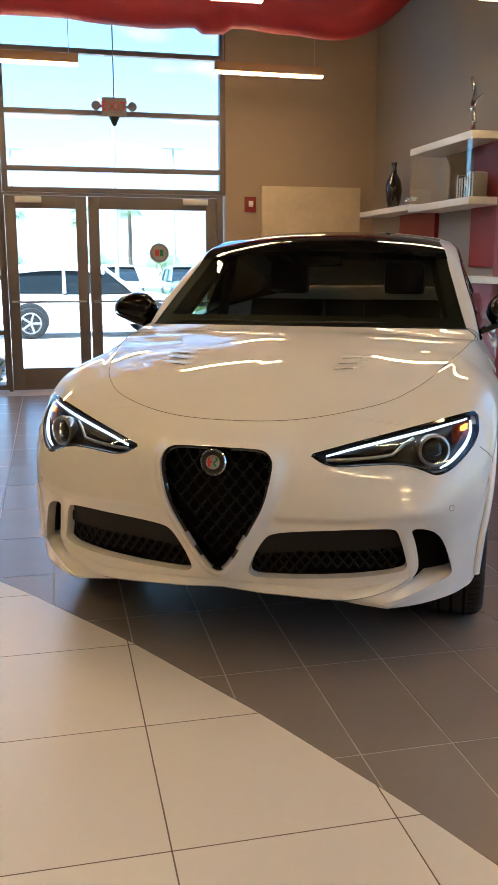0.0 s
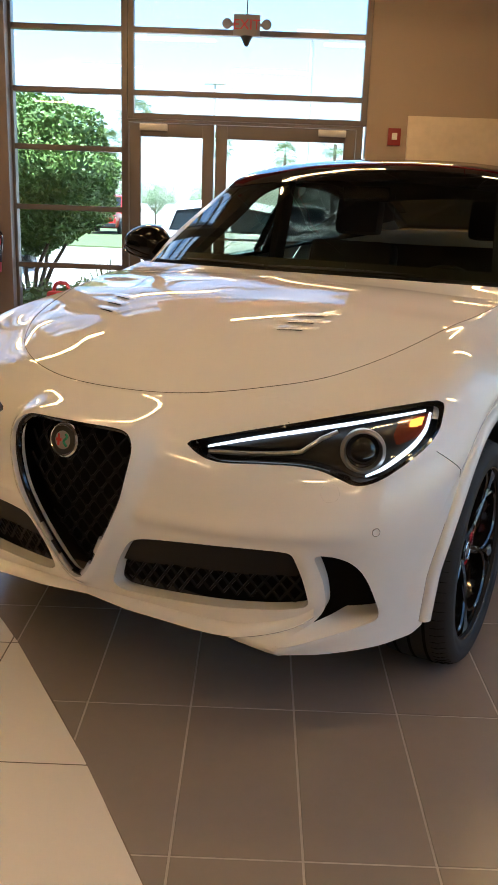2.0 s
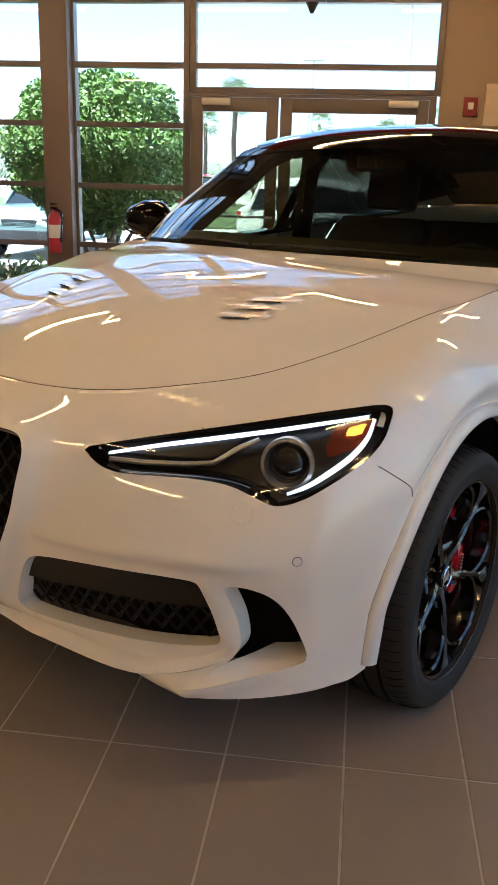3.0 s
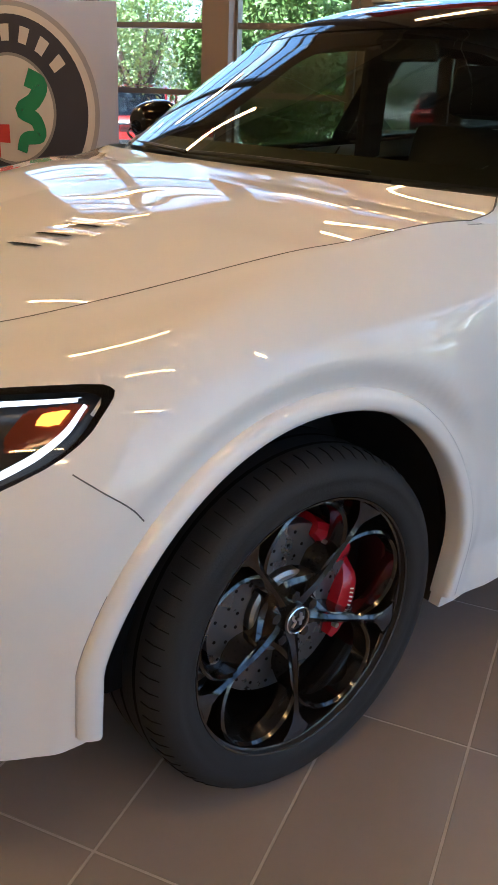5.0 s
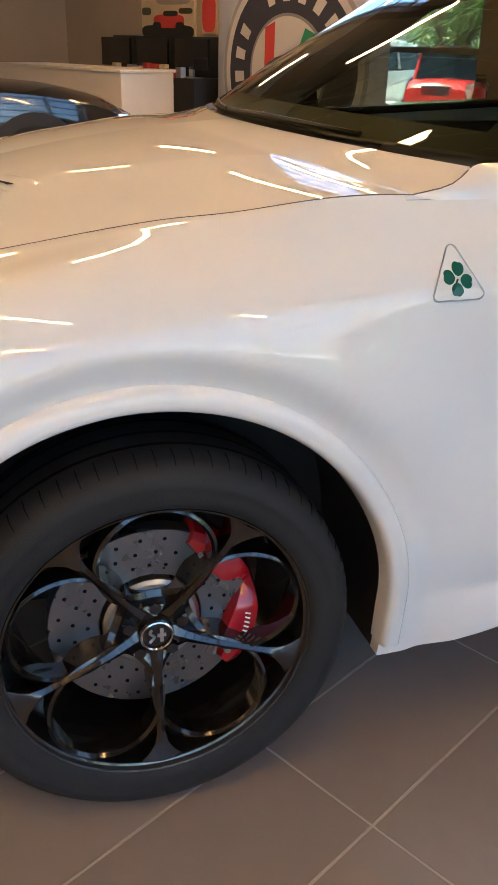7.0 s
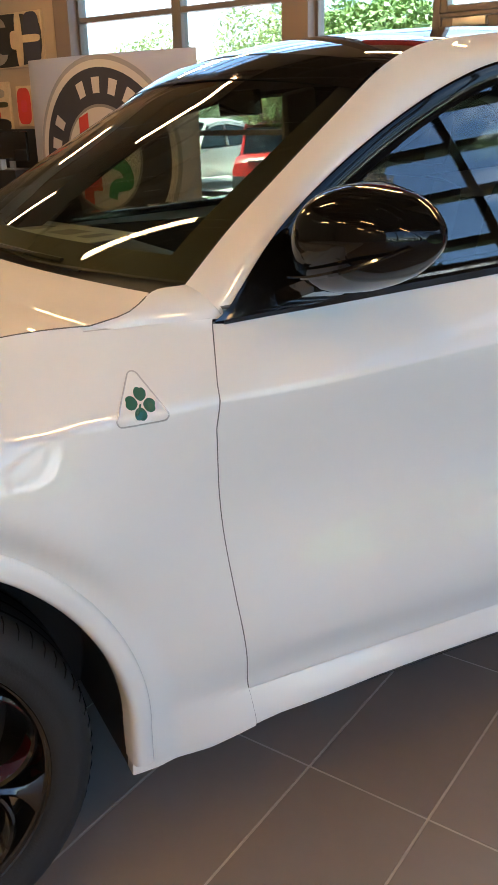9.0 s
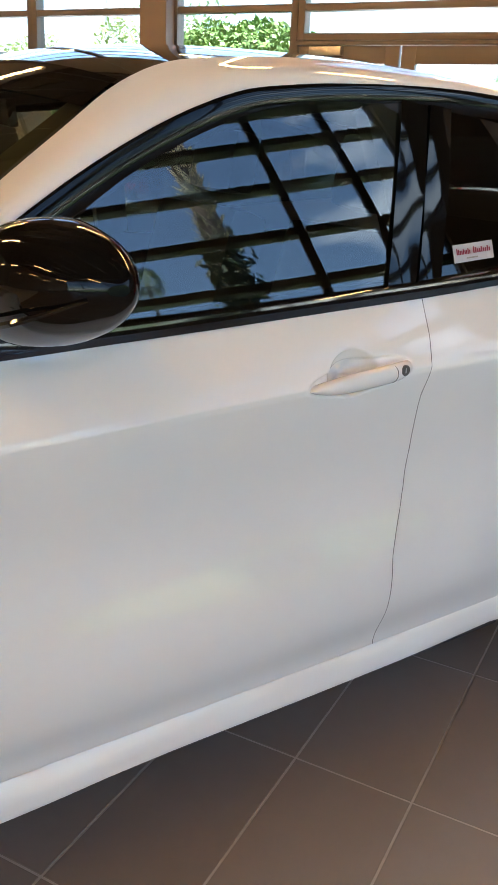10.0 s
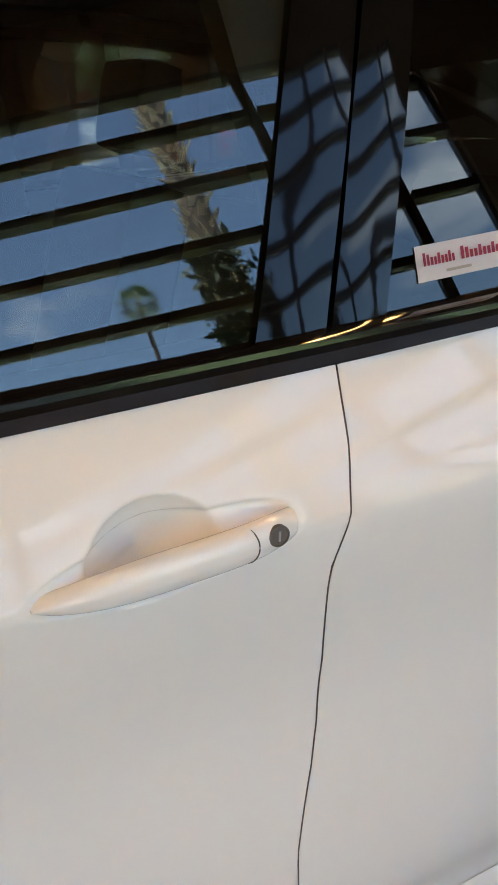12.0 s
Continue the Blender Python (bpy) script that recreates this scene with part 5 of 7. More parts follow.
# scuttle panel and wipers
_bm = bmesh.new()
_rows = []
for _s in np.linspace(-1, 1, 31):
    _p = cowl(_s)
    _q = np.array([.80 * _s, .655 - .25 * (1 - _s * _s), 1.18 + .014 * (1 - abs(_s) ** 2.4)])
    _rows.append([Vector(_p) + Vector((0, -.01, -.02)), Vector(_p * .6 + _q * .4) + Vector((0, 0, -.022)), Vector(_q) + Vector((0, .02, .004))])
sheet(_bm, _rows)
part("scuttle_panel", _bm, M_PLASTIC, CAR)
for _x0, _x1, _w in ((.50, -.10, .03), (-.12, -.66, .03)):
    _bm = bmesh.new()
    _pts = []
    for _u in np.linspace(0, 1, 14):
        _x = _x0 + (_x1 - _x0) * _u
        _s = _x / .79
        _pts.append((_x, .66 - .243 * (1 - _s * _s) - .006, 1.192 + .014 * (1 - abs(_s) ** 2.4) + .006 * math.sin(_u * 3)))
    tube(_bm, _pts, .006, 6)
    _wp = part("wiper", _bm, M_PLASTIC, CAR)
    _bm = bmesh.new()
    tube(_bm, [(_x0 + .05, .53, 1.185), (_x0 - .1, .47, 1.195), _pts[6]], .006, 6)
    part("wiper_arm", _bm, M_PLASTIC, _wp)


# ---- grille, intakes and lamps ----
def patch(poly, depth, n=26, grow=1.0):
    """A curved panel that fills an outline of the front, set back by depth."""
    xs, zs = [p[0] for p in poly], [p[1] for p in poly]
    bm = bmesh.new()
    x0, x1, z0, z1 = min(xs), max(xs), min(zs), max(zs)
    grid = {}
    for i in range(n + 1):
        for j in range(n + 1):
            x, z = x0 + (x1 - x0) * i / n, z0 + (z1 - z0) * j / n
            q = SKIN.front(abs(x), z)
            grid[i, j] = (x, q[1], z)
    made = {}

    def vert(i, j):
        if (i, j) not in made:
            made[i, j] = bm.verts.new((grid[i, j][0], grid[i, j][1] + depth, grid[i, j][2]))
        return made[i, j]
    for i in range(n):
        for j in range(n):
            bm.faces.new([vert(i, j), vert(i + 1, j), vert(i + 1, j + 1), vert(i, j + 1)])
    return bm


def keep_inside(bm, poly, margin=.02):
    dead = []
    for f in bm.faces:
        c = f.calc_center_median()
        if not inside(poly, c.x, c.z) and nearest(poly, c.x, c.z)[0] > margin:
            dead.append(f)
    bmesh.ops.delete(bm, geom=dead, context="FACES")
    return bm


def strip(poly_pts, w, off, closed=False, lift=0.0):
    """A raised bead along points (x, z) of the front."""
    bm = bmesh.new()
    pts = [front_point(x, z, off) for x, z in poly_pts]
    tube(bm, pts, w, 8, close=closed)
    return bm


def honeycomb(poly, depth, cell, holder, mirror=1):
    """Bars of a diamond mesh across an outline, in one part."""
    bm = bmesh.new()
    xs, zs = [p[0] for p in poly], [p[1] for p in poly]
    c = cell
    for i in range(int((max(xs) - min(xs)) / c) + 2):
        for j in range(int((max(zs) - min(zs)) / (c * .62)) + 2):
            x, z = min(xs) + i * c + (j % 2) * c / 2, min(zs) + j * c * .62
            if not inside(poly, abs(x) if mirror == 2 else x, z):
                continue
            for dx, dz in ((c / 2, c * .62), (-c / 2, c * .62)):
                a, b = SKIN.front(abs(x), z), SKIN.front(abs(x + dx), z + dz)
                rod(bm, (x, a[1] + depth, z), (x + dx, b[1] + depth, z + dz), .0032, seg=5)
            a = SKIN.front(abs(x), z)
            cyl(bm, .009, .007, .008, pose(x, a[1] + depth, z, 90), 6)
    return part("mesh", bm, M_GRILLE, holder)


_full = GRILLE + [(-x, z) for x, z in GRILLE[-2:0:-1]]
_bm = keep_inside(patch(_full, .075), _full)
_gr = part("grille", _bm, M_DARK, CAR, "black shield-shaped grille")
honeycomb(_full, .055, .052, _gr, 1)
# dark inner rim with a bright edge
_bm = bmesh.new()
_g2 = smooth_line([(x * .965, 0, .63 + (z - .63) * .975) for x, z in GRILLE], 60)
for _s in (1, -1):
    tube(_bm, [front_point(_s * max(p[0], .0005), p[2]) + Vector((0, .022, 0)) for p in _g2], .009, 8)
part("grille_rim", _bm, M_GLOSS, _gr)
for _s in (1, -1):
    for _a, _b in ((.72, .80), (.88, .95)):
        _bm = bmesh.new()
        tube(_bm, [front_point(_s * max(_g2[int(60 * u)][0] * .97, .0005), _g2[int(60 * u)][2]) + Vector((0, .010, 0)) for u in np.linspace(_a, _b, 6)], .008, 8)
        part("bright_clip", _bm, M_SILVER, _gr)
# round emblem, plain shapes in its colours
_ez = .812
_e0 = front_point(0.0, _ez)
_em = Vector((0, -.928, _ez))
_bm = bmesh.new()
lathe(_bm, [(0, -.01), (.046, -.01), (.047, .004), (.043, .009), (.040, .006), (0, .006)], 40, Matrix.Translation(_em) @ pose(0, 0, 0, 82))
_eb = part("emblem", _bm, M_CHROME, CAR, "round chrome-rimmed emblem")
_bm = bmesh.new()
cyl(_bm, .039, .039, .003, Matrix.Translation(_em) @ pose(0, 0, 0, 82) @ pose(0, 0, .0075), 40)
part("emblem_ring", _bm, M_PLASTIC, _eb)
_bm = bmesh.new()
cyl(_bm, .025, .025, .003, Matrix.Translation(_em) @ pose(0, 0, 0, 82) @ pose(0, 0, .0085), 40)
part("emblem_field", _bm, M_GREYWALL, _eb)
_bm = bmesh.new()
box(_bm, -.016, -.016, .010, -.009, .016, .0115, m=Matrix.Translation(_em) @ pose(0, 0, 0, 82))
box(_bm, -.021, -.004, .0102, -.003, .004, .0117, m=Matrix.Translation(_em) @ pose(0, 0, 0, 82))
part("emblem_cross", _bm, M_BANRED, _eb)
_bm = bmesh.new()
tube(_bm, [Matrix.Translation(_em) @ pose(0, 0, 0, 82) @ Vector((.010 + .005 * math.sin(a * 1.6), .017 - a * .007, .011)) for a in np.linspace(0, 4.8, 16)], .0035, 6)
part("emblem_curl", _bm, M_BANGREEN, _eb)

TOW = (.690, .738)                                       # towing eye cover, on the left only
for _s in (1, -1):
    def flip(bm):
        if _s < 0:
            for v in bm.verts:
                v.co.x = -v.co.x
            bmesh.ops.reverse_faces(bm, faces=bm.faces[:])
        return bm

    _in = part("lower_intake", flip(keep_inside(patch(INTAKE, .085), INTAKE)), M_DARK, CAR, "wide black lower air intake")
    _bm = bmesh.new()
    _bar = [(.125, .478), (.165, .535), (.22, .556), (.36, .569), (.50, .576), (.612, .572), (.632, .522), (.636, .505), (.50, .497), (.30, .488), (.14, .470)]
    _bm = keep_inside(patch(_bar, .028, 30), _bar, .004)
    part("blade", flip(_bm), M_BLADE, _in, "matt black horizontal blade")
    _mesh = [(.115, .385), (.13, .465), (.30, .485), (.50, .495), (.640, .505), (.654, .44), (.63, .415), (.50, .40), (.30, .388)]
    _bm = bmesh.new()
    for _i in range(15):
        for _j in range(5):
            _x, _z = .13 + _i * .038 + (_j % 2) * .019, .388 + _j * .026
            if inside(_mesh, _x, _z):
                for _dx in (.019, -.019):
                    _a, _b = SKIN.front(_x, _z), SKIN.front(max(_x + _dx, 0), _z + .026)
                    rod(_bm, (_x, _a[1] + .05, _z), (_x + _dx, _b[1] + .05, _z + .026), .0045, seg=5)
    part("mesh", flip(_bm), M_GRILLE, _in)
    _vo = [(.64, .60), (.83, .60), (.83, .365), (.69, .365)]
    part("corner_vent", flip(patch(_vo, .115)), M_DARK, CAR, "black corner vent")
    # painted floor of the vent, running forward to the foot
    _crest = smooth_line([(.590, 0, .314), (.63, 0, .321), (.70, 0, .341), (.76, 0, .359), (.806, 0, .374), (.815, 0, .392)], 26)
    _back = smooth_line([(.560, -.79, .326), (.61, -.772, .345), (.655, -.73, .364), (.69, -.66, .374), (.715, -.59, .380), (.80, -.52, .384)], 26)
    _rows = []
    for _c, _k in zip(_crest, _back):
        _c = front_point(_c[0], _c[2])
        _rows.append([_c + Vector((0, .004, -.006)), _c + Vector((0, -.001, .001))] + [_c.lerp(Vector(_k), u) + Vector((0, 0, .004 * math.sin(math.pi * u) * (1 - u))) for u in (.06, .3, .6, 1.0)])
    _bm = bmesh.new()
    sheet(_bm, _rows)
    part("vent_floor", flip(_bm), M_PAINT, CAR, sharp=50)
    # blade under the bumper, swept up at the corner
    _bm = bmesh.new()
    _pts = [(0, .343), (.2, .339), (.38, .335), (.46, .336), (.53, .346), (.60, .366), (.645, .388), (.672, .412)]
    _rows = []
    for _x, _z in [tuple(q[[0, 2]]) for q in smooth_line([(x, 0, z) for x, z in _pts], 40)]:
        _b = front_point(_x, _z)
        _d = .034 * (1 - .75 * min(1, max(0, (_x - .42) / .22))) * (.35 + .65 * min(1, _x / .15))
        _rows.append([_b + Vector((0, .02, .018)), _b + Vector((0, .001, .015)), _b + Vector((_d * .12 * _x, -_d * .55, .006)), _b + Vector((_d * .25 * _x, -_d, -.006)), _b + Vector((_d * .25 * _x, -_d - .002, -.012)), _b + Vector((0, -_d + .010, -.020)), _b + Vector((0, .05, -.026))])
    sheet(_bm, _rows)
    part("front_blade", flip(_bm), M_PAINT, CAR)

    # headlamp
    _hl = part("headlamp", flip(keep_inside(patch(HEADLAMP, .07, 40), HEADLAMP, .015)), M_LAMPIN, CAR, "slanted headlamp with a bright white light line")
    _rim = [tuple(q[[0, 2]]) for q in smooth_line([(x, 0, z) for x, z in HEADLAMP + HEADLAMP[:1]], 110)[:-1]]
    _bm = bmesh.new()
    _rows = []
    for _x, _z in _rim:
        _o = front_point(_x, _z, 0.0)
        _cx, _cz = .60 + (_x - .60) * .975, .85 + (_z - .85) * .90
        _i2 = front_point(_cx, _cz, -.004)
        _rows.append([_o + Vector((0, .03, 0)), _o + Vector((0, .001, 0)), _i2, _i2 + Vector((-.01, .05, 0))])
    sheet(_bm, _rows, close_u=True)
    part("lamp_bezel", flip(_bm), M_GLOSS, _hl)
    # light line along the upper edge and round the outer end
    _ll = smooth_line([(.372, 0, .8315), (.46, 0, .8535), (.57, 0, .8765), (.68, 0, .8985), (.78, 0, .919), (.842, 0, .929)], 40)
    _bm = bmesh.new()
    _rows = []
    for _i, _q in enumerate(_ll):
        _w = .0035 + .0022 * math.sin(math.pi * _i / 39)
        _p = front_point(_q[0], _q[2], -.012)
        _rows.append([_p + Vector((0, .006, _w)), _p + Vector((0, -.002, _w * .8)), _p + Vector((0, -.002, -_w * .8)), _p + Vector((0, .006, -_w))])
    sheet(_bm, _rows)
    part("light_line", flip(_bm), M_LED, _hl, "glowing white light line")
    _ll = smooth_line([(.854, 0, .922), (.857, 0, .885), (.846, 0, .853), (.819, 0, .820), (.79, 0, .795), (.76, 0, .780)], 40)
    _bm = bmesh.new()
    tube(_bm, [front_point(q[0], q[2], -.012) for q in _ll], [.0035 + .0030 * math.sin(math.pi * k / 39) for k in range(40)], 8)
    part("light_line", flip(_bm), M_LED, _hl, "glowing white light line")
    # second, unlit guide
    _bm = bmesh.new()
    tube(_bm, [front_point(x, z, -.02) for x, z in ((.375, .822), (.45, .823), (.54, .828), (.595, .835), (.63, .868), (.66, .885))], .006, 6)
    part("light_guide", flip(_bm), M_SILVER, _hl)
    _bm = keep_inside(patch([(.36, .832), (.62, .882), (.60, .842), (.54, .832), (.40, .826)], .03, 24), [(.36, .832), (.62, .882), (.60, .842), (.54, .832), (.40, .826)], .004)
    part("reflector", flip(_bm), M_LAMPIN, _hl)
    # projector
    _c = front_point(.737, .846, -.03)
    _m = Matrix.Translation(_c) @ Vector((.42, -.9, .05)).to_track_quat("Z", "Y").to_matrix().to_4x4()
    _bm = bmesh.new()
    lathe(_bm, [(.055, -.03), (.060, .0), (.059, .012), (.051, .014), (.046, .004), (.043, -.03)], 36, _m)
    _pr = part("projector_ring", flip(_bm), M_SILVER, _hl)
    _bm = bmesh.new()
    lathe(_bm, [(.044, -.02), (.042, -.004), (.032, .008), (.016, .014), (0, .016)], 36, _m)
    part("projector_lens", flip(_bm), M_GLOSS, _pr)
    # amber turn signal, lit
    _am = [(.79, .90), (.845, .915), (.852, .90), (.835, .865), (.80, .845), (.785, .87)]
    part("turn_signal", flip(keep_inside(patch(_am, .028, 24), _am, .003)), M_AMBERDIM, _hl, "amber turn signal")
    _am2 = [(.812, .898), (.838, .908), (.836, .892), (.818, .886)]
    part("turn_bulb", flip(keep_inside(patch(_am2, .020, 16), _am2, .003)), M_AMBER, _hl, "glowing amber bulb")
    # clear cover
    _bm = bmesh.new()
    _fan = []
    for _u in (1.0, .8, .6, .4, .2, .05):
        _fan.append([front_point(.62 + (x - .62) * _u, .85 + (x - .62) * .10 * (1 - _u) + (z - .85) * _u, .0005) for x, z in _rim])
    sheet(_bm, _fan, close_v=True)
    _cv = part("cover_lens", flip(_bm), M_LENS, _hl, "clear lamp cover")
    _cv.visible_shadow = False
    # parking sensor and tow cover outline
    _sp, _sn = front_point(.80, .638), skin_normal(.80, .638)
    _bm = bmesh.new()
    lathe(_bm, [(.0095, -.002), (.0105, .0012), (.0095, .0016), (.0085, .0012), (0, .0012)], 24, Matrix.Translation(_sp) @ _sn.to_track_quat("Z", "Y").to_matrix().to_4x4())
    part("parking_sensor", flip(_bm), M_PAINT, CAR)
    _bm = bmesh.new()
    tube(_bm, [_sp + _sn * .0008 + (_sn.cross(Vector((0, 0, 1))).normalized() * math.cos(a) + Vector((0, 0, 1)) * math.sin(a)) * .0105 for a in np.linspace(0, 2 * math.pi, 24, endpoint=False)], .0011, 5, close=True)
    part("sensor_gap", flip(_bm), M_CARBON, CAR)
    # round cover of the towing eye
    _tp, _tn = front_point(TOW[0], TOW[1]), skin_normal(*TOW)
    _tx = _tn.cross(Vector((0, 0, 1))).normalized()
    _bm = bmesh.new()
    tube(_bm, [_tp + _tn * .0003 + (_tx * math.cos(a) + _tx.cross(_tn) * math.sin(a)) * .024 for a in np.linspace(0, 2 * math.pi, 30, endpoint=False)], .00012, 5, close=True)
    if _s > 0:
        part("tow_cover", _bm, M_SEAMGREY, CAR)
    # thin dark shut lines: bumper to wing, arch lip
    _bm = bmesh.new()
    tube(_bm, [Vector(SKIN.side(y, z)) + Vector((.0004, 0, 0)) for y, z in smooth_line([(-.492, .826, 0), (-.46, .80, 0), (-.42, .768, 0), (-.395, .738, 0)], 16)[:, :2]], .0013, 5)
    part("shut_line", flip(_bm), M_CARBON, CAR)


# shut line round the bonnet
for _s in (1, -1):
    _bm = bmesh.new()
    tube(_bm, [Vector((_s * q[0], q[1], q[2] + .0002)) for q in _side[::2]], .0012, 6)
    part("shut_line", _bm, M_CARBON, CAR)

# ---- door mirrors ----
for _s in (1, -1):
    _bm = bmesh.new()
    _rows = []
    for _u in .5 - .5 * np.cos(np.linspace(0, math.pi, 26)):
        _r = max(.03, 1 - abs(2 * _u - 1) ** 3.2) ** .5
        _top = float(np.interp(_u, [0, .25, .5, .8, 1], [1.330, 1.356, 1.360, 1.346, 1.322]))
        _bot = float(np.interp(_u, [0, .25, .5, .8, 1], [1.170, 1.164, 1.180, 1.208, 1.236]))
        _x, _cy = .893 + .262 * _u, .880 + .045 * _u
        _cz, _hz = (_top + _bot) / 2, (_top - _bot) / 2
        _row = []
        for _a in np.linspace(0, 2 * math.pi, 32, endpoint=False):
            _c, _n = math.cos(_a), math.sin(_a)
            _dy = (.118 if _c < 0 else .062) * _r * math.copysign(abs(_c) ** .85, _c)
            _row.append(Vector((_s * _x, _cy + _dy, _cz + _hz * _r * math.copysign(abs(_n) ** .8, _n))))
        _rows.append(_row)
    _vs = sheet(_bm, _rows, close_v=True)
    _bm.faces.new(_vs[0]), _bm.faces.new(_vs[-1])
    _mi = part("door_mirror", _bm, M_PILLAR, CAR, "gloss black door mirror")
    _bm = bmesh.new()
    _rows = [[Vector((_s * x, y + dy, z + dz)) for dy, dz in ((-.05, -.014), (-.05, .014), (.05, .016), (.05, -.016))] for x, y, z in ((.862, .84, 1.150), (.90, .85, 1.165), (.96, .87, 1.19))]
    _vs = sheet(_bm, _rows, close_v=True)
    _bm.faces.new(_vs[0]), _bm.faces.new(_vs[-1])
    part("mirror_arm", _bm, M_GLOSS, _mi)
    _bm = bmesh.new()
    tube(_bm, smooth_line([(_s * .95, .774, 1.205), (_s * 1.02, .777, 1.214), (_s * 1.10, .800, 1.236), (_s * 1.152, .878, 1.268)], 16), [.002 + .003 * math.sin(math.pi * k / 15) for k in range(16)], 6)
    part("mirror_indicator", _bm, M_GLOSS, _mi, "clear indicator strip")
    _bm = bmesh.new()
    box(_bm, .95, .944, 1.215, 1.07, .950, 1.305, bevel=.002, m=Matrix.Diagonal((_s, 1, 1, 1)))
    part("mirror_glass", _bm, M_CHROME, _mi)
    if _s < 0:                                            # the far one is set a little lower
        _mi.location = (0, .03, -.03)

# ---- wheels ----
def wheel(at):
    """Turned so that local z points out of the car."""
    w = thing("wheel", None)
    w.parent, w.matrix_local = CAR, at
    bm = bmesh.new()
    prof = [(.262, -.10), (.285, -.118), (.325, -.124), (.356, -.112), (.369, -.09), (.3735, -.045), (.3740, 0), (.3735, .045), (.369, .09), (.359, .112), (.347, .1225), (.334, .1275), (.326, .1275), (.3225, .1262), (.312, .1262), (.302, .1255), (.294, .1225), (.286, .1170), (.280, .109), (.268, -.10)]
    lathe(bm, prof, 96)
    part("tyre", bm, M_TYRE, w, "black low-profile tyre")
    bm = bmesh.new()
    for k in range(72):                                   # shoulder cuts
        a = 2 * math.pi * k / 72
        for rr, zz, lean in ((.3704, .078, -6), (.3642, .100, -27)):
            box(bm, -.0008, -.0015, -.011, .0008, .0012, .011, m=Matrix.Rotation(a, 4, "Z") @ pose(rr, 0, zz, 0, lean) @ pose(0, 0, 0, 0, 0, 90))
    part("tread", bm, M_DARK, w)["kind"] = "stuff"
    for zz in (-.05, 0, .05):
        bm = bmesh.new()
        lathe(bm, [(.3747, zz - .005), (.3747, zz + .005)], 72)
        part("tread_groove", bm, M_DARK, w)
    bm = bmesh.new()
    lathe(bm, [(.279, .115), (.283, .1165), (.2855, .113), (.2835, .105), (.2755, .101), (.271, .089), (.262, .055), (.250, .0), (.248, -.10), (.262, -.105), (.2705, -.10)], 96)
    part("rim", bm, M_RIM, w, "dark polished alloy rim")
    # five rings
    cr, rr = .1670, .1065
    for k in range(5):
        bm = bmesh.new()
        a0 = radians(90 + 72 * k + RING_TURN)
        c = Vector((cr * math.cos(a0), cr * math.sin(a0), 0))
        rows = []
        for q in np.linspace(0, 2 * math.pi, 44, endpoint=False):
            d = Vector((math.cos(q), math.sin(q), 0))
            far = (c + d * rr).length
            lift = .075 + .026 * min(1, max(0, (far - .10) / .15)) - .03 * max(0, (.11 - far) / .05)
            wd = .0068 + .009 * max(0, (.14 - far) / .08)
            deep = .045 + .03 * min(1, max(0, (.20 - far) / .12))
            rows.append([c + d * (rr - wd) + Vector((0, 0, lift - deep)), c + d * (rr - wd) + Vector((0, 0, lift - .006)), c + d * (rr - wd * .25) + Vector((0, 0, lift)), c + d * (rr + wd * .6) + Vector((0, 0, lift - .003)), c + d * (rr + wd) + Vector((0, 0, lift - deep))])
        sheet(bm, rows, close_u=True, close_v=True)
        part("spoke_ring", bm, M_RIM, w, "dark polished round spoke ring")
    for k in range(5):
        a0 = radians(90 + 36 + 72 * k + RING_TURN)
        d, s = Vector((math.cos(a0), math.sin(a0), 0)), Vector((-math.sin(a0), math.cos(a0), 0))
        bm = bmesh.new()
        rows = []
        for r, wd, z in ((.025, .020, .066), (.05, .0125, .072), (.09, .0085, .082), (.13, .0068, .088), (.165, .0068, .091), (.195, .0072, .095), (.218, .0085, .098), (.240, .013, .101), (.258, .026, .104), (.274, .044, .106)):
            rows.append([d * r - s * wd + Vector((0, 0, z - .05)), d * r - s * wd + Vector((0, 0, z - .006)), d * r + Vector((0, 0, z)), d * r + s * wd + Vector((0, 0, z - .006)), d * r + s * wd + Vector((0, 0, z - .05))])
        sheet(bm, rows)
        part("spoke", bm, M_RIM, w)
    bm = bmesh.new()
    lathe(bm, [(.062, .0), (.064, .04), (.055, .055), (.034, .062), (.033, .073), (.030, .076), (.028, .073), (0, .072)], 40)
    hub = part("hub", bm, M_RIM, w)
    bm = bmesh.new()
    lathe(bm, [(.030, .0755), (.0315, .078), (.029, .0795), (.027, .0775)], 36)
    part("cap_ring", bm, M_CHROME, hub)
    bm = bmesh.new()
    box(bm, -.012, -.014, .0735, -.006, .014, .0765)
    box(bm, -.017, -.003, .0736, -.001, .003, .0766)
    tube(bm, [(.009 + .004 * math.sin(a * 1.6), .013 - a * .0055, .075) for a in np.linspace(0, 4.8, 12)], .0028, 6)
    part("cap_emblem", bm, M_SILVER, hub)
    for k in range(5):
        a = radians(90 + 72 * k + RING_TURN)
        bm = bmesh.new()
        cyl(bm, .0135, .012, .03, pose(.052 * math.cos(a), .052 * math.sin(a), .052), 6)
        part("wheel_bolt", bm, M_GLOSS, hub)
    # brake disc and caliper
    bm = bmesh.new()
    lathe(bm, [(.095, .012), (.098, .020), (.190, .020), (.192, .017), (.192, -.012), (.095, -.012)], 64)
    disc = part("brake_disc", bm, M_DISC, w, "bare steel drilled brake disc")
    bm = bmesh.new()
    for k in range(24):
        for j, r in enumerate((.118, .145, .172)):
            a = 2 * math.pi * (k + j * .33) / 24
            cyl(bm, .0038, .0038, .001, pose(r * math.cos(a), r * math.sin(a), .0206), 8)
    part("drilling", bm, M_DARK, disc)["kind"] = "stuff"
    bm = bmesh.new()
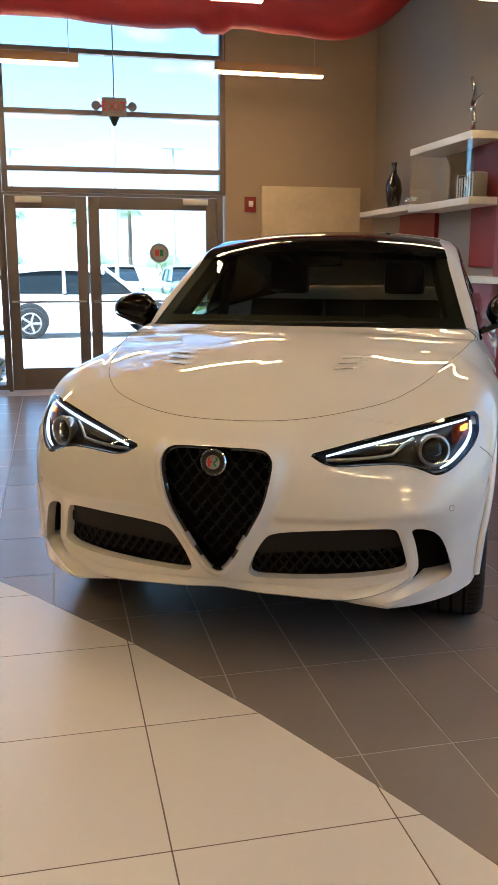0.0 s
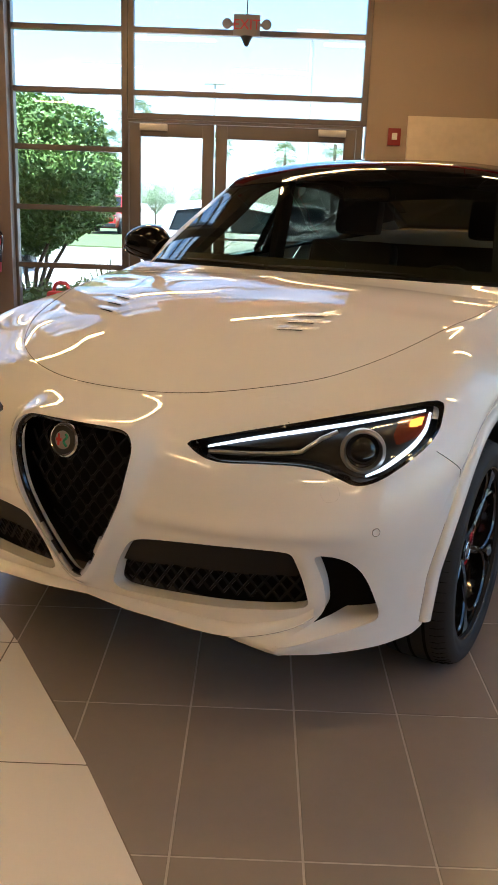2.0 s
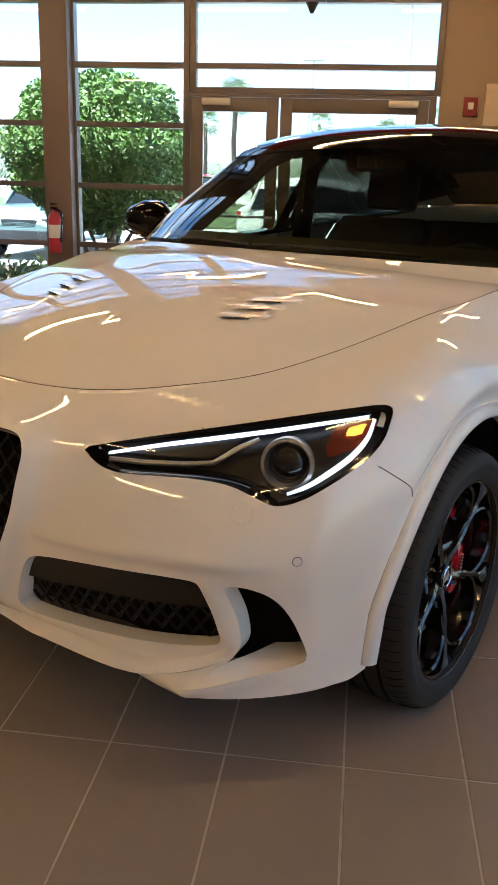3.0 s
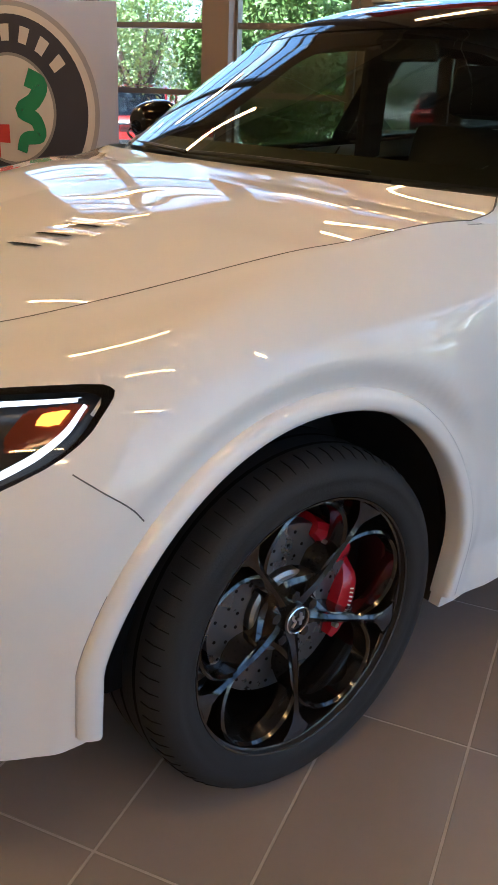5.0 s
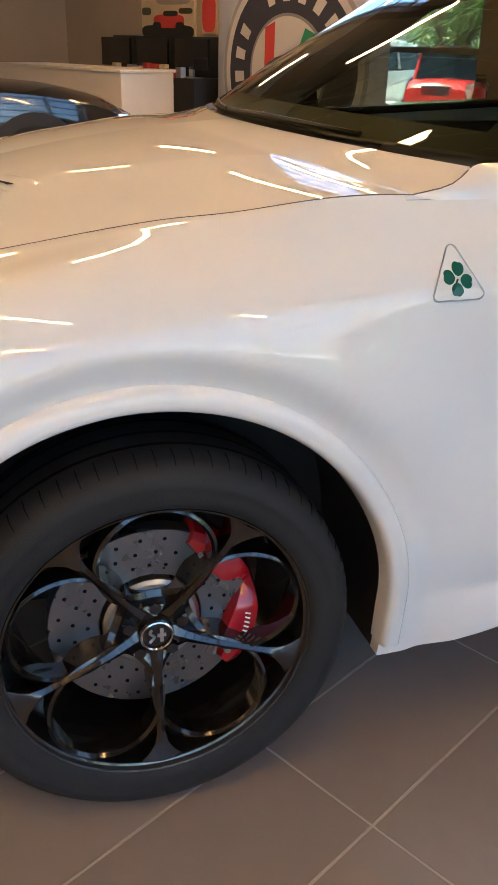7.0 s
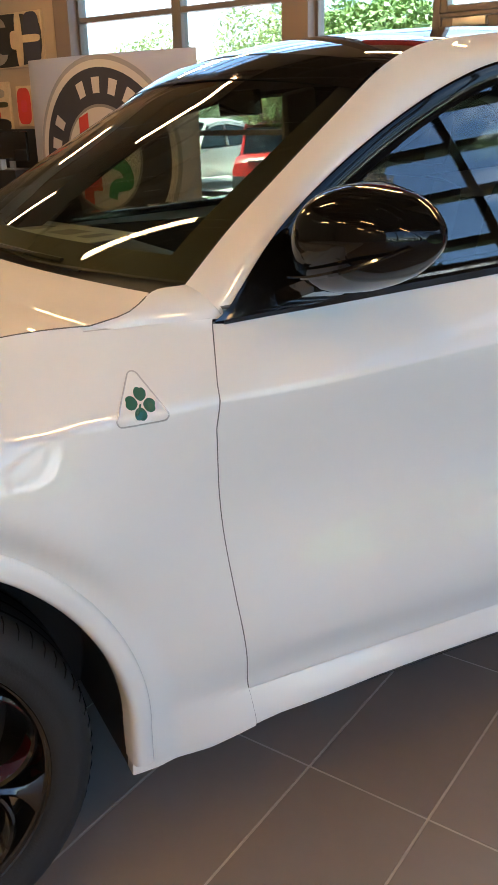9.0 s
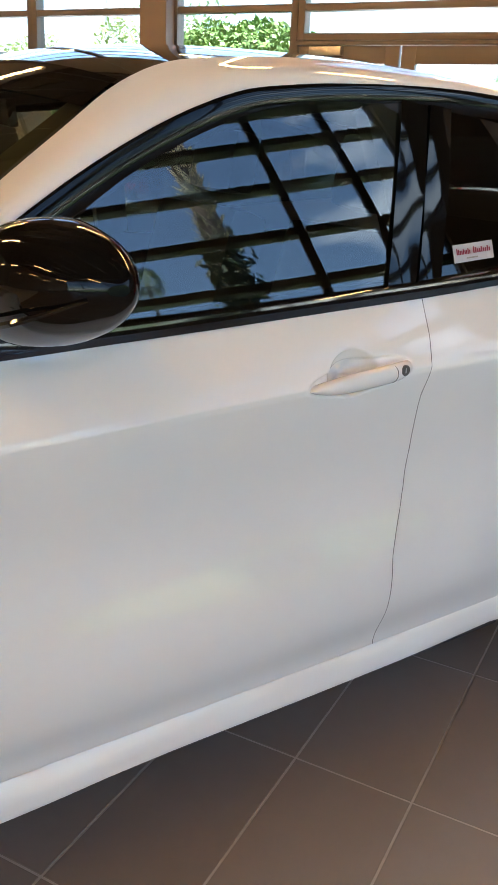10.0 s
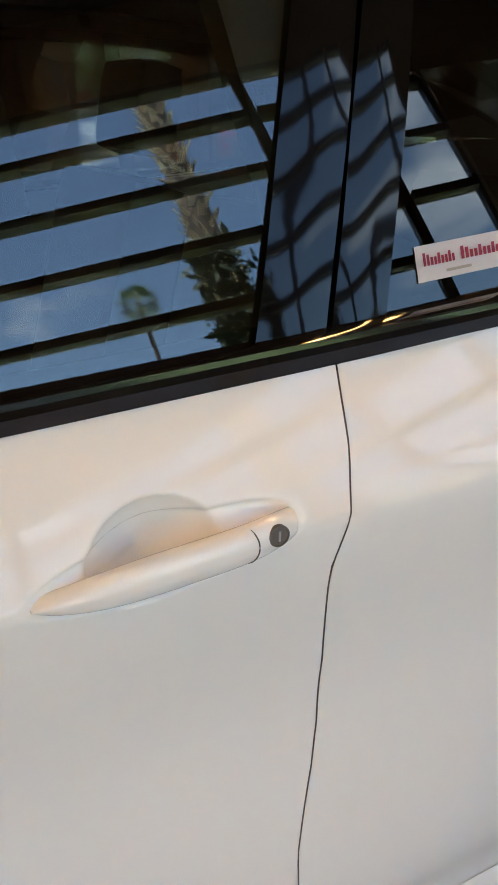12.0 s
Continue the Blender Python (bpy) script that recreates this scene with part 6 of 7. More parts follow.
    lathe(bm, [(.09, -.01), (.092, .030), (.085, .036), (.03, .036)], 48)
    part("disc_bell", bm, M_STEEL, disc)
    bm = bmesh.new()
    rows = []
    for a in np.linspace(radians(CAL_A), radians(CAL_B), 22):
        u = (a - radians(CAL_A)) / radians(CAL_B - CAL_A)
        e = .012 * (max(0.0, math.sin(math.pi * u)) ** .35)
        d = Vector((math.cos(a), math.sin(a), 0))
        dip = math.exp(-((u - .47) / .075) ** 2)
        n, k = .008 * math.cos(4 * math.pi * u) + .022 * dip, .030 * dip
        rows.append([d * .152 + Vector((0, 0, -.03)), d * (.160 - e + n) + Vector((0, 0, .022 - k)), d * (.167 - e + n) + Vector((0, 0, .034 + e - k)), d * .188 + Vector((0, 0, .038 + e - k)), d * (.200 + e * .4) + Vector((0, 0, .03 + e - k)), d * (.208 + e * .4) + Vector((0, 0, .01 - k)), d * .208 + Vector((0, 0, -.03))])
    vs = sheet(bm, rows)
    bm.faces.new(vs[0]), bm.faces.new(vs[-1])
    cal = part("brake_caliper", bm, M_RED, w, "red painted brake caliper")
    am = radians((CAL_A + CAL_B) / 2)
    bm = bmesh.new()
    for k in range(7):
        a = am + radians(14 + 3.2 * k)
        box(bm, -.0055, -.0016, 0, .0055, .0016, .001, m=pose(.182 * math.cos(a), .182 * math.sin(a), .0505, 0, 0, math.degrees(a) + 20))
    part("caliper_bars", bm, M_WHITE, cal, "small white bars in place of lettering")
    for a in (CAL_A + 10, CAL_B - 10):
        bm = bmesh.new()
        cyl(bm, .007, .006, .012, pose(.165 * math.cos(radians(a)), .165 * math.sin(radians(a)), .047), 12)
        part("caliper_bolt", bm, M_STEEL, cal)
    return w


# seen from outside the left wheel: local x forward (-y), local y up, local z out (+x)
_left = Matrix(((0, 0, 1, 0), (-1, 0, 0, 0), (0, 1, 0, 0), (0, 0, 0, 1)))
_right = Matrix(((0, 0, -1, 0), (1, 0, 0, 0), (0, 1, 0, 0), (0, 0, 0, 1)))
RING_TURN, CAL_A, CAL_B = 0, 114, 220
wheel(Matrix.Translation((.808, 0, .3740)) @ _left)
wheel(Matrix.Translation((.815, REAR_AXLE, .3740)) @ _left)
CAL_A, CAL_B = -40, 66
wheel(Matrix.Translation((-.808, 0, .3740)) @ _right)
wheel(Matrix.Translation((-.815, REAR_AXLE, .3740)) @ _right)

# ---- badge on the wing: white triangle with a green clover ----
for _s in (1, -1):
    _c = Vector((0, .498, 1.022))
    def side_place(dy, dz, off):
        q = SKIN.side(.498 + dy, 1.022 + dz)
        return Vector((_s * (q[0] + off), .498 + dy, 1.022 + dz))
    _tri = []
    for _a in (90, 210, 330):
        for _k in range(7):
            _b = radians(_a - 60 + 20 * _k)
            _tri.append((.041 * math.cos(radians(_a)) + .010 * math.cos(_b), -.004 + .041 * math.sin(radians(_a)) + .010 * math.sin(_b)))
    _bm = bmesh.new()
    sheet(_bm, [[side_place(-x * u, z * u, .0022 if u < 1 else .0) for x, z in _tri] for u in (1.04, 1.0, .7, .4, .1, .01)], close_v=True)
    _bd = part("wing_badge", _bm, M_WHITE, CAR, "white triangular badge with a green clover")
    _bm = bmesh.new()
    tube(_bm, [side_place(-x, z, .0018) for x, z in _tri], .0014, 5, close=True)
    part("badge_rim", _bm, M_STEEL, _bd)
    for _k in range(4):
        _a0 = radians(12 + 90 * _k)
        _bm = bmesh.new()
        _heart = []
        for _q in np.linspace(0, 2 * math.pi, 20, endpoint=False):
            _w = (_q + math.pi) % (2 * math.pi) - math.pi
            _r = .0106 * (1 - .26 * math.exp(-(_w / .38) ** 2) + .10 * math.exp(-((abs(_w) - 3.14) / .4) ** 2))
            _heart.append((.0162 * math.cos(_a0) + _r * math.cos(_q + _a0), -.002 + .0162 * math.sin(_a0) + _r * math.sin(_q + _a0)))
        _bm.faces.new([_bm.verts.new(side_place(-x, z, .0036)) for x, z in _heart])
        part("clover_leaf", _bm, M_GREEN, _bd, smooth=False)
    _bm = bmesh.new()
    tube(_bm, [side_place(0, -.002, .0036), side_place(-.010, -.018, .0036)], .0018, 5)
    part("clover_stalk", _bm, M_GREEN, _bd)

# ---- sticker on the rear pane ----
_st = thing("window_sticker", None, "silver rectangular sticker with red bars on the rear pane", "sticker")
_bm = bmesh.new()
_q0, _q1, _q2, _q3 = ((pane_x(z, y) + .0015, y, z) for y, z in ((1.908, 1.232), (2.050, 1.240), (2.050, 1.279), (1.908, 1.270)))
_bm.faces.new([_bm.verts.new(q) for q in (_q0, _q1, _q2, _q3)])
part("backing", _bm, M_BANNER, _st, smooth=False)
for _a, _b, _h0, _h1, _m in ((.07, .42, .42, .78, M_STICKRED), (.48, .93, .42, .78, M_STICKRED), (.30, .70, .16, .24, M_GREYWALL)):
    def _on(u, w):
        lo = Vector(_q0) * (1 - u) + Vector(_q1) * u
        hi = Vector(_q3) * (1 - u) + Vector(_q2) * u
        return lo * (1 - w) + hi * w + Vector((.0012, 0, .0004))
    _n = 9 if _m is M_STICKRED else 1
    for _k in range(_n):
        _u0, _u1 = _a + (_b - _a) * _k / _n, _a + (_b - _a) * (_k + .7) / _n
        _w1 = _h1 if _k == 0 else _h0 + (_h1 - _h0) * (.6 + .25 * (_k % 3 == 1))
        _bm = bmesh.new()
        _bm.faces.new([_bm.verts.new(_on(*q)) for q in ((_u0, _h0), (_u1, _h0), (_u1, _w1), (_u0, _w1))])
        part("bar", _bm, _m, _st, smooth=False)

# ---- cabin ----
_bm = bmesh.new()
_rows = []
for _x in np.linspace(-.76, .76, 30):
    _rows.append([Vector((_x, .50 + .22 * (_x / .76) ** 2, 1.10)), Vector((_x, .62 + .15 * (_x / .76) ** 2, 1.135)), Vector((_x, .90, 1.13 + .03 * math.exp(-((_x - .38) / .2) ** 2))), Vector((_x, 1.05, 1.09)), Vector((_x, 1.10, .98)), Vector((_x, 1.05, .62))])
sheet(_bm, _rows)
part("dashboard", _bm, M_TRIM, CAR, "black grained dashboard")
_bm = boxed(-.30, -.11, 0, .30, .11, .003, m=pose(-.52, .80, 1.139, 1, 0, 14))
_pp = tagged(part("paper_sheet", _bm, M_PRINTPALE, None, smooth=False), "pale printed sheet lying on the black dashboard", "paper")
for _k, (_x0, _x1) in enumerate(((-.20, -.12), (-.02, .10), (.16, .22))):
    part("printed_block", boxed(_x0, -.05, .0035, _x1, .04, .0040, m=pose(-.52, .80, 1.139, 1, 0, 14)), M_GREYWALL, _pp, smooth=False)
for _x in (.38, -.38):
    _seat = bmesh.new()
    box(_seat, _x - .25, 1.35, .45, _x + .25, 1.88, .64, bevel=.05)
    part("seat_cushion", _seat, M_LEATHER, CAR)
    _seat = bmesh.new()
    box(_seat, -.25, -.07, 0, .25, .08, .68, bevel=.06, m=pose(_x, 1.86, .60, -14))
    part("seat_back", _seat, M_LEATHER, CAR)
    _seat = bmesh.new()
    box(_seat, -.13, -.05, 0, .13, .06, .20, bevel=.045, m=pose(_x, 2.05, 1.30, -10))
    part("headrest", _seat, M_LEATHER, CAR)
_seat = bmesh.new()
box(_seat, -.65, 2.45, .45, .65, 2.95, .62, bevel=.05)
part("rear_bench", _seat, M_LEATHER, CAR)
_seat = bmesh.new()
box(_seat, -.65, -.08, 0, .65, .08, .66, bevel=.06, m=pose(0, 2.98, .58, -18))
part("rear_backrest", _seat, M_LEATHER, CAR)
_sw = bmesh.new()
_m = pose(.38, 1.18, 1.03, 65)
tube(_sw, [_m @ Vector((.18 * math.cos(a), .18 * math.sin(a), 0)) for a in np.linspace(0, 2 * math.pi, 36, endpoint=False)], .015, 8, close=True)
_swo = part("steering_wheel", _sw, M_LEATHER, CAR)
_sw = bmesh.new()
lathe(_sw, [(0, .02), (.06, .015), (.07, -.02), (0, -.03)], 24, _m)
box(_sw, -.17, -.02, -.012, .17, .02, .004, m=_m)
box(_sw, -.02, -.17, -.012, .02, 0, .004, m=_m)
part("steering_hub", _sw, M_TRIM, _swo)
part("cabin_floor", boxed(-.80, .55, .32, .80, 3.4, .42), M_TRIM, CAR)
_bm = boxed(-.11, -.012, -.03, .11, .012, .035, bevel=.01, m=pose(0, 1.17, 1.50, 8))
part("cabin_mirror", _bm, M_GLOSS, CAR)
for _s in (1, -1):
    part("door_lining", boxed(.80, .80, .45, .845, 2.9, 1.12, bevel=.01, m=Matrix.Diagonal((_s, 1, 1, 1))), M_TRIM, CAR)
    _bm = bmesh.new()
    sheet(_bm, [[Vector((_s * (q[0] - .03), q[1] + .01, q[2] - .01)), Vector((_s * (w[0] - .030), w[1] + .02, w[2] - .022)), Vector((_s * (w[0] - .085), w[1] + .045, w[2] - .040)), Vector((_s * (w[0] - .080), w[1] + .09, w[2] - .075))] for q, w in zip(_D, _W)])
    part("pillar_lining", _bm, M_TRIM, CAR)
    _bm = bmesh.new()
    box(_bm, -.02, -.06, 0, .02, .06, .46, bevel=.01, m=Matrix.Translation((_s * .80, 1.86, 1.12)) @ Euler((radians(12), radians(-_s * 14), 0)).to_matrix().to_4x4())
    part("pillar_post", _bm, M_TRIM, CAR)


# ---- outdoors ----
M_GROUND = mat("pale_asphalt", (.46, .44, .41), .9, vary=.15, scale=.6, fine=8, bump=.1)
M_GRASS = mat("lawn", (.075, .10, .032), .9, vary=.3, scale=2, fine=40, bump=.4)
M_MULCH = mat("bark_mulch", (.10, .065, .04), .95, vary=.4, scale=12, fine=90, bump=.5)
M_KERB = mat("kerb_concrete", (.45, .43, .40), .85, vary=.12, fine=50)
M_LEAF = mat("leaf_green", (.12, .20, .04), .55, vary=.35, scale=1.5, fine=9)
# distance haze is put into this paler green of the far trees
M_LEAFHAZE = mat("hazed_far_leaf", (.15, .21, .09), .6, vary=.3, scale=1.5, fine=9)
M_LEAFY = mat("leaf_yellow_green", (.18, .24, .06), .55, vary=.3, scale=1.5, fine=9)
M_BARK = mat("bark", (.12, .085, .06), .9, vary=.35, scale=8, fine=60, bump=.5)
M_PALMBOOT = mat("palm_boots", (.62, .49, .32), .85, vary=.35, scale=9, fine=50, bump=.4)
M_VINE = mat("dark_vine", (.035, .05, .018), .6, vary=.3, scale=3, fine=20)
M_FROND = mat("palm_frond", (.10, .14, .035), .5, vary=.3, scale=3, fine=20)
M_CARWHITE = mat("white_car_paint", (.78, .78, .77), .3, vary=.02, coat=.8)
M_CARRED = mat("red_car_paint", (.50, .02, .015), .3, vary=.04, coat=.8)
M_CARTEAL = mat("silver_green_car_paint", (.24, .34, .33), .3, metal=.3, vary=.04, coat=.8)
M_CARBLACK = mat("black_car_paint", (.010, .010, .012), .12, vary=.05, coat=1)
M_CARGLASS = mat("car_window_far", (.015, .02, .024), .12, vary=.1, spec=.25)
M_TAIL = mat("tail_lamp", (.45, .01, .015), .2, vary=.1)
M_STUCCO = mat("stucco", (.62, .52, .38), .85, vary=.08, fine=60)

GZ = -.12
_bm = bmesh.new()
sheet(_bm, [[Vector((x, y, GZ)) for y in (-900, -60, 0, 60, 900)] for x in (-900, -60, 0, 60, 900)])
structure("ground", _bm, M_GROUND, "pale sunlit asphalt of the car park", "ground", at=Matrix.Identity(4))
_bm = boxed(-40, V1 + .22, GZ - .05, -1.7, V1 + 4.2, .0, bevel=.03)
structure("planting_bed", _bm, M_MULCH, "planting bed of bark mulch outside the windows", "ground")
_bm = boxed(-40, V1 + 4.2, GZ - .05, -1.55, V1 + 4.38, .03, bevel=.03)
structure("kerb", _bm, M_KERB, "pale concrete kerb along the planting bed", "kerb")
_bm = boxed(-1.55, V1 + .2, GZ - .05, 6, V1 + 3.2, -.015, bevel=.02)
structure("pavement", _bm, M_KERB, "pale concrete pavement at the entrance", "pavement")
_bm = boxed(-60, 27, GZ - .05, 60, 60, GZ + .06, bevel=.05)
structure("lawn", _bm, M_GRASS, "far strip of mown grass", "ground")
# unseen lawn, added wide and dark to cut ground bounce onto the car
_bm = boxed(U1 + .25, -60, GZ - .05, U1 + 16, 60, GZ + .05, bevel=.05)
structure("lawn_2", _bm, M_GRASS, "unseen dark grass strip that limits bounce beside the glazed wall", "ground")


def leaves(bm, place, n, size, seed):
    """n small folded leaf clumps at places given by place(random)."""
    rnd = random.Random(seed)
    vs, fs = [], []
    for _ in range(n):
        c = place(rnd)
        a = Vector((rnd.uniform(-1, 1), rnd.uniform(-1, 1), rnd.uniform(-.6, 1))).normalized()
        b = a.cross(Vector((rnd.uniform(-1, 1), rnd.uniform(-1, 1), rnd.uniform(-1, 1)))).normalized()
        k = size * rnd.uniform(.6, 1.3)
        p = [c - a * k, c + b * k * .45, c + a * k, c - b * k * .45]
        i = len(vs)
        vs += p
        fs.append((i, i + 1, i + 2, i + 3))
    me = bpy.data.meshes.new("leaves")
    me.from_pydata(vs, [], fs)
    bm.from_mesh(me)
    bpy.data.meshes.remove(me)
    return bm


def limbs(bm, h, r, n, seed, spread, top):
    rnd = random.Random(seed)
    rod(bm, (0, 0, -.05), (.03 * h, .02 * h, h), r, r * .7, 10)
    for k in range(n):
        a = 2 * math.pi * k / n + rnd.uniform(-.3, .3)
        b = Vector((.03 * h, .02 * h, h * rnd.uniform(.75, 1)))
        m = b + Vector((math.cos(a) * spread * .5, math.sin(a) * spread * .5, (top - h) * .4))
        e = b + Vector((math.cos(a) * spread, math.sin(a) * spread, (top - h) * rnd.uniform(.7, .95)))
        tube(bm, [b, m, e], [r * .6, r * .4, r * .12], 7)
    return bm


def topiary(at):
    t = thing("rounded_bush", at, "large dense rounded green bush on several bare stems", "bush", "bushes outside")
    bm = bmesh.new()
    for k in range(6):
        a = 2 * math.pi * k / 6
        tube(bm, [(.1 * math.cos(a), .1 * math.sin(a), 0), (.3 * math.cos(a), .3 * math.sin(a), .45), (.75 * math.cos(a + .3), .7 * math.sin(a + .3), 1.2)], [.04, .032, .015], 7)
    part("stem", bm, M_BARK, t)

    def place(r):
        while True:
            d = Vector((r.gauss(0, 1), r.gauss(0, 1), r.gauss(0, 1))).normalized()
            q = r.uniform(.78, 1.0) ** .5
            lump = 1 + .06 * math.sin(d.x * 9 + 1) * math.cos(d.y * 8) + .05 * math.sin(d.z * 11)
            p = Vector((d.x * 1.3 * q * lump, d.y * 1.3 * q * lump, 1.72 + d.z * (1.15 if d.z > 0 else 1.0) * q * lump))
            if p.z > .62:
                return p
    bm = bmesh.new()
    leaves(bm, place, 24000, .040, 3)
    part("crown", bm, M_LEAF, t, smooth=False)
    bm = bmesh.new()
    bmesh.ops.create_icosphere(bm, subdivisions=3, radius=1)
    for v in bm.verts:
        d = v.co.copy()
        lump = .86 + .06 * math.sin(d.x * 9 + 1) * math.cos(d.y * 8) + .05 * math.sin(d.z * 11)
        v.co = Vector((d.x * 1.3 * lump, d.y * 1.3 * lump, max(.72, 1.72 + d.z * 1.1 * lump)))
    part("inner_crown", bm, M_LEAF, t)
    return t


topiary(BM(-3.25, 9.6, -.0))


def tree(at, h=7.0, r=2.6, m=None, seed=1, n=4500, size=.16):
    t = thing("leafy_tree", at, "broad leafy green tree behind the car park", "tree", "trees behind the car park")
    part("trunk", limbs(bmesh.new(), h * .35, .16, 7, seed, r * .7, h * .85), M_BARK, t)

    def place(rr):
        k = rr.randrange(9)
        a = 2.4 * k
        c = Vector((math.cos(a) * r * .5, math.sin(a) * r * .5, h * (.45 + .05 * k)))
        d = Vector((rr.gauss(0, 1), rr.gauss(0, 1), rr.gauss(0, 1))).normalized() * r * .62 * rr.uniform(.4, 1) ** .5
        return c + d
    bm = bmesh.new()
    leaves(bm, place, n, size, seed)
    part("crown", bm, m or M_LEAF, t, smooth=False)
    return t


_t1 = tree(BM(-17, 29, GZ), 5.4, 2.8, M_LEAFHAZE, 5, 5200, .10)
_t2 = tree(BM(-9.4, 16.3, GZ), 4.0, 1.2, M_LEAFY, 6, 5200, .06)
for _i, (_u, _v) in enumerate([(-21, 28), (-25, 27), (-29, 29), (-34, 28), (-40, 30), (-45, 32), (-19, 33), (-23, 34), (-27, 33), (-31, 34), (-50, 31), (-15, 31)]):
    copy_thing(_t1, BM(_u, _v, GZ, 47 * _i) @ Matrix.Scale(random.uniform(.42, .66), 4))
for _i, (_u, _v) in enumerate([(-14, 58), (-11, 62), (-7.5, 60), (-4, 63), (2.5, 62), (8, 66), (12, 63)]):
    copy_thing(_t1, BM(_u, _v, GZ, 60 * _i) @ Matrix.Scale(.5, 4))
copy_thing(_t2, BM(-14.6, 18.5, GZ, 90))


def palm(at, h=9.0, r=.20, boots=True, seed=1, fronds=26):
    t = thing("palm_tree", at, "tall palm with a rough scaly trunk and fan crown", "palm", "palms outside")
    bm = bmesh.new()
    tube(bm, [(.02 * math.sin(k), .02 * math.cos(k * 1.3), -.1 + (h + .1) * k / 12) for k in range(13)], [r * (1.15 - .02 * k) for k in range(13)], 14)
    part("trunk", bm, M_BARK, t)
    rnd = random.Random(seed)
    if boots:
        bm = bmesh.new()
        for k in range(int(h * 30)):
            z = .3 + k / 30
            a = k * 2.399
            m = Matrix.Translation((math.cos(a) * r * .95, math.sin(a) * r * .95, z)) @ Matrix.Rotation(a + rnd.uniform(-.2, .2), 4, "Z") @ Matrix.Rotation(radians(rnd.uniform(20, 46)), 4, "Y")
            n0 = len(bm.verts)
            k0, w0 = rnd.uniform(.20, .34), rnd.uniform(.06, .10)
            v = [bm.verts.new(m @ Vector(p)) for p in ((.0, -w0, 0), (.03, 0, 0), (.0, w0, 0), (.0, w0 * .55, k0), (.028, 0, k0 * .96), (.0, -w0 * .4, k0 * rnd.uniform(.75, 1)))]
            for f in ((0, 1, 4, 5), (1, 2, 3, 4), (2, 0, 5, 3), (5, 4, 3)):
                bm.faces.new([v[i] for i in f])
        part("boots", bm, M_PALMBOOT, t, "broken leaf stubs", smooth=False)
    bm = bmesh.new()
    vs, fs = [], []
    for k in range(fronds):
        a = k * 2.399
        el = radians(70 - 120 * k / fronds)
        d = Vector((math.cos(a) * math.cos(el), math.sin(a) * math.cos(el), math.sin(el)))
        c = Vector((0, 0, h)) + d * .9
        s = d.cross(Vector((0, 0, 1))).normalized()
        for j in range(15):
            b = radians(-100 + 200 * j / 14)
            e = (d * math.cos(b) + s * math.sin(b)).normalized()
            tip = c + e * .95 * rnd.uniform(.8, 1.1) + Vector((0, 0, -.28 * rnd.uniform(.5, 1.3)))
            w = e.cross(d.cross(s)).normalized() * .035
            i = len(vs)
            vs += [c, c + e * .45 + w, tip, c + e * .45 - w]
            fs.append((i, i + 1, i + 2, i + 3))
        i = len(vs)
        vs += [Vector((0, 0, h - .1)) + s * .02, c + s * .012, c - s * .012, Vector((0, 0, h - .1)) - s * .02]
        fs.append((i, i + 1, i + 2, i + 3))
    me = bpy.data.meshes.new("fronds")
    me.from_pydata(vs, [], fs)
    bm.from_mesh(me)
    part("crown", bm, M_FROND, t, smooth=False)
    return t


_p1 = palm(BM(12.2, 1.62, GZ), 14.5, .25)
_bm = bmesh.new()
leaves(_bm, lambda r: (lambda a, z, q: Vector((math.cos(a) * q, math.sin(a) * q, z)))(r.uniform(0, 6.283), r.uniform(.1, 6.35), .24 + abs(r.gauss(0, .16))), 2600, .13, 8)
part("vine", _bm, M_VINE, _p1, "dark climbing vine round the lower trunk", smooth=False)
_p3 = palm(BM(34, -1.8, GZ) @ Matrix.Scale(.72, 4), 19.5, .17, False, 4, 34)
copy_thing(_p3, BM(34, -.3, GZ, 70) @ Matrix.Scale(.70, 4))
_p2 = palm(BM(26, 4.6, GZ), 7.0, .17, False, 2)
for _i, (_u, _v, _s) in enumerate([(27.5, 6.6, .92), (30, 12, 1.1), (29, -9, 1.0), (26, -16, 1.1), (-3.2, 62, .8), (-8.2, 55, .95), (1.6, 64, .75), (-9.5, 52, .7), (5.5, 67, .9)]):
    copy_thing(_p2, BM(_u, _v, GZ, 50 * _i) @ Matrix.Scale(_s, 4))
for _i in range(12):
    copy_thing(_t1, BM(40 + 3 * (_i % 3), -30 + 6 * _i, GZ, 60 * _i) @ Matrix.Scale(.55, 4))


# low plants in the bed
def low_plant(at, seed, m, label):
    t = thing("low_shrub", at, label, "shrub", "low shrubs in the bed")
    bm = bmesh.new()
    leaves(bm, lambda r: Vector((r.gauss(0, .24), r.gauss(0, .24), abs(r.gauss(.16, .10)))), 700, .05, seed)
    part("foliage", bm, m, t, smooth=False)
    return t


_l1 = low_plant(BM(-2.2, 8.1), 21, M_LEAFY, "low yellow-green shrub in the bark bed")
for _i in range(14):
    copy_thing(_l1, BM(-2.5 - .62 * _i, 7.9 + random.uniform(-.2, .5), 0, 40 * _i))
_t = thing("spiky_plant", BM(-2.0, 8.7), "spiky narrow-leaved plant in the bark bed", "plant")
_bm = bmesh.new()
for _i in range(40):
    _a, _e = _i * 2.399, radians(random.uniform(35, 85))
    _d = Vector((math.cos(_a) * math.cos(_e), math.sin(_a) * math.cos(_e), math.sin(_e))) * random.uniform(.5, .9)
    _s = _d.cross(Vector((0, 0, 1))).normalized() * .018
    _bm.faces.new([_bm.verts.new(p) for p in (-_s, _s, _d * .6 + _s * .7, _d, _d * .6 - _s * .7)])
part("blades", _bm, M_FROND, _t, smooth=False)
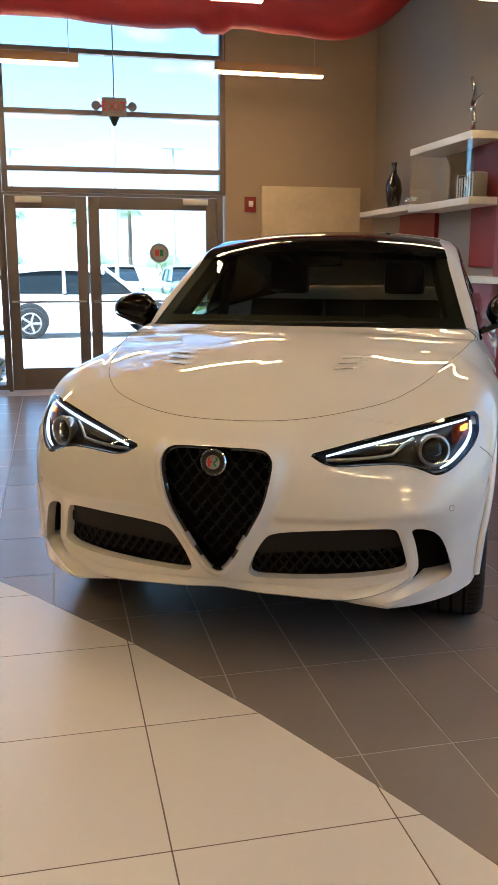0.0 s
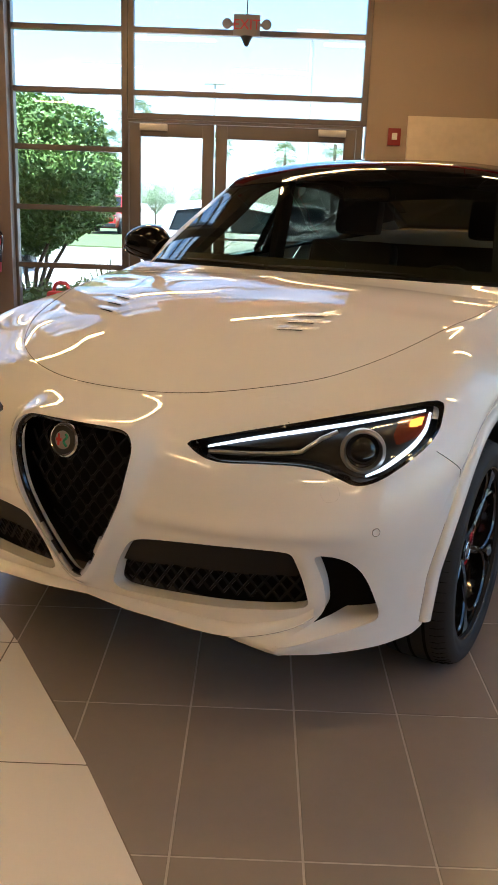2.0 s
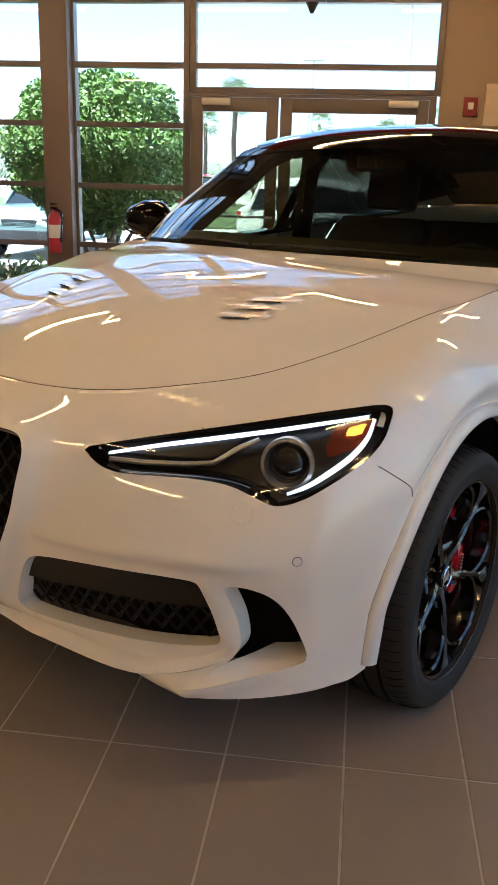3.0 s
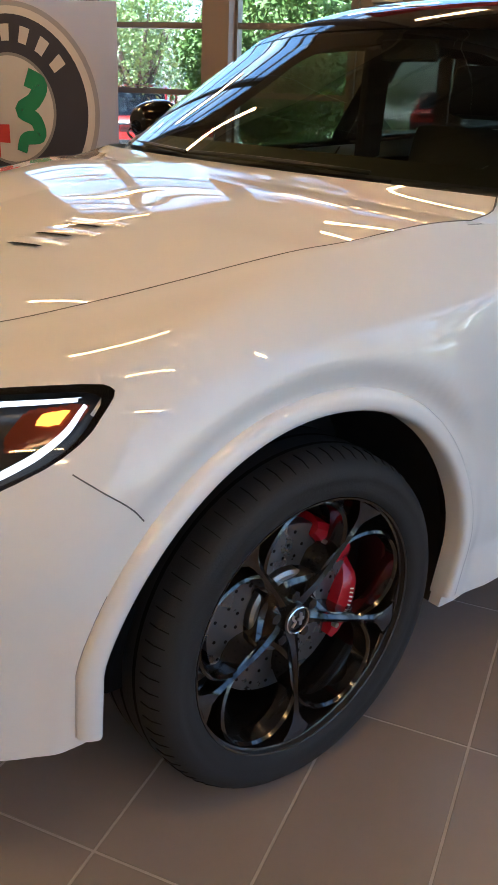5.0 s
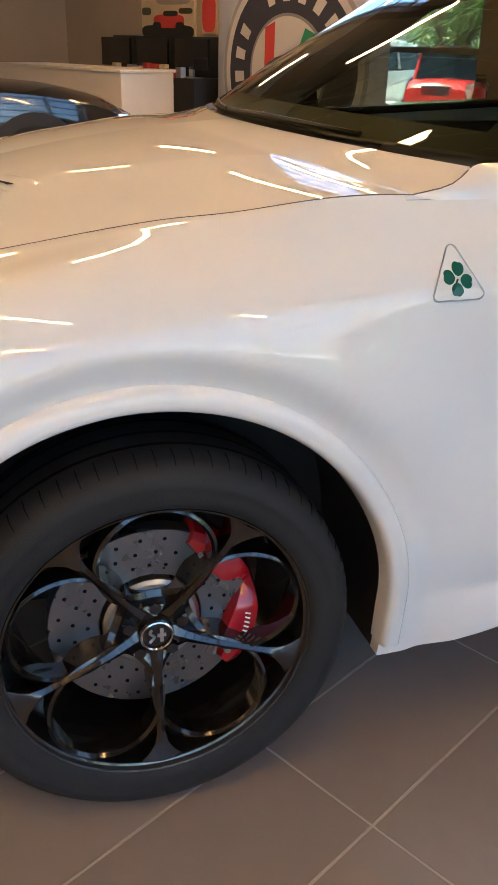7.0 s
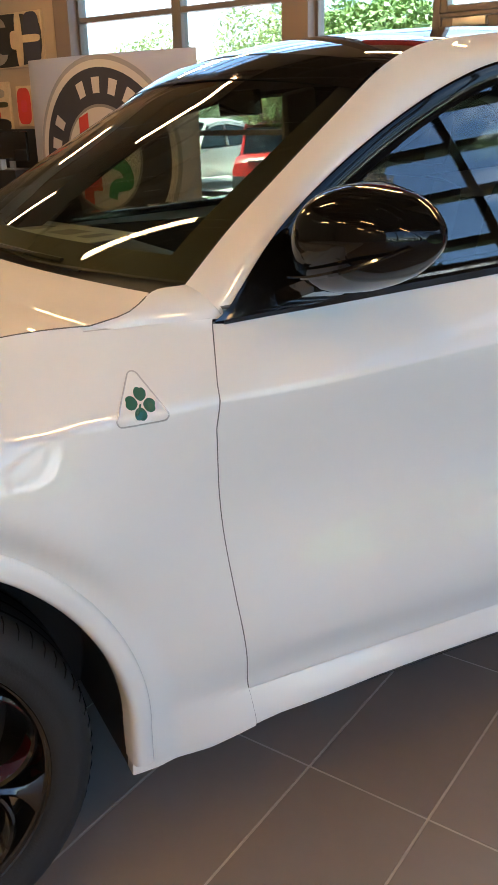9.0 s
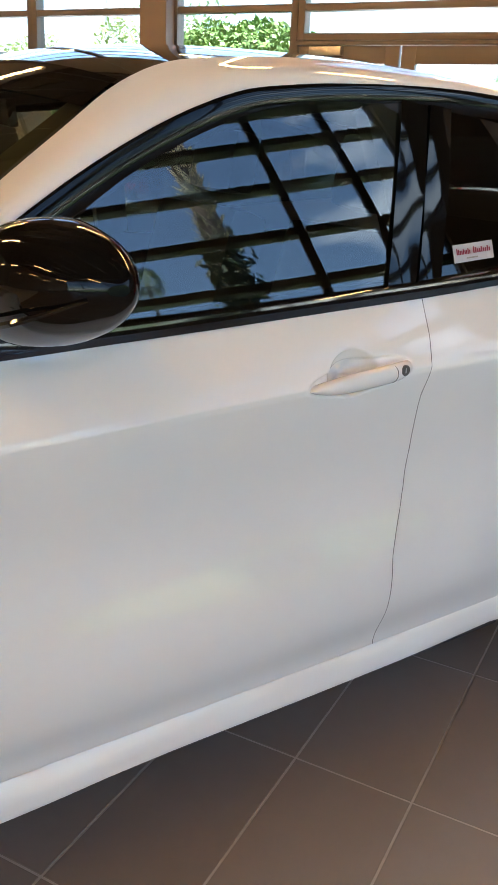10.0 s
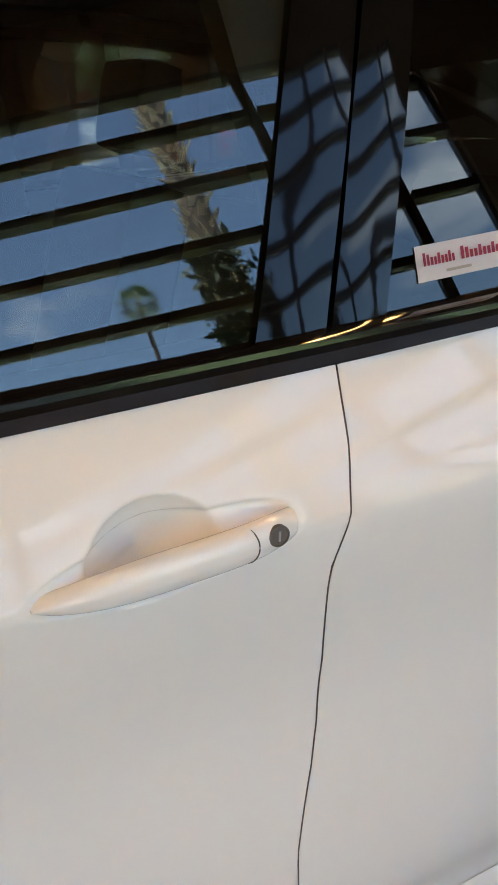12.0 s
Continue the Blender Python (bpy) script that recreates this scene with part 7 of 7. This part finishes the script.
_t = thing("red_container", BM(-2.36, 7.62), "red plastic container with a handle in the bed", "container")
_bm = boxed(-.17, -.10, 0, .17, .10, .34, bevel=.05)
part("body", _bm, M_ORANGE, _t)
_bm = bmesh.new()
tube(_bm, smooth_line([(-.10, 0, .33), (-.06, 0, .43), (.06, 0, .43), (.10, 0, .33)], 12), .022, 8)
part("handle", _bm, M_ORANGE, _t)


# parked cars
def parked_car(at, paint, label, boxy=0.0, seat=False):
    """A parked car along local x, front at +x."""
    t = thing("parked_car", at, label, "car", "parked cars")
    L, W, H = 4.5, .90, 1.62 + .2 * boxy
    stations = [(-2.25, .55, .95, .78), (-2.15, .38, 1.02, .88), (-1.6, .30, 1.03, .92), (0, .28, 1.0, .93), (1.0, .30, 1.0 + .06 * boxy, .92), (1.7, .32, .93 + .12 * boxy, .88), (2.1, .38, .82 + .2 * boxy, .80), (2.25, .5, .68 + .2 * boxy, .62 + .2 * boxy)]
    k = smooth_line([(x, z0, z1) for x, z0, z1, w in stations], 40)
    ww = np.interp(k[:, 0], [s[0] for s in stations], [s[3] for s in stations])
    bm = bmesh.new()
    rows = []
    for (x, z0, z1), w in zip(k, ww):
        hw = w * W
        rows.append([Vector((x, y, z)) for y, z in ((-hw * .9, z0), (-hw, z0 + .12), (-hw, z0 + (z1 - z0) * .6), (-hw * .95, z1 - .05), (-hw * .8, z1), (0, z1 + .03), (hw * .8, z1), (hw * .95, z1 - .05), (hw, z0 + (z1 - z0) * .6), (hw, z0 + .12), (hw * .9, z0))])
    vs = sheet(bm, rows, close_v=True)
    bm.faces.new(vs[0]), bm.faces.new(vs[-1])
    part("body", bm, paint, t)
    cab = [(-2.0, 1.0), (-1.80 - .2 * boxy, H - .14), (-1.2, H - .06), (-.2, H - .06), (.28 + .3 * boxy, H - .14), (.95, 1.0)]
    bm = bmesh.new()
    lo, hi = .80, .66 + .10 * boxy
    rows = [[Vector((x, s * (lo + (hi - lo) * (z - 1) / (H - 1)) * .98, z)) for x, z in cab] for s in (-1, 1)]
    v = [[bm.verts.new(p) for p in r] for r in rows]
    bm.faces.new(v[0]), bm.faces.new(v[1])
    for i in range(len(cab) - 1):
        bm.faces.new((v[0][i], v[0][i + 1], v[1][i + 1], v[1][i]))
    part("window_band", bm, M_CARGLASS, t)
    bm = bmesh.new()
    rf = [(x, z + .012) for x, z in smooth_line([(-1.78 - .2 * boxy, H - .07, 0), (-1.2, H, 0), (-.2, H, 0), (.28 + .3 * boxy, H - .07, 0)], 14)[:, :2]]
    sheet(bm, [[Vector((x, s * hi, z + dz)) for s, dz in ((-1.09, -.15), (-1.04, -.06), (-.92, -.005), (-.4, .02), (0, .025), (.4, .02), (.92, -.005), (1.04, -.06), (1.09, -.15))] for x, z in rf])
    part("roof", bm, paint, t)
    for s in (-1, 1):
        for a, b in (((-1.98, 1.0), (-1.74 - .2 * boxy, H - .05)), ((-.62, 1.0), (-.62, H)), ((.97, 1.0), (.27 + .3 * boxy, H - .05))):
            bm = bmesh.new()
            rod(bm, (a[0], s * .80, a[1]), (b[0], s * hi, b[1]), .045, .035, 6)
            part("pillar", bm, paint, t)
    for x in (-1.38, 1.38):
        for s in (-1, 1):
            bm = bmesh.new()
            lathe(bm, [(0, .02), (.21, .02), (.215, -.11), (.22, -.11), (.33, -.09), (.35, -.04), (.35, .04), (.33, .09), (.24, .10), (.23, .07)], 28, pose(x, s * .80, .35 , -90 * s))
            wh = part("wheel", bm, M_TYRE, t)
            bm = bmesh.new()
            lathe(bm, [(.205, .07), (.215, .095), (.235, .10), (.24, .09)], 28, pose(x, s * .80, .35, -90 * s))
            for q in range(5):
                box(bm, .0, -.022, .085, .22, .022, .10, m=pose(x, s * .80, .35, -90 * s) @ pose(0, 0, 0, 0, 0, 72 * q))
            part("rim", bm, M_SILVER, wh)
            bm = bmesh.new()
            cyl(bm, .40, .40, .02, pose(x, s * (.845 if abs(x) < 2 else .8), .40, 90), 28)
            part("wheel_arch", bm, M_PLASTIC, t)
    for s in (-1, 1):
        part("tail_lamp", boxed(-2.24, s * .62 - .13, .80, -2.10, s * .62 + .13, .95, bevel=.02), M_TAIL, t)
        part("headlamp", boxed(2.06, s * .55 - .14, .66 + .14 * boxy, 2.2, s * .55 + .14, .78 + .14 * boxy, bevel=.03), M_CHROME, t)
    part("bumper", boxed(2.12, -.72, .38, 2.30, .72, .56, bevel=.05), M_PLASTIC, t)
    part("grille", boxed(2.17, -.36, .60 + .1 * boxy, 2.25, .36, .76 + .18 * boxy, bevel=.03), M_PLASTIC, t)
    return t


parked_car(BM(-.05, 17.0, GZ, 3), M_CARWHITE, "white compact crossover parked outside the doors")
parked_car(BM(-9.3, 16.4, GZ, -68) @ Matrix.Scale(.85, 4), M_CARRED, "red boxy off-road car parked facing the showroom", 1.0)
parked_car(BM(-6.0, 15.6, GZ, -90), M_CARTEAL, "pale green-silver car parked facing the showroom")
parked_car(BM(-12.4, 17.0, GZ, -80), M_CARWHITE, "white car parked beside the red off-road car")
parked_car(BM(-15.2, 17.0, GZ, -85), M_CARRED, "red car parked in the row")
parked_car(BM(-7.4, 40, GZ, -90), M_CARRED, "red pickup-like car far across the car park", 1.0)
parked_car(BM(-1.6, 31, GZ, -88), M_CARTEAL, "dark blue-grey car far across the car park")
parked_car(BM(1.8, 32, GZ, -90), M_CARWHITE, "white car far across the car park")
parked_car(BM(4.6, 32, GZ, -90), M_CARTEAL, "silver-green car far across the car park")
# glossy black car inside the showroom
parked_car(BM(-6.25, 2.2, 0, 60), M_CARBLACK, "glossy black show car standing on the showroom tiles")


def lamp_post(at):
    t = thing("street_lamp", at, "tall slim grey car park lamp post", "lamp post", "lamp posts")
    bm = bmesh.new()
    rod(bm, (0, 0, 0), (0, 0, 7.5), .09, .06, 10)
    part("pole", bm, M_KERB, t)
    part("lamp_head", boxed(-.55, -.16, 7.45, .55, .16, 7.58, bevel=.03), M_KERB, t)
    return t


_lp = lamp_post(BM(1.6, 30, GZ))
for _u, _v in ((-2.6, 44), (5.5, 42), (-14, 21)):
    copy_thing(_lp, BM(_u, _v, GZ))
_t = thing("stucco_building", BM(48, 16, GZ), "distant cream stucco building with dark windows", "building")
part("wall", boxed(-5, -14, 0, 5, 14, 6.2), M_STUCCO, _t)
part("roof", boxed(-5.4, -14.4, 6.2, 5.4, 14.4, 6.6, bevel=.05), M_KERB, _t)
for _k in range(8):
    part("window", boxed(-5.04, -12.6 + 3.4 * _k, 1.2, -5.0, -11.0 + 3.4 * _k, 3.6), M_CARGLASS, _t)


# ---- floor tiles ----
def clip(poly, keep_in):
    """Cuts a tile along the chord where the pale disc's edge crosses it."""
    c = Vector((DISC_UV.x, DISC_UV.y))
    d = [((Vector(p) - c).length - DISC_R) * (1 if keep_in else -1) for p in poly]
    if all(v <= 0 for v in d):
        return poly
    if all(v >= 0 for v in d):
        return None
    out = []
    for i, p in enumerate(poly):
        q, dp, dq = poly[(i + 1) % len(poly)], d[i], d[(i + 1) % len(poly)]
        if dp <= 0:
            out.append(p)
        if dp * dq < 0:
            u = dp / (dp - dq)
            out.append((p[0] + (q[0] - p[0]) * u, p[1] + (q[1] - p[1]) * u))
    return out if len(out) >= 3 else None


def tile_mesh(name, poly, material):
    bm = bmesh.new()
    cx, cy = sum(p[0] for p in poly) / len(poly), sum(p[1] for p in poly) / len(poly)
    k = [(p[0] + (cx - p[0]) * .0022 / max(.05, math.hypot(p[0] - cx, p[1] - cy)), p[1] + (cy - p[1]) * .0022 / max(.05, math.hypot(p[0] - cx, p[1] - cy))) for p in poly]
    lo, mid, hi = ([bm.verts.new((x, y, z)) for x, y in o] for o, z in ((poly, -.004), (poly, -.0006), (k, 0.0)))
    bm.faces.new(hi)
    n = len(poly)
    for a, b in ((lo, mid), (mid, hi)):
        for i in range(n):
            bm.faces.new((a[i], a[(i + 1) % n], b[(i + 1) % n], b[i]))
    bmesh.ops.recalc_face_normals(bm, faces=bm.faces[:])
    me = bpy.data.meshes.new(name)
    bm.to_mesh(me)
    bm.free()
    me.materials.append(material)
    return me


def lay(u_at, v_at, du, dv, joint, keep_in, holder, material, near, rest_name):
    full = tile_mesh("tile", [(joint, joint), (du - joint, joint), (du - joint, dv - joint), (joint, dv - joint)], material)
    vs, fs, count = [], [], 0
    i0, i1 = math.ceil((U0 - u_at) / du), math.floor((U1 - u_at) / du)
    j0, j1 = math.ceil((V0 - v_at) / dv), math.floor((V1 - v_at) / dv)
    for i in range(i0, i1):
        for j in range(j0, j1):
            a, b = u_at + i * du, v_at + j * dv
            poly = [(a + joint, b + joint), (a + du - joint, b + joint), (a + du - joint, b + dv - joint), (a + joint, b + dv - joint)]
            cut = clip(poly, keep_in)
            if cut is None:
                continue
            if near(a + du / 2, b + dv / 2) and count < 300:
                count += 1
                if cut is poly:
                    ob = new("tile", full)
                    ob.parent = holder
                    ob.location = (a, b, 0)
                else:
                    ob = new("tile", tile_mesh("tile", [(x - a, y - b) for x, y in cut], material))
                    ob.parent = holder
                    ob.location = (a, b, 0)
            else:
                k = len(vs)
                vs += [(x, y, -.0002) for x, y in cut]
                fs.append(tuple(range(k, k + len(cut))))
    me = bpy.data.meshes.new(rest_name)
    me.from_pydata(vs, [], fs)
    me.materials.append(material)
    ob = new(rest_name, me)
    ob.parent = holder
    ob["kind"] = "stuff"


lay(.222, -.79, .305, .61, .0031, False, FLOOR, M_FLOORDARK, lambda u, v: -1.4 < u < 2.6 and -2.6 < v < 3.4, "far_tiles")
lay(-.712, -1.085, .618, .63, .0022, True, FLOOR_PALE, M_FLOORCREAM, lambda u, v: -3.5 < u < 1.5 and -5.5 < v < .8, "far_tiles")
